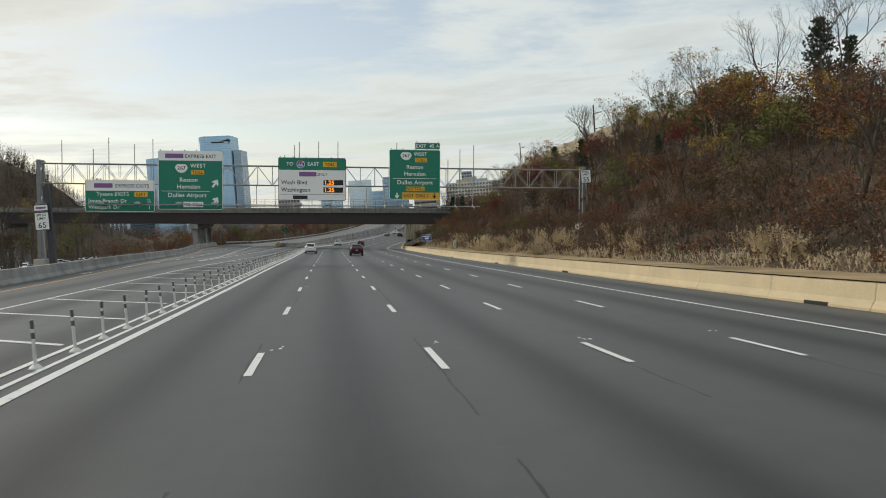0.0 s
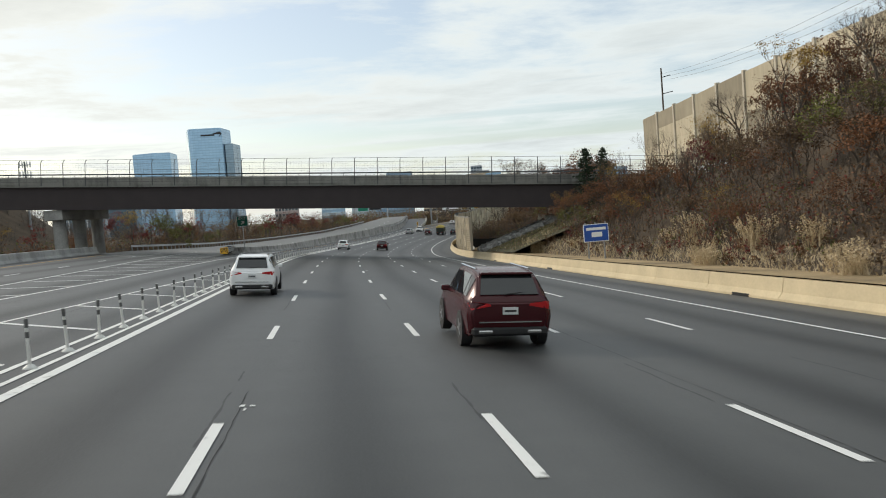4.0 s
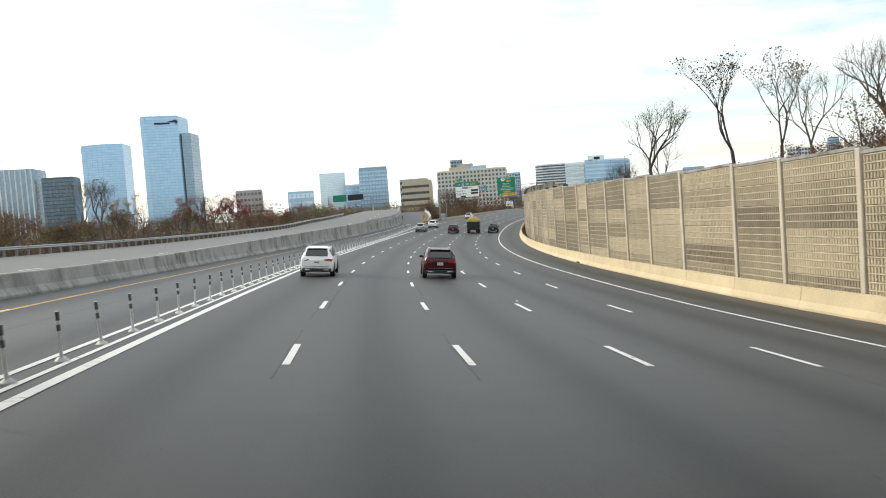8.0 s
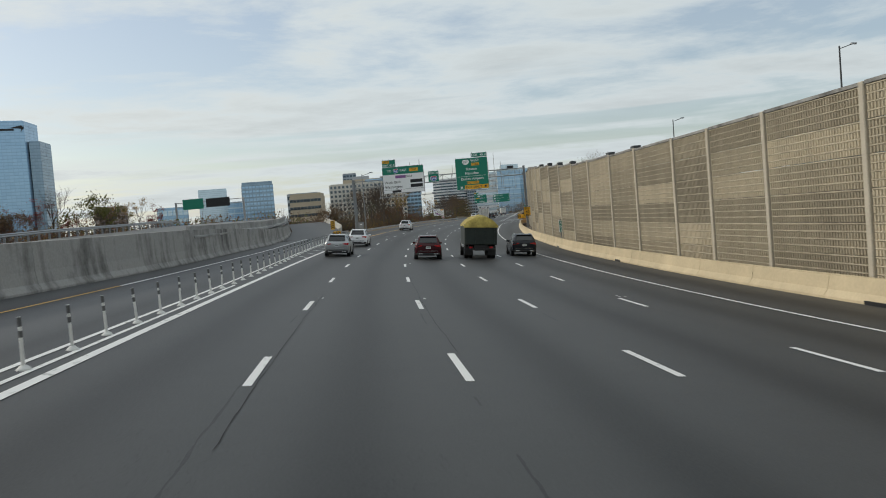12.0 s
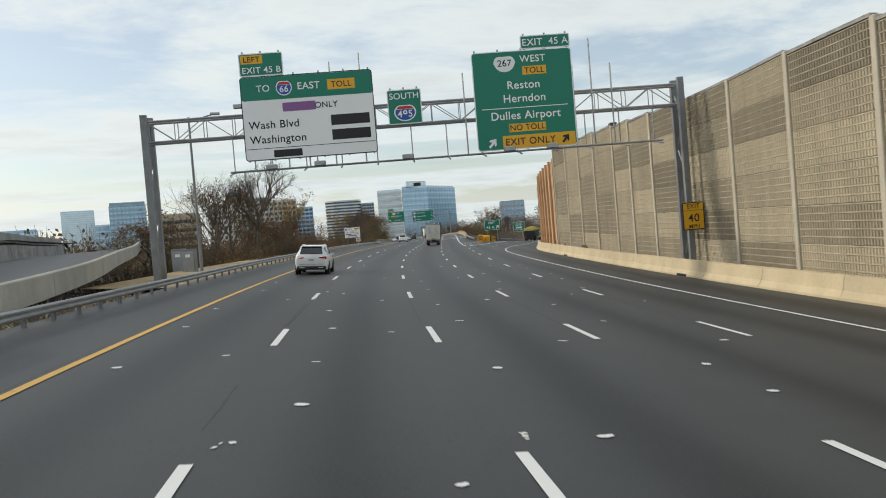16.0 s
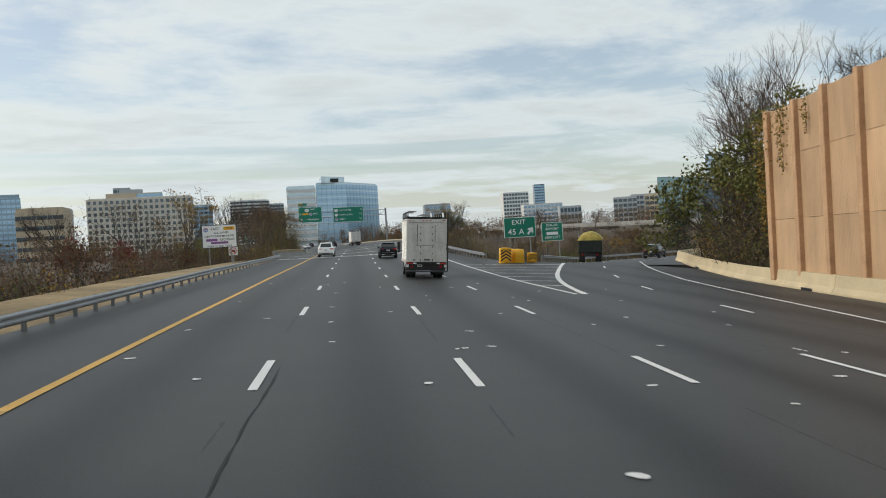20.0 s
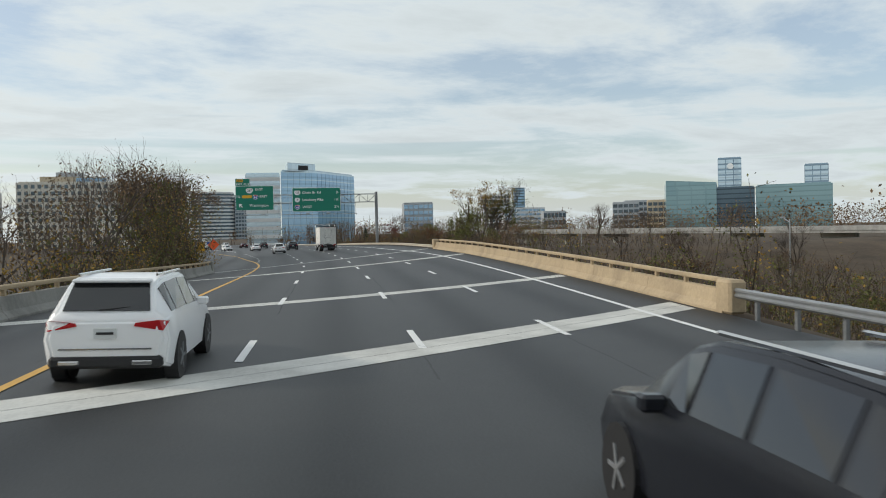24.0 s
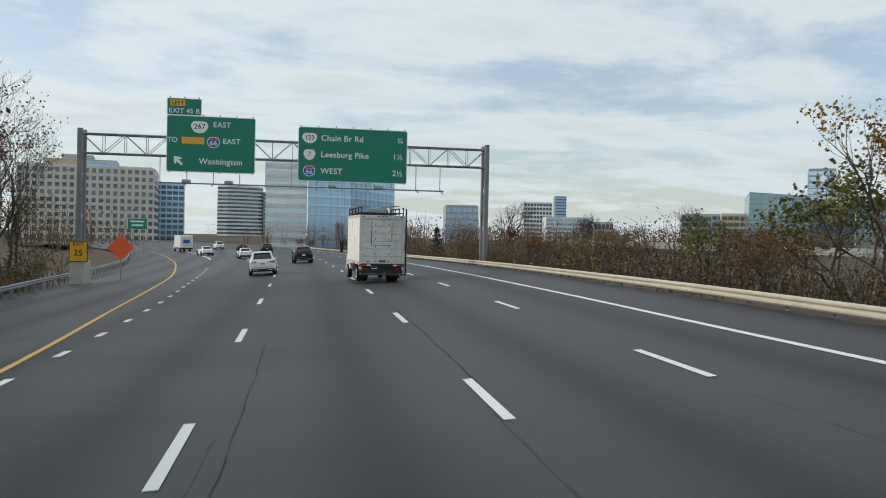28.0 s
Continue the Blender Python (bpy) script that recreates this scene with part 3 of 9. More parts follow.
def sweep(profile, stations, offset, h=lambda s: 0.0, closed=True):
    """A cross-section (across, up) carried along the road at offset(s). UV in metres."""
    bm = bmesh.new()
    uv = bm.loops.layers.uv.new("UVMap")
    rings, info = [], {}
    for s in stations:
        d0, h0 = offset(s), h(s)
        ring = []
        for a, z in profile:
            v = bm.verts.new(rp(s, d0 + a, h0 + z))
            info[v] = (d0 + a + z, s)
            ring.append(v)
        rings.append(ring)
    n = len(profile)
    for r0, r1 in zip(rings, rings[1:]):
        for i in range(n if closed else n - 1):
            j = (i + 1) % n
            f = bm.faces.new((r0[i], r0[j], r1[j], r1[i]))
            for lp in f.loops:
                lp[uv].uv = info[lp.vert]
    if closed:
        bm.faces.new(rings[0][::-1])
        bm.faces.new(rings[-1])
    bmesh.ops.recalc_face_normals(bm, faces=bm.faces)
    return bm


def sheet(s0, s1, dl, dr, h=lambda s: 0.0, step=4.0, cols=6):
    """A strip of pavement between the offsets dl(s) and dr(s). UV: metres across and along."""
    bm = bmesh.new()
    uv = bm.loops.layers.uv.new("UVMap")
    ss = np.linspace(s0, s1, max(2, int((s1 - s0) / step) + 1))
    rows, info = [], {}
    for s in ss:
        a, b = dl(s), dr(s)
        row = []
        for i in range(cols + 1):
            d = a + (b - a) * i / cols
            v = bm.verts.new(rp(s, d, h(s)))
            info[v] = (d, s)
            row.append(v)
        rows.append(row)
    for r0, r1 in zip(rows, rows[1:]):
        for i in range(cols):
            f = bm.faces.new((r0[i], r0[i + 1], r1[i + 1], r1[i]))
            for lp in f.loops:
                lp[uv].uv = info[lp.vert]
    return bm


def const(v):
    return lambda s: v


def paint(s0, s1, offset, width, h=lambda s: 0.012, step=4.0):
    return sheet(s0, s1, lambda s: offset(s) - width / 2, lambda s: offset(s) + width / 2, h, step, 1)


# ---------------- alignment of edges and walls ----------------
right_edge = wave([(-60, 12.85), (460, 12.75), (480, 12.5), (490, 12.6), (498, 13.1), (509, 14.4), (530, 18.0), (553, 23.0), (566, 26.8), (576, 30.6), (583, 34.5), (589, 39), (596, 46), (602, 55), (607, 67), (612, 84), (630, 160)])
ramp_left = wave([(520, 9.2), (530, 10.2), (542, 12.6), (560, 17.7), (576, 23.3), (590, 28.6), (600, 33), (606, 37.5), (612, 45), (618, 57), (622, 70), (630, 110)])
right_wall = lambda s: right_edge(s) + 3.75          # face of the roadside barrier


def ramp_fall(s):
    """The exit ramp drops away from the motorway as it bends."""
    u = max(0.0, min(s, 595.0) - 562.0)
    return -0.045 * u - 0.0007 * u * u - 0.09 * max(0.0, s - 595.0)


left_barrier = wave([(-60, -15.5), (0, -16.6), (49, -18.2), (80, -20.2), (141, -24.3), (177, -28.6), (230, -30.5)])
mid_barrier = wave([(212, -15.2), (238, -13.15), (280, -13.5), (330, -13.3), (364, -12.5), (398, -13.2), (418, -16.0), (440, -21), (470, -30), (520, -47)])
mid_top = wave([(205, 0.85), (238, 0.85), (262, 1.03), (277, 1.25), (307, 1.68), (318, 1.78), (340, 2.0), (362, 2.25), (376, 2.15), (396, 1.65), (440, 1.6), (520, 2.2)])
left_rail = wave([(414, -8.9), (440, -8.35), (520, -8.3), (575, -8.45), (590, -9.0)])
yellow_left = wave([(410, -5.4), (440, -5.25), (470, -5.08), (570, -5.08), (600, -5.25), (640, -5.72), (655, -6.0), (673, -7.2), (690, -8.8), (723, -11.3), (762, -15.6), (800, -21), (850, -30)])
left_bridge = wave([(586, -9.1), (610, -9.3), (627, -9.3), (645, -9.2)])
left_ramp_rail = wave([(645, -9.3), (657, -10.9), (665, -12.4), (685, -15.2), (707, -17.6), (757, -20.8), (790, -25), (850, -36)])
RIGHT_BR = 11.25

# ---------------- ground ----------------
def fade(x, a, b):
    t = min(1.0, max(0.0, (x - a) / (b - a)))
    return t * t * (3 - 2 * t)


def hill_share(s):
    """The hill is lower where the walk begins."""
    return 0.62 + 0.38 * fade(s, 54, 98)


def ground_height(s, d):
    """Height over the road's own level, cut down under the exit ramp."""
    h = open_ground(s, d)
    if 556 < s < 626 and d > 11.8:
        a, b = ramp_left(s) - 2.0, right_edge(s) + 4.6
        if d < a:
            h = min(h, ramp_fall(s) * fade(d, 11.8, a) - 0.4)
        elif d < b + 8:
            h = min(h, ramp_fall(s) - 0.45 + 1.3 * fade(d, b, b + 8))
    return h


def open_ground(s, d):
    rr = right_wall(min(max(s, -60), 640)) + 0.7 if s < 585 else RIGHT_BR + 0.6
    ll = -31 if s < 225 else (-30 if s < 420 else -8.8)
    if s >= 420:
        ll = -31 + fade(s, 415, 440) * 22
    if s > 655:
        ll = left_ramp_rail(min(s, 850)) - 0.4
    e = d - rr
    if e > 0:
        hill = 0.75 + 0.5 * fade(e, 0, 3) + (12.3 * fade(e, 3, 27) + 1.5 * fade(e, 27, 50)) * hill_share(s) - 9 * fade(e, 70, 260)
        under = -0.6
        behind = 0.5 + 1.6 * fade(e, 1.2, 3.5) + 3.2 * fade(e, 5, 16) + 5.0 * fade(e, 14, 28) * (1 - fade(s, 268, 300))
        near = 0.35 + 0.4 * min(e, 11) + 0.25 * max(0, min(e - 11, 20))
        top = 0.6 + 7.2 * fade(e, 2.4, 6)
        valley = -6.5 * fade(e, 0.5, 14)
        h = hill + (near - hill) * fade(s, 165, 190)
        h += (under - h) * fade(s, 205, 212)
        h += (behind - h) * fade(s, 228.5, 233)
        h += (top - h) * fade(s, 430, 480)
        h += (-2.0 * fade(e, 1, 12) - h) * fade(s, 532, 560)
        h += (valley - h) * fade(s, 575, 600)
        h += (-2.2 * fade(e, 1, 10) - valley) * fade(s, 655, 690)
        return -0.3 + (h + 0.3) * fade(e, 0.6, 4.2)
    e = ll - d
    if e > 0:
        flat = -0.2 - 2.6 * fade(e, 0, 14)
        low = -0.35 - 3.2 * fade(e, 1, 16)
        valley = -0.5 - 6.0 * fade(e, 0.5, 12)
        h = flat + (low - flat) * fade(s, 420, 450)
        h += (valley - h) * fade(s, 580, 600)
        h += (-1.8 * fade(e, 0.5, 10) - h) * fade(s, 650, 680)
        return h
    if 592 < s < 652:
        return -6.5
    return -0.4


def far_hill(x, y):
    """A wooded rise beyond the opposite roadway."""
    return 56.0 * math.exp(-abs((x + 236) / 56) ** 3 - ((y - 440) / 75) ** 2)


def build_ground():
    xs = np.r_[-4200, -2600, -1700, -1100, -700, np.arange(-400, -120, 20), np.arange(-120, 200, 4), np.arange(200, 500, 20), 700, 1100, 1700, 2600, 4200]
    ys = np.r_[-900, -400, np.arange(-100, 1000, 5), np.arange(1000, 1300, 25), 1600, 2200, 3000, 4600]
    cx, cy, cs = RX, RY, GS
    verts = []
    for y in ys:
        for x in xs:
            dist = (cx - x) ** 2 + (cy - y) ** 2
            i = int(np.argmin(dist))
            s = cs[i]
            a = radians(PSI_S[i])
            d = (x - cx[i]) * math.cos(a) + (y - cy[i]) * math.sin(a)
            bank = math.tan(radians(BANK_S[i]))
            far = fade(abs(d), 60, 300)
            z = RZ[i] - max(-30, min(30, d)) * bank + ground_height(s, d)
            if abs(d) > 34:
                z += 0.5 * noise.noise(Vector((x * 0.03, y * 0.03, 0)))
            z = z * (1 - far) + (-9.0) * far + far_hill(x, y)
            verts.append((x, y, z))
    n = len(xs)
    faces = [(j * n + i, j * n + i + 1, (j + 1) * n + i + 1, (j + 1) * n + i) for j in range(len(ys) - 1) for i in range(n - 1)]
    me = bpy.data.meshes.new("ground")
    me.from_pydata(verts, [], faces)
    me.materials.append(M["earth"])
    for p in me.polygons:
        p.use_smooth = True
    return tagged(new("ground", me), "ground of brown leaf litter and dry grass", "ground", kind="structure")


build_ground()
# strip of dry mown grass behind the right barrier
verge = part("verge", sheet(-60, 205, lambda s: right_wall(s) + 0.35, lambda s: right_wall(s) + 4.2, lambda s: 0.95, 4, 2), M["grass"])
tagged(verge, "verge of pale dry grass", "verge", kind="structure")
verge = part("verge", sheet(440, 590, lambda s: left_rail(s) - 5.0, lambda s: left_rail(s) + 0.55, lambda s: -0.06, 4, 2), M["grass"])
tagged(verge, "verge of dry grass under the guardrail", "verge", kind="structure")

# ---------------- pavement ----------------
left_limit = wave([(-60, -16), (0, -17.0), (49, -18.6), (80, -20.6), (141, -24.7), (177, -29), (212, -31), (216, -31), (222, -14.6), (238, -13.4), (300, -13.6), (364, -12.9), (398, -13.4), (410, -13.9), (414, -9.4), (470, -8.7), (585, -8.9), (590, -9.3), (627, -9.9), (657, -11.0), (665, -13.4), (685, -16.2), (707, -18.5), (757, -20.6), (790, -24.8), (850, -36), (1000, -60)])
right_limit = wave([(-60, 16.7), (470, 16.8), (496, 17.7), (512, 19), (530, 22), (553, 27), (558, 28.4), (562, 16.6), (570, 14.0), (574, 12.2), (590, 11.3), (1000, 11.3)])
road = part("road", sheet(-110, 1040, left_limit, right_limit, const(0.0), 4.0, 14), M["asphalt"])
tagged(road, "dark grey asphalt motorway with worn lanes", "road", kind="structure")
ramp = part("ramp_road", sheet(558, 622, lambda s: ramp_left(s) - 1.2, lambda s: right_edge(s) + 3.7, lambda s: 0.004 + ramp_fall(s), 2.0, 6), M["asphalt_plain"])
tagged(ramp, "curving asphalt exit ramp", "road", kind="structure")


def express_h(s):
    return float(np.interp(s, [212, 240, 300, 360, 400, 430, 520], [0.0, 0.15, 0.5, 0.85, 1.6, 1.95, 2.6]))


express = part("express_road", sheet(200, 520, lambda s: mid_barrier(s) - 14.0 - 1.5 * fade(230, 200, 230), lambda s: mid_barrier(s) - 0.3, express_h, 4.0, 4), M["pale_road"])
tagged(express, "pale concrete express roadway climbing away", "road", kind="structure")


def paint_part(name, bm, mat="white_paint", parent=None):
    return part(name, bm, M[mat], parent or road)


# lane lines: 3.05 m dashes every 12.19 m
DASH, CYCLE, PHASE = 3.05, 12.19, 17.12
for lane in range(4):
    d = (lane - 0.5) * LANE
    k0, k1 = -5, 47
    for k in range(k0, k1):
        s = PHASE + k * CYCLE
        if lane == 3 and s > 512:
            continue
        paint_part("lane_dash", paint(s, s + DASH, const(d), 0.155, const(0.012), 1.6))
shift_left = wave([(640, 0.0), (652, -0.18), (668, -0.6), (690, -1.05), (760, -1.5), (1000, -1.5)])
for lane, ph, stop in ((0, 18.43, 70), (1, 19.74, 70), (2, 21.36, 70)):
    d = (lane - 0.5) * LANE
    for k in range(47, stop):
        s = ph + k * CYCLE - (0.4 if lane == 0 and k > 51 else 0)
        paint_part("lane_dash", paint(s, s + DASH, (lambda q: -1.83 + shift_left(q)) if lane == 0 else const(d), 0.165, const(0.012), 1.6))
for k in range(0, 8):   # dashes between the two exit lanes
    s = PHASE + (41 + k) * CYCLE
    mid = lambda q: (right_edge(q) + (ramp_left(q) if q > 526 else 9.15 + (right_edge(q) - 12.85) * 0.25)) / 2
    paint_part("lane_dash", paint(s, s + DASH, mid, 0.155, lambda q: 0.016 + ramp_fall(q), 1.0))
paint_part("edge_line", paint(-110, 600, right_edge, 0.16, lambda q: 0.016 + ramp_fall(q), 2.0))
paint_part("edge_line", paint(-110, 414, const(-5.45), 0.24))
paint_part("buffer_line", paint(-110, 345, const(-5.93), 0.13))
paint_part("buffer_line", paint(-110, 412, wave([(-110, -6.45), (345, -6.45), (372, -7.1), (412, -8.5)]), 0.15))
paint_part("edge_line", paint(396, 660, yellow_left, 0.18, const(0.013)), "yellow_paint")
paint_part("edge_line", paint(660, 845, yellow_left, 0.18, const(0.013), 3), "yellow_paint")
paint_part("ramp_line", paint(232, 345, wave([(228, -11.2), (245, -11.5), (285, -11.8), (345, -10.9)]), 0.13), "yellow_paint")
paint_part("ramp_line", paint(345, 412, wave([(345, -10.9), (380, -10.7), (412, -12.4)]), 0.16))
paint_part("edge_line", paint(526, 1000, wave([(526, 9.5), (534, 9.2), (648, 9.15), (660, 8.7), (672, 8.3), (700, 8.3), (1000, 8.6)]), 0.2))
paint_part("gore_line", paint(526, 618, ramp_left, 0.3, lambda q: 0.02 + ramp_fall(q), 2))
paint_part("exit_gore_line", paint(770, 830, wave([(770, -11.6), (800, -15), (830, -20)]), 0.3))
for k in range(18):    # short dotted line before the left exit
    paint_part("dotted_mark", paint(667.5 + k * 4.2, 667.5 + k * 4.2 + 1.1, wave([(660, -6.45), (680, -6.85), (692, -7.3), (708, -8.3), (769, -11.6)]), 0.2, const(0.013), 1.2))


def bar(s0, d0, s1, d1, w=0.3, h=0.013, name="hatch_bar"):
    """A painted bar from one place of the road to another."""
    bm = bmesh.new()
    n = 5
    rows = []
    for i in range(n + 1):
        t = i / n
        s, d = s0 + (s1 - s0) * t, d0 + (d1 - d0) * t
        rows.append((bm.verts.new(rp(s - w / 2, d, h)), bm.verts.new(rp(s + w / 2, d, h))))
    for (a, b), (c, e) in zip(rows, rows[1:]):
        f = bm.faces.new((a, c, e, b))
        f.normal_update()
        if f.normal.z < 0:
            f.normal_flip()
    return paint_part(name, bm)


hatch_out = wave([(-60, -12.3), (34, -12.5), (71, -12.6), (108, -11.2), (130, -10.3), (165, -8.2), (190, -6.8)])
paint_part("hatch_line", paint(-60, 188, hatch_out, 0.16))
for k in range(38):
    s = -40 + 6.3 * k
    o_ = hatch_out(s + 3)
    if s < 182 and o_ < -7.1:
        bar(s - 0.3, -6.75, s + 0.62 * (-6.75 - o_), o_)
gore_r = wave([(96, -15.0), (119, -14.6), (150, -13.6), (205, -12.4), (235, -11.3)])
gore_l = wave([(96, -15.2), (119, -15.7), (150, -17.6), (185, -19.6), (212, -20.8)])
paint_part("gore_line", paint(96, 235, gore_r, 0.18))
paint_part("gore_line", paint(96, 212, gore_l, 0.18))
for k in range(15):
    s = 112 + 6.3 * k
    if s < 204:
        bar(s + 1.2, gore_r(s), s - 1.0, gore_l(s))
for k in range(18):     # express lane dashes
    s = 4.0 + k * CYCLE
    paint_part("lane_dash", paint(s, s + DASH, lambda q: gore_l(max(q, 96)) - 3.7 + 0.4 * fade(q, 0, 96), 0.15, const(0.012), 1.6))
    s2 = 218 + k * CYCLE
    if s2 < 430:
        paint_part("lane_dash", paint(s2, s2 + DASH, lambda q: mid_barrier(q) - 6.5, 0.15, lambda q: express_h(q) + 0.02, 1.6), parent=express)
paint_part("edge_line", paint(-60, 205, lambda s: left_barrier(s) + 1.6, 0.16), "yellow_paint")
for k in range(8):      # gore bars before the nose at the ramp's split
    s = 371 + k * 5.2
    bar(s - 1.0, -5.6, s + 1.4, -6.55 - 2.0 * fade(s, 372, 412), 0.32)
for k in range(7):      # bars in the exit gore
    s = 533 + k * 4.6
    bar(s, 9.3, s - 0.6, ramp_left(s) - 0.3, 0.28)

# white expansion joints across the bridge deck
for s0, w, skew in ((591.2, 1.9, 0.82), (605.6, 1.15, 0.72), (632.6, 1.3, 0.71), (651.3, 0.95, 0.69)):
    bm = bmesh.new()
    uvl = bm.loops.layers.uv.new("UVMap")
    for a, b in ((0.0, 0.485), (0.5, 1.0)):
        rows = []
        for i in range(13):
            d = -9.8 + (RIGHT_BR - 0.2 + 9.8) * i / 12
            s = s0 + skew * d
            rows.append([bm.verts.new(rp(s + w * (q - 0.5), d, 0.009)) for q in (a, b)])
        for (p, q), (r, t) in zip(rows, rows[1:]):
            f = bm.faces.new((p, r, t, q))
            f.normal_update()
            if f.normal.z < 0:
                f.normal_flip()
    part("expansion_joint", bm, M["joint"], road, "pale concrete expansion joint")

# sealed and open cracks: some run across the lanes, some along the lane lines
def crack(s0, d0, s1, d1, w, seed):
    rg = random.Random(seed)
    n = max(4, int(math.hypot(s1 - s0, d1 - d0) / 0.35))
    bm, rows, off = bmesh.new(), [], 0.0
    across = abs(d1 - d0) > abs(s1 - s0)
    for i in range(n + 1):
        off = 0.8 * off + rg.gauss(0, 0.009)
        s, d = s0 + (s1 - s0) * i / n + (off if across else 0), d0 + (d1 - d0) * i / n + (0 if across else off)
        h = 0.7 * w * rg.uniform(0.15, 1.0) * (0.4 if i in (0, n) else 1.0)
        rows.append((bm.verts.new(rp(s - (h if across else 0), d - (0 if across else h), 0.007)), bm.verts.new(rp(s + (h if across else 0), d + (0 if across else h), 0.007))))
    for (a, b), (c, e) in zip(rows, rows[1:]):
        f = bm.faces.new((a, c, e, b))
        f.normal_update()
        if f.normal.z < 0:
            f.normal_flip()
    part("crack", bm, M["tar"], road)


for k, (s0, d0, s1, d1, w) in enumerate((
        (187.5, -3.4, 188.0, 3.2, 0.035), (271.0, -0.6, 271.3, 4.3, 0.04), (271.2, -2.2, 271.0, -0.9, 0.02), (214.5, -2.9, 214.8, 1.5, 0.05), (160, -1.72, 187, -1.66, 0.018), (152, 2.0, 176, 1.98, 0.018),
        (236, -1.6, 262, -1.66, 0.03), (240, 2.05, 256, 2.0, 0.02), (391, -3.9, 391.5, 0.4, 0.025), (423, -1.9, 441, -1.7, 0.025), (470, -1.7, 507, -1.6, 0.035), (486, 1.95, 497, 2.0, 0.02),
        (540, -2.6, 540.3, -0.7, 0.035), (547, 1.9, 556, 2.05, 0.025), (557, 4.4, 557.2, 6.3, 0.03), (34, -1.7, 62, -1.68, 0.02), (30, 2.0, 45, 2.02, 0.02), (96, -1.72, 120, -1.66, 0.02), (110, 5.7, 140, 5.6, 0.015),
        (318, -1.7, 340, -1.65, 0.02), (325, 2.0, 350, 1.96, 0.02), (600, -1.7, 628, -1.8, 0.025), (602, 2.0, 618, 2.05, 0.02), (668, 1.95, 690, 2.0, 0.03), (660, -1.6, 676, -1.9, 0.02), (674, -2.1, 674.4, -0.7, 0.03))):
    crack(s0, d0, s1, d1, w, 300 + k)

# pale round patches and scraped marks left on the lanes
rng = random.Random(5)
patch = bmesh.new()
bmesh.ops.create_circle(patch, cap_ends=True, segments=9, radius=0.085)
for v in patch.verts:
    v.co *= rng.uniform(0.75, 1.15)
patch_me = mesh_of(patch, "lane_patch", M["white_paint"])
for k in range(11):
    for lane in range(-1, 4):
        for q in (-0.95, -0.8, 0.85):
            s = 404 + k * 12.19 + (3.5 if q > 0 else (7.5 if q > -0.9 else 0)) + rng.uniform(-1.8, 1.8)
            d = lane * LANE + q + rng.uniform(-0.2, 0.2)
            if d < right_edge(s) - 1 and rng.random() < 0.93:
                ob = part("lane_patch", patch_me, None, road)
                ob.matrix_world = rm(s, d, 0.014, 0, True) @ pose(0, 0, 0, 0, 0, rng.uniform(0, 360)) @ Matrix.Diagonal((rng.uniform(0.6, 1.2), rng.uniform(0.8, 1.6), 1, 1))
for k in range(46):     # scuffed marks beside the lane lines, two cycles apart
    s = PHASE + 4 + k * 2 * CYCLE
    for lane in range(4):
        if s < 640 and rng.random() < 0.6:
            bm = bmesh.new()
            for i in range(3):
                x, y, t = rng.uniform(-0.14, 0.1), rng.uniform(-0.25, 0.2), rng.uniform(-0.5, 0.5)
                add_box(bm, x, x + rng.uniform(0.03, 0.1), y, y + rng.uniform(0.05, 0.14), 0.0, 0.004, m=pose(0, 0, 0, 0, 0, math.degrees(t)))
            ob = part("scuff_mark", bm, M["white_paint"], road)
            ob.matrix_world = rm(s + rng.uniform(-0.4, 0.4), (lane - 0.5) * LANE + 0.25, 0.01, 0, True)

# ---------------- barriers ----------------
JERSEY = [(0.0, 0.0), (0.0, 0.09), (0.17, 0.34), (0.26, 0.88), (0.44, 0.9), (0.5, 0.85), (0.5, 0.0)]
barrier_r = tagged(new("barrier_right"), "cream concrete roadside barrier with open joints", "barrier", kind="structure")
s = -60.0
while s < 590:
    s1 = s + 6.1
    part("barrier_segment", sweep(JERSEY, np.linspace(s + 0.015, s1 - 0.015, 4), right_wall, ramp_fall), M["barrier"], barrier_r)
    if int(s) % 5 == 0:
        bm = sweep([(-0.01, 0.0), (-0.01, 0.12), (0.1, 0.16), (0.1, 0.0)], np.linspace(s + 2.2, s + 3.6, 3), right_wall, ramp_fall)
        part("drain_slot", bm, M["sign_black"], barrier_r)
    s += 6.1
barrier_l = tagged(new("barrier_left"), "grey concrete barrier of the express lanes", "barrier", kind="structure")
MIR = [(-a, z) for a, z in JERSEY]
s = -60.0
while s < 205:
    part("barrier_segment", sweep(MIR, np.linspace(s + 0.015, s + 6.085, 4), left_barrier), M["grey_conc"], barrier_l)
    s += 6.1
barrier_m = tagged(new("barrier_middle"), "stained grey concrete wall between ramp and express lanes", "barrier", kind="structure")
s = 213.0
while s < 500:
    e = min(s + 7.6, 500)
    st = np.linspace(s + 0.012, e - 0.012, 4)
    bm = bmesh.new()
    rings = []
    for q in st:
        t = mid_top(q)
        k = [(0.0, -0.3), (0.0, 0.09), (-0.17, 0.34), (-0.24, 0.85), (-0.27, t), (-0.55, t), (-0.6, -0.3)]
        rings.append([bm.verts.new(rp(q, mid_barrier(q) + a, z)) for a, z in k])
    for r0, r1 in zip(rings, rings[1:]):
        for i in range(7):
            bm.faces.new((r0[i], r0[(i + 1) % 7], r1[(i + 1) % 7], r1[i]))
    bm.faces.new(rings[0]); bm.faces.new(rings[-1])
    bmesh.ops.recalc_face_normals(bm, faces=bm.faces)
    part("wall_segment", bm, M["old_wall"], barrier_m)
    s += 7.6

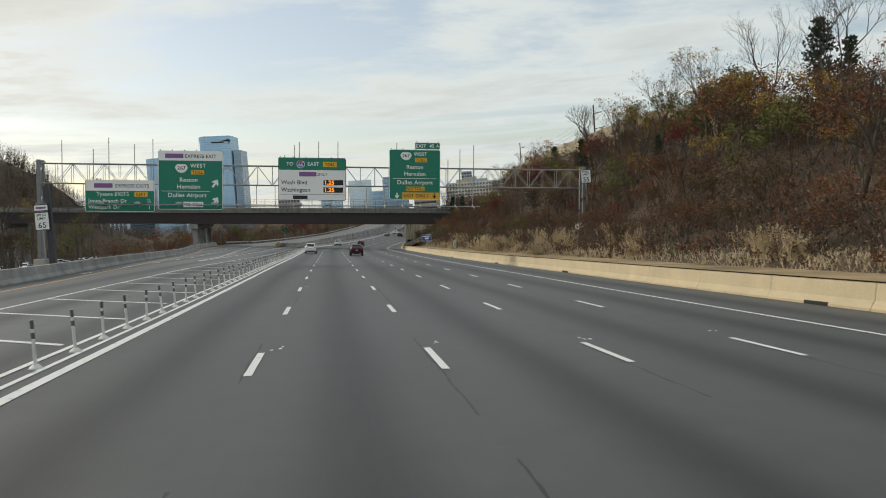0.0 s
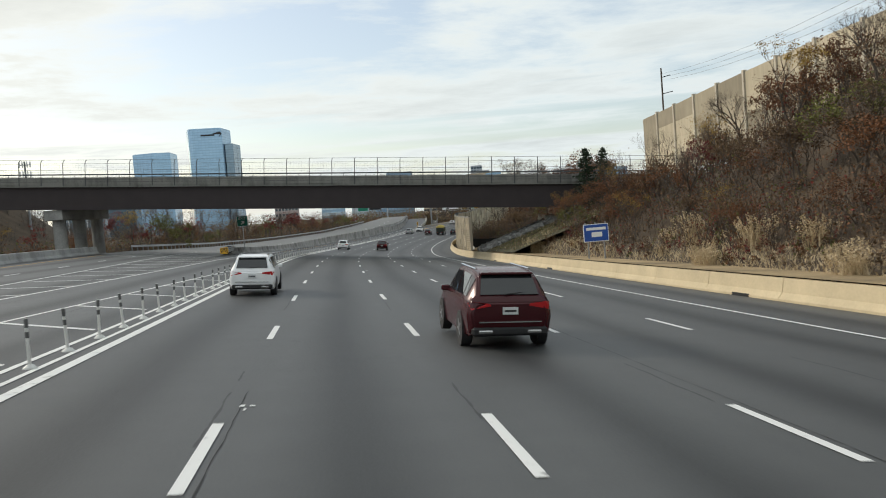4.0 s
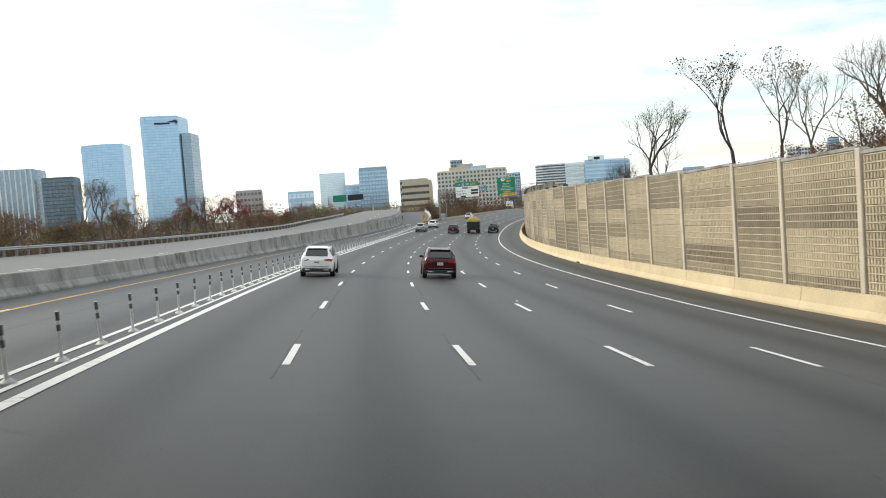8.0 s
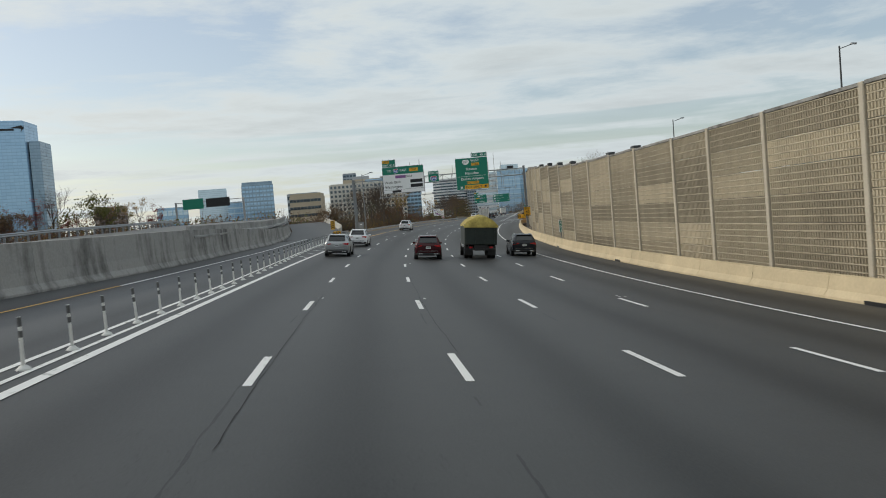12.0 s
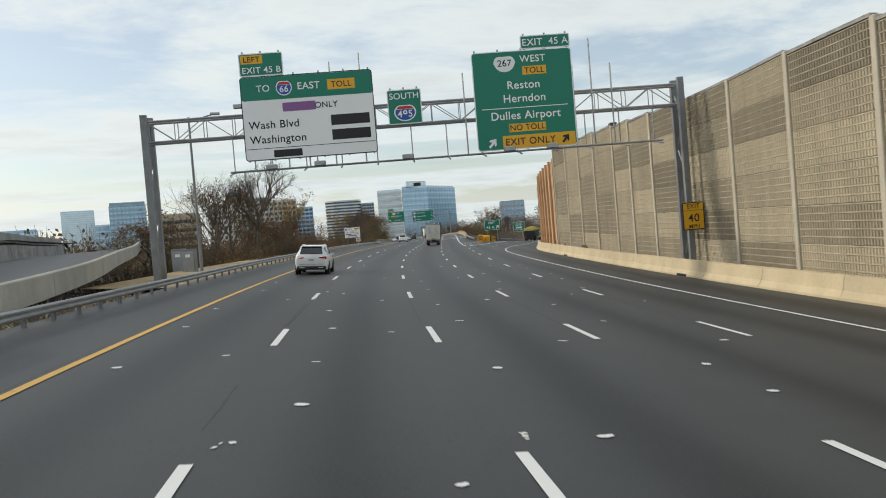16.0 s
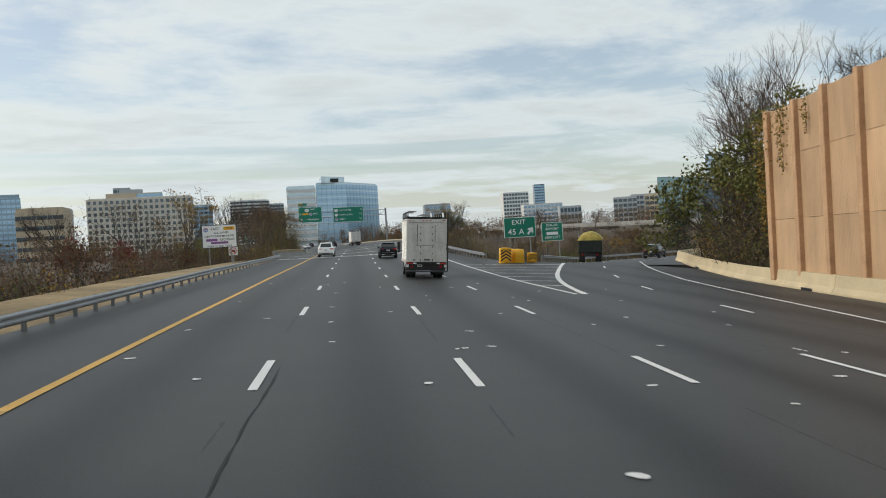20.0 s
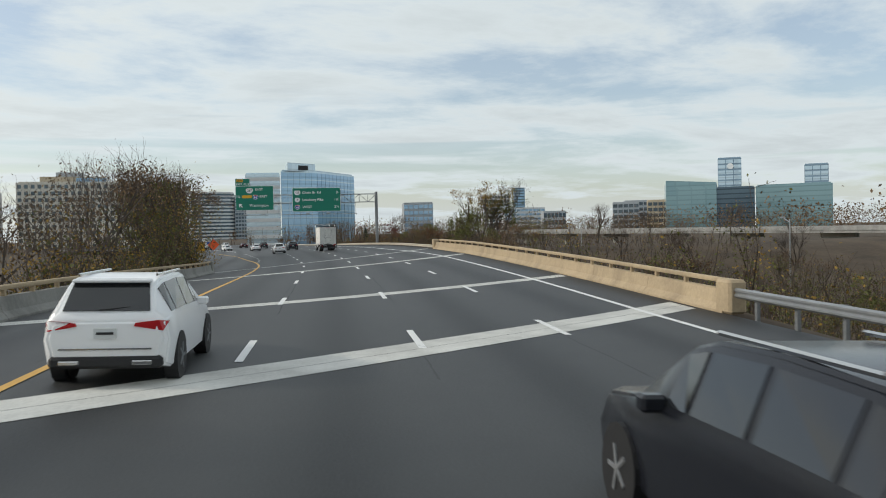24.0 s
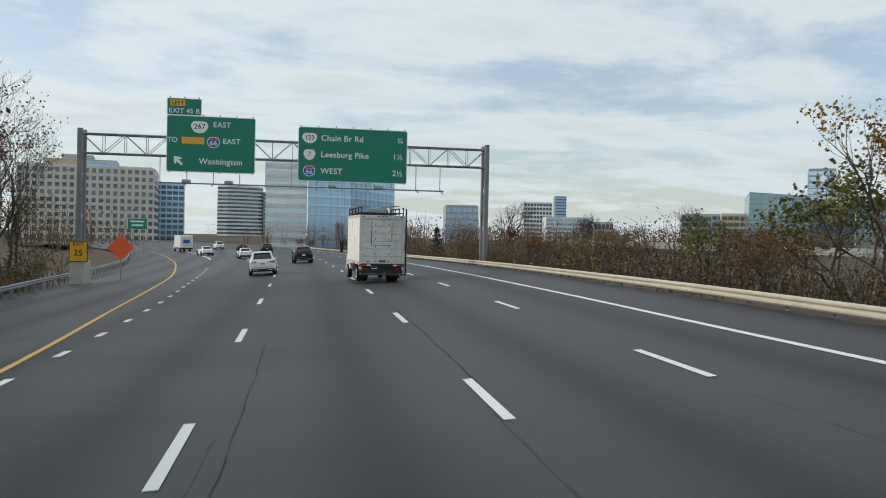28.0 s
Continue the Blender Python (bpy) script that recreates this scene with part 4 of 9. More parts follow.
# upper deck parapet that runs on as a flyover beyond the wall
fly = tagged(new("flyover"), "grey concrete flyover parapet above the ramp", "flyover", kind="structure")
s = 366.0
fly_off = lambda q: mid_barrier(q) - 1.1 - 0.4 * fade(q, 366, 420)
while s < 500:
    q = np.linspace(s + 0.02, s + 7.55, 4)
    part("pier_wall", sweep([(-0.15, -0.6), (-0.15, 1.66), (0.15, 1.66), (0.15, -0.6)], q, fly_off, lambda z: 0.004 * (z - 366)), M["grey_conc"], fly)
    part("parapet", sweep([(0, 1.62), (0.9, 1.62), (0.9, 1.75), (0.62, 1.9), (0.62, 2.46), (0.35, 2.46), (0.3, 1.9), (0, 1.9)], q, fly_off, lambda z: 0.004 * (z - 366)), M["grey_conc"], fly)
    s += 7.6
# far end of the ramp: it climbs and bends left behind a pale parapet
ramp2 = part("ramp_climb", sheet(408, 500, lambda q: mid_barrier(q) + 0.1, lambda q: wave([(408, -9.6), (440, -13), (470, -21), (520, -38)])(q), lambda q: 0.012 * max(0, q - 412), 4, 3), M["asphalt_plain"])
tagged(ramp2, "pale concrete ramp bending away to the left", "road", kind="structure")
ramp_par = tagged(new("ramp_parapet"), "low pale concrete parapet along the ramp", "barrier", kind="structure")
rp_off = wave([(424, -10.4), (440, -13), (470, -21), (520, -38)])
for k in range(12):
    q = np.linspace(426 + 6.1 * k, 432.05 + 6.1 * k, 4)
    part("barrier_segment", sweep(JERSEY, q, rp_off, lambda z: 0.012 * max(0, z - 412)), M["pale_conc"], ramp_par)

# bridge barriers with a steel rail on short posts
# the left one's shade is put into its darker, stained concrete
for nm, off, mat, s0, s1, side in (("bridge_barrier_right", const(RIGHT_BR), "bridge_rail", 598, 657, 1), ("bridge_barrier_left", left_bridge, "parapet", 588, 645, -1)):
    par = tagged(new(nm), "concrete bridge parapet topped by a steel rail", "barrier", kind="structure")
    prof = [(side * a, z * 0.76) for a, z in JERSEY]
    s = s0
    while s < s1 - 0.5:
        e = min(s + 6.1, s1)
        part("barrier_segment", sweep(prof, np.linspace(s + 0.012, e - 0.012, 4), off), M[mat], par)
        s += 6.1
    s = s0 + 0.8
    while s < s1:
        part("rail_post", box(-0.07, 0.07, -0.07, 0.07, 0.6, 0.88, 0.02), M["bridge_rail"], par).matrix_world = rm(s, off(s) + side * 0.36, 0, 0, True)
        s += 2.4
    part("top_rail", sweep([(side * 0.28, 0.86), (side * 0.26, 0.9), (side * 0.26, 0.97), (side * 0.28, 1.0), (side * 0.42, 1.0), (side * 0.44, 0.97), (side * 0.44, 0.9), (side * 0.42, 0.86)], np.arange(s0, s1 + 0.1, 3), off), M["bridge_rail"], par)
    bm = bmesh.new()
    for a in (s0, s1):
        add_box(bm, -0.3, 0.25, -0.45, 0.45, 0, 1.0, 0.08, rm(a, off(a) + side * 0.3))
    part("end_block", bm, M[mat], par)


def guardrail(name, s0, s1, off, side, label, mat="galv", spacing=1.9, drop=0.0, fall=lambda q: 0.0):
    """A steel W-beam on posts, seen from the road's side."""
    par = tagged(new(name), label, "guardrail", kind="structure")
    w = [(0, 0.50), (0.05, 0.545), (0.05, 0.58), (0.0, 0.625), (0.0, 0.655), (0.05, 0.70), (0.05, 0.735), (0, 0.78), (0.012, 0.79), (0.062, 0.74), (0.062, 0.695), (0.015, 0.65), (0.015, 0.63), (0.062, 0.585), (0.062, 0.54), (0.012, 0.49)]
    s = s0
    while s < s1:
        e = min(s + 7.62, s1)
        part("rail_beam", sweep([(-side * a, z - drop) for a, z in w], np.linspace(s, e, 5), off, fall), M[mat], par)
        s += 7.62
    s = s0 + 0.3
    while s < s1:
        bm = bmesh.new()
        add_box(bm, 0.02 if side > 0 else -0.17, 0.17 if side > 0 else -0.02, -0.075, 0.075, 0.48, 0.77)
        add_box(bm, 0.17 if side > 0 else -0.27, 0.27 if side > 0 else -0.17, -0.06, 0.06, -0.6, 0.76)
        part("rail_post", bm, M["dull_galv"], par).matrix_world = rm(s, off(s), fall(s) - drop)
        s += spacing
    return par


guardrail("guardrail_left", 416, 588, left_rail, -1, "galvanized guardrail along the median verge", drop=0.22)
guardrail("guardrail_ramp", 646, 800, left_ramp_rail, -1, "galvanized guardrail bending along the left exit")
guardrail("guardrail_right", 657.5, 860, const(11.3), 1, "weathered pale guardrail on the outer shoulder", "wall_post", drop=0.38)
guardrail("guardrail_gore", 568, 598, wave([(560, 12.6), (572, 12.2), (598, 11.4)]), 1, "galvanized guardrail behind the crash drums")
guardrail("guardrail_exit", 566, 618, lambda q: ramp_left(q) - 2.2, -1, "galvanized guardrail round the exit ramp's bend", fall=ramp_fall)
exp_rail = lambda s: mid_barrier(s) - 14.2 - 1.5 * fade(230, 200, 230)
par = tagged(new("guardrail_express"), "galvanized guardrail of the express roadway", "guardrail", kind="structure")
for k in range(26):
    q = np.linspace(222 + 7.62 * k, 229.62 + 7.62 * k, 3)
    part("rail_beam", sweep([(0, 0.5), (0.05, 0.56), (0.0, 0.64), (0.05, 0.72), (0, 0.78), (-0.03, 0.78), (-0.03, 0.5)], q, exp_rail, express_h), M["galv"], par)
    for a in (0.5, 2.4, 4.3, 6.2):
        part("rail_post", box(-0.2, -0.04, -0.06, 0.06, -1.0, 0.76), M["dull_galv"], par).matrix_world = rm(222 + 7.62 * k + a, exp_rail(222 + 7.62 * k + a), express_h(222 + 7.62 * k + a))

# ---------------- noise wall ----------------
wall_top = wave([(226, 5.75), (240, 6.15), (260, 6.5), (280, 6.95), (300, 7.3), (325, 7.6), (355, 7.5), (385, 7.9), (405, 8.7), (420, 9.25), (433, 9.75), (450, 9.8), (470, 10.5), (492, 11.1)])
wall_off = wave([(226, 18.1), (432, 17.75), (440, 18.6), (492, 18.55), (500, 18.7)])
noise_wall = tagged(new("noise_wall"), "tall ribbed concrete noise wall with upright posts", "wall", kind="structure")


def upright_panel(s0, s1, off, z0, z1, thick, mat, name, par):
    """A flat panel between two stations, base heights z0 and top z1 over the road. UV: metres."""
    a0, a1 = rp(s0, off(s0), z0), rp(s1, off(s1), z0)
    b0, b1 = rp(s0, off(s0), z1), rp(s1, off(s1), z1)
    ax = (a1 - a0).normalized()
    nrm = ax.cross(Vector((0, 0, 1))).normalized() * thick
    bm = bmesh.new()
    uv = bm.loops.layers.uv.new("UVMap")
    ln = (a1 - a0).length
    quad = [(a0, 0, 0), (a1, ln, 0), (b1, ln, z1 - z0), (b0, 0, z1 - z0)]
    fr = [bm.verts.new(p) for p, _, _ in quad]
    bk = [bm.verts.new(p + nrm) for p, _, _ in quad]
    for idx, vs in ((0, fr[::-1]), (1, bk), (2, (fr[0], fr[1], bk[1], bk[0])), (3, (fr[3], bk[3], bk[2], fr[2])), (4, (fr[0], bk[0], bk[3], fr[3])), (5, (fr[1], fr[2], bk[2], bk[1]))):
        f = bm.faces.new(vs)
        for lp in f.loops:
            k = (fr.index(lp.vert) if lp.vert in fr else bk.index(lp.vert))
            lp[uv].uv = (quad[k][1], quad[k][2])
    bmesh.ops.recalc_face_normals(bm, faces=bm.faces)
    return part(name, bm, mat, par)


def ribbed_panel(s0, s1, off, z0, z1):
    """A cast panel whose rows of fine ribs are parted by proud level ridges."""
    a0, a1 = rp(s0, off(s0) + 0.05, 0), rp(s1, off(s1) + 0.05, 0)
    n = max(2, round((z1 - z0) / 0.335))
    pitch = (z1 - z0) / n
    prof = [(-0.16, z0, 1)]
    for k in range(n):
        z = z0 + pitch * k
        prof += [(0.0, z, 0), (0.0, z + pitch - 0.075, 1), (0.05, z + pitch - 0.055, 1), (0.05, z + pitch - 0.012, 1), (0.0, z + pitch, 0)]
    prof += [(-0.16, z1, 1)]
    ax = (a1 - a0).normalized()
    out = Vector((-ax.y, ax.x, 0)).normalized()
    ln = (a1 - a0).length
    V, F, mi = [], [], []
    for q, z, _ in prof:
        V += [tuple(a0 + out * q + Vector((0, 0, z))), tuple(a1 + out * q + Vector((0, 0, z)))]
    m = len(prof)
    for k in range(m - 1):
        F.append((2 * k, 2 * k + 2, 2 * k + 3, 2 * k + 1))
        mi.append(1 if (prof[k + 1][0] > 0 or prof[k][0] != 0) else 0)
    F += [tuple(2 * k for k in range(m - 1, -1, -1)), tuple(2 * k + 1 for k in range(m))]
    mi += [0, 0]
    ribs = max(2, round(ln / 0.19))
    for k in range(n):
        lo, hi = Vector((0, 0, z0 + pitch * k)), Vector((0, 0, z0 + pitch * (k + 1) - 0.07))
        for j in range(ribs):
            c = a0 + ax * (ln * (j + 0.5) / ribs)
            v = len(V)
            for dx, q in ((-0.065, 0.0), (-0.045, 0.05), (0.045, 0.05), (0.065, 0.0)):
                V += [tuple(c + ax * dx + out * q + lo), tuple(c + ax * dx + out * q + hi)]
            F += [(v + i, v + i + 1, v + i + 3, v + i + 2) for i in (0, 2, 4)]
            mi += [0, 0, 0]
    me = bpy.data.meshes.new("wall_panel")
    me.from_pydata(V, [], F)
    me.materials.append(M["noise_panel"])
    me.materials.append(M["ridge"])
    me.polygons.foreach_set("material_index", mi)
    return part("wall_panel", me, None, noise_wall)


BAYS = [228.3, 236.7, 242.6, 247.5, 254.8, 261.0, 266.7, 272.7, 280.1, 284.9, 292.5, 300.4, 307.8, 313.9, 320.8, 328.6, 335.6, 343.1, 349.4, 354.8, 362.5, 369.4, 377.1, 384.9, 392.5,
        400.2, 408.7, 414.9, 420.7, 426.9, 433.3, 440.0, 446.7, 453.0, 458.0, 462.6, 469.2, 475.7, 482.5, 490.3]
rng = random.Random(11)
for k, s in enumerate(BAYS):
    e = BAYS[min(k + 1, len(BAYS) - 1)]
    top = wall_top((s + e) / 2)
    m = rm(s, wall_off(s), 0)
    part("wall_post", add_box(bmesh.new(), -0.1, 0.34, -0.15, 0.15, 0.3, wall_top(s) + 0.12, 0.03), M["wall_post"], noise_wall).matrix_world = m
    if k == len(BAYS) - 1:
        break
    z, rows = 0.35, 6
    ph = (top - 0.35) / rows
    for r in range(rows):
        ribbed_panel(s + 0.17, e - 0.17, wall_off, z + 0.012, z + ph - 0.012)
        z += ph
    part("wall_cap", sweep([(-0.04, 0.0), (-0.04, 0.13), (0.26, 0.13), (0.26, 0.0)], [s + 0.16, (s + e) / 2, e - 0.16], wall_off, lambda q, top=top: top), M["old_wall"], noise_wall)
    if rng.random() < 0.35:
        part("cap_block", add_box(bmesh.new(), 0.0, 0.5, -0.3, 0.5, top - 0.05, top + 0.28, 0.02), M["dark_steel"], noise_wall).matrix_world = rm(s + 0.4, wall_off(s), 0)

brown_wall = tagged(new("retaining_wall"), "brown fluted concrete retaining wall with upright ribs", "wall", kind="structure")
brown_off = wave([(490, 18.6), (500, 18.75), (512, 19.3), (522, 20.7), (534, 23.0)])
brown_top = wave([(488, 10.15), (497, 10.05), (504, 9.75), (512, 9.6), (526, 9.5), (536, 9.3)])
s = 491.4
while s < 532:
    e = s + 3.5
    part("wall_rib", add_box(bmesh.new(), -0.14, 0.4, -0.2, 0.2, 0.3, brown_top(s) + 0.1, 0.03), M["brown_post"], brown_wall).matrix_world = rm(s, brown_off(s), 0, -math.degrees(math.atan2(brown_off(s + 1) - brown_off(s - 1), 2)))
    z, t = 0.3, brown_top(s + 1.6)
    for f in (0.0, 0.36, 0.72):
        upright_panel(s + 0.2, e - 0.2, lambda q: brown_off(q) + 0.12, z + (t - z) * f + 0.01, z + (t - z) * min(1, f + 0.36) - 0.01, 0.2, M["brown_panel"], "wall_panel", brown_wall)
    s += 3.5
part("wall_rib", add_box(bmesh.new(), -0.14, 0.4, -0.2, 0.2, 0.3, brown_top(s) + 0.1, 0.03), M["brown_post"], brown_wall).matrix_world = rm(s, brown_off(s), 0)

# noise wall on top of the hill
hill_wall = tagged(new("noise_wall_hill"), "pale concrete noise wall along the hilltop", "wall", kind="structure")
hill_top = wave([(-60, 12.6), (66, 13.0), (85, 16.0), (101, 18.9), (122, 20.2), (230, 20.3)])
for k in range(35):
    s = -30 + k * 7.5
    off = const(47.0)
    lo, t = 4.0 + 7.0 * fade(s, 54, 98), hill_top(s + 3.7)
    part("wall_post", add_box(bmesh.new(), -0.15, 0.35, -0.2, 0.2, lo, hill_top(s) + 0.2), M["wall_post"], hill_wall).matrix_world = rm(s, off(s), 0)
    for r in range(4):
        upright_panel(s + 0.2, s + 7.3, lambda q: off(q) + 0.05, lo + (t - lo) * r / 4 + 0.01, lo + (t - lo) * (r + 1) / 4 - 0.01, 0.15, M["noise_panel"], "wall_panel", hill_wall)
# ---------------- writing ----------------
WORDS = []


def words(text, cap, mat, parent, x, z, y=-0.035, align="CENTER", name="lettering", bold=0.006):
    """Built-in font, cap high, on a sign's face."""
    cu = bpy.data.curves.new("text", "FONT")
    cu.body, cu.size, cu.align_x, cu.offset, cu.space_character = text, cap / 0.69, align, bold * cap / 0.4, 1.06
    ob = new(name, bpy.data.meshes.new("lettering"))
    ob.parent = parent
    tagged(ob, kind="stuff")
    WORDS.append((ob, cu, mat))
    ob.matrix_local = Matrix.Translation((x, y, z)) @ pose(0, 0, 0, 90)
    return ob


def slab(x0, x1, z0, z1, y0=-0.03, y1=0.03, r=0.0, seg=4):
    """An upright plate with rounded corners."""
    bm = bmesh.new()
    pts = []
    if r:
        for cx, cz, a0 in ((x1 - r, z0 + r, -90), (x1 - r, z1 - r, 0), (x0 + r, z1 - r, 90), (x0 + r, z0 + r, 180)):
            for i in range(seg + 1):
                a = radians(a0 + 90 * i / seg)
                pts.append((cx + r * math.cos(a), cz + r * math.sin(a)))
    else:
        pts = [(x0, z0), (x1, z0), (x1, z1), (x0, z1)]
    f = [bm.verts.new((x, y0, z)) for x, z in pts]
    b = [bm.verts.new((x, y1, z)) for x, z in pts]
    bm.faces.new(f)
    bm.faces.new(b[::-1])
    for i in range(len(pts)):
        j = (i + 1) % len(pts)
        bm.faces.new((f[j], f[i], b[i], b[j]))
    bmesh.ops.recalc_face_normals(bm, faces=bm.faces)
    return bm


def poly(points, y=-0.034, thick=0.004):
    bm = bmesh.new()
    f = [bm.verts.new((x, y, z)) for x, z in points]
    b = [bm.verts.new((x, y + thick, z)) for x, z in points]
    bm.faces.new(f)
    for i in range(len(points)):
        j = (i + 1) % len(points)
        bm.faces.new((f[j], f[i], b[i], b[j]))
    bmesh.ops.recalc_face_normals(bm, faces=bm.faces)
    return bm


def shield(parent, x, z, size, number, kind):
    w = size * (1.25 if len(number) > 2 else 1.0)
    out = []
    for i in range(24):
        a = 2 * math.pi * i / 24
        k = 0.5 * (1 + 0.10 * math.cos(4 * a)) if kind == "us" else 0.5
        px, pz = w * k * math.sin(a), size * k * math.cos(a)
        if kind == "state":      # flat top, pointed foot
            pz = min(pz, size * 0.38)
            px = px * (1.0 if pz > -0.1 * size else 0.92)
        if kind == "inter" and pz > size * 0.36:
            pz = size * 0.4
        out.append((x + px, z + pz))
    sh = part("route_shield", poly(out, -0.036), M["sign_white"], parent, "white route shield" if kind != "inter" else "blue and red route shield")
    if kind == "inter":
        inner = [(x + (px - x) * 0.88, z + (pz - z) * 0.88) for px, pz in out]
        part("field", poly([(px, min(pz, z + 0.17 * size)) for px, pz in inner], -0.041), M["sign_blue"], sh)
        part("crown", poly([(px, max(pz, z + 0.19 * size)) for px, pz in inner if pz > z + 0.1 * size], -0.041), M["sign_red"], sh)
        words(number, size * 0.38, "sign_white", sh, x, z - 0.27 * size, -0.046)
    else:
        words(number, size * 0.36, "sign_black", sh, x, z - 0.17 * size, -0.041)
    return sh


def arrow(parent, x, z, size, angle, mat="sign_white"):
    pts = [(-0.11, -0.5), (0.11, -0.5), (0.11, 0.02), (0.36, -0.12), (0.36, 0.08), (0, 0.5), (-0.36, 0.08), (-0.36, -0.12), (-0.11, 0.02)]
    a = radians(angle)
    q = [(x + size * (px * math.cos(a) + pz * math.sin(a)), z + size * (-px * math.sin(a) + pz * math.cos(a))) for px, pz in pts]
    return part("arrow", poly(q, -0.036), M[mat], parent)


def patch_(parent, x0, x1, z0, z1, mat, name="panel", y=-0.034):
    return part(name, slab(x0, x1, z0, z1, y, y + 0.004), M[mat], parent)


def board(parent, w, h, mat, x=0.0, z=0.0, r=0.18, edge="sign_white", name="panel_board"):
    """Sign face with a pale border, centred at x, z."""
    b = part(name, slab(x - w / 2, x + w / 2, z - h / 2, z + h / 2, -0.02, 0.04, r), M[edge], parent)
    k = 0.05
    part("face", slab(x - w / 2 + k, x + w / 2 - k, z - h / 2 + k, z + h / 2 - k, -0.028, -0.02, max(0.02, r - k)), M[mat], b)
    bm = bmesh.new()
    n = max(2, int(w / 1.2))
    for i in range(n + 1):
        px = x - w / 2 + 0.2 + (w - 0.4) * i / n
        add_box(bm, px - 0.04, px + 0.04, 0.045, 0.12, z - h / 2 - 0.05, z + h / 2 + 0.12)
    part("stiffeners", bm, M["sign_back"], b)
    return b


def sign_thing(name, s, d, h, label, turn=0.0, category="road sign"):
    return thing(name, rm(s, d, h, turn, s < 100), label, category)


# ---------------- gantries ----------------
def gantry(s, d0, d1, base0, base1, z_bot, z_top, bar_z, bar0, bar1, label, tilt=False):
    """A box truss on columns; heights in metres over the road at the middle. Returns its empty."""
    mid = (d0 + d1) / 2
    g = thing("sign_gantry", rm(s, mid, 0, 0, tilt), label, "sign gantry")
    W_ = (d1 - d0) / 2
    dep = 0.75
    for nm, y in (("front", -dep / 2), ("back", dep / 2)):
        for z in (z_bot, z_top):
            part("chord", rod((-W_, y, z), (W_, y, z), 0.065, 6), M["galv"], g)
    n = int((d1 - d0) / 1.5)
    for i in range(n):
        x0, x1 = -W_ + (d1 - d0) * i / n, -W_ + (d1 - d0) * (i + 1) / n
        for y in (-dep / 2, dep / 2):
            part("truss_upright", rod((x0, y, z_bot), (x0, y, z_top), 0.03, 4), M["galv"], g)
            part("truss_diagonal", rod((x0, y, z_bot if i % 2 else z_top), (x1, y, z_top if i % 2 else z_bot), 0.03, 4), M["galv"], g)
        part("truss_brace", rod((x0, -dep / 2, z_top), (x1, dep / 2, z_top), 0.025, 4), M["galv"], g)
    for x, b in ((-W_, base0), (W_, base1)):
        for y in (-0.55, 0.55):
            part("column", add_box(bmesh.new(), x - 0.17, x + 0.17, y - 0.14, y + 0.14, b - 1.0, z_top + 0.35, 0.02), M["dull_galv"], g)
        bm = bmesh.new()
        k = 0
        z = b + 0.6
        while z < z_top - 1.4:
            add_rod(bm, (x, -0.5 if k % 2 else 0.5, z), (x, 0.5 if k % 2 else -0.5, z + 1.5), 0.05, 5)
            z += 1.5
            k += 1
        part("column_lacing", bm, M["galv"], g)
        part("footing", box(x - 0.5, x + 0.5, -0.95, 0.95, b - 1.6, b + 0.1, 0.03), M["pale_conc"], g)
    if bar_z:
        for dy in (-1.55, -1.3):
            part("walkway_rail", rod((bar0 - mid, dy, bar_z), (bar1 - mid, dy, bar_z), 0.045, 6), M["galv"], g)
        x = bar0
        while x <= bar1:
            bm = add_rod(bmesh.new(), (x - mid, -1.6, bar_z - 0.02), (x - mid, -0.2, bar_z + 0.15), 0.05, 5)
            add_rod(bm, (x - mid, -1.75, bar_z - 0.18), (x - mid, -0.6, bar_z + 0.02), 0.045, 5)
            add_rod(bm, (x - mid, -0.4, bar_z), (x - mid, -0.4, z_bot), 0.035, 5)
            part("hanger", bm, M["galv"], g)
            x += 1.9
    return g


def lamp(parent, x, y, z):
    f = part("sign_lamp", add_box(bmesh.new(), x - 0.3, x + 0.3, y - 0.2, y + 0.2, z, z + 0.26, 0.04), M["galv"], parent)
    part("lens", add_box(bmesh.new(), x - 0.24, x + 0.24, y - 0.02, y + 0.21, z + 0.265, z + 0.28), M["sign_white"], f)


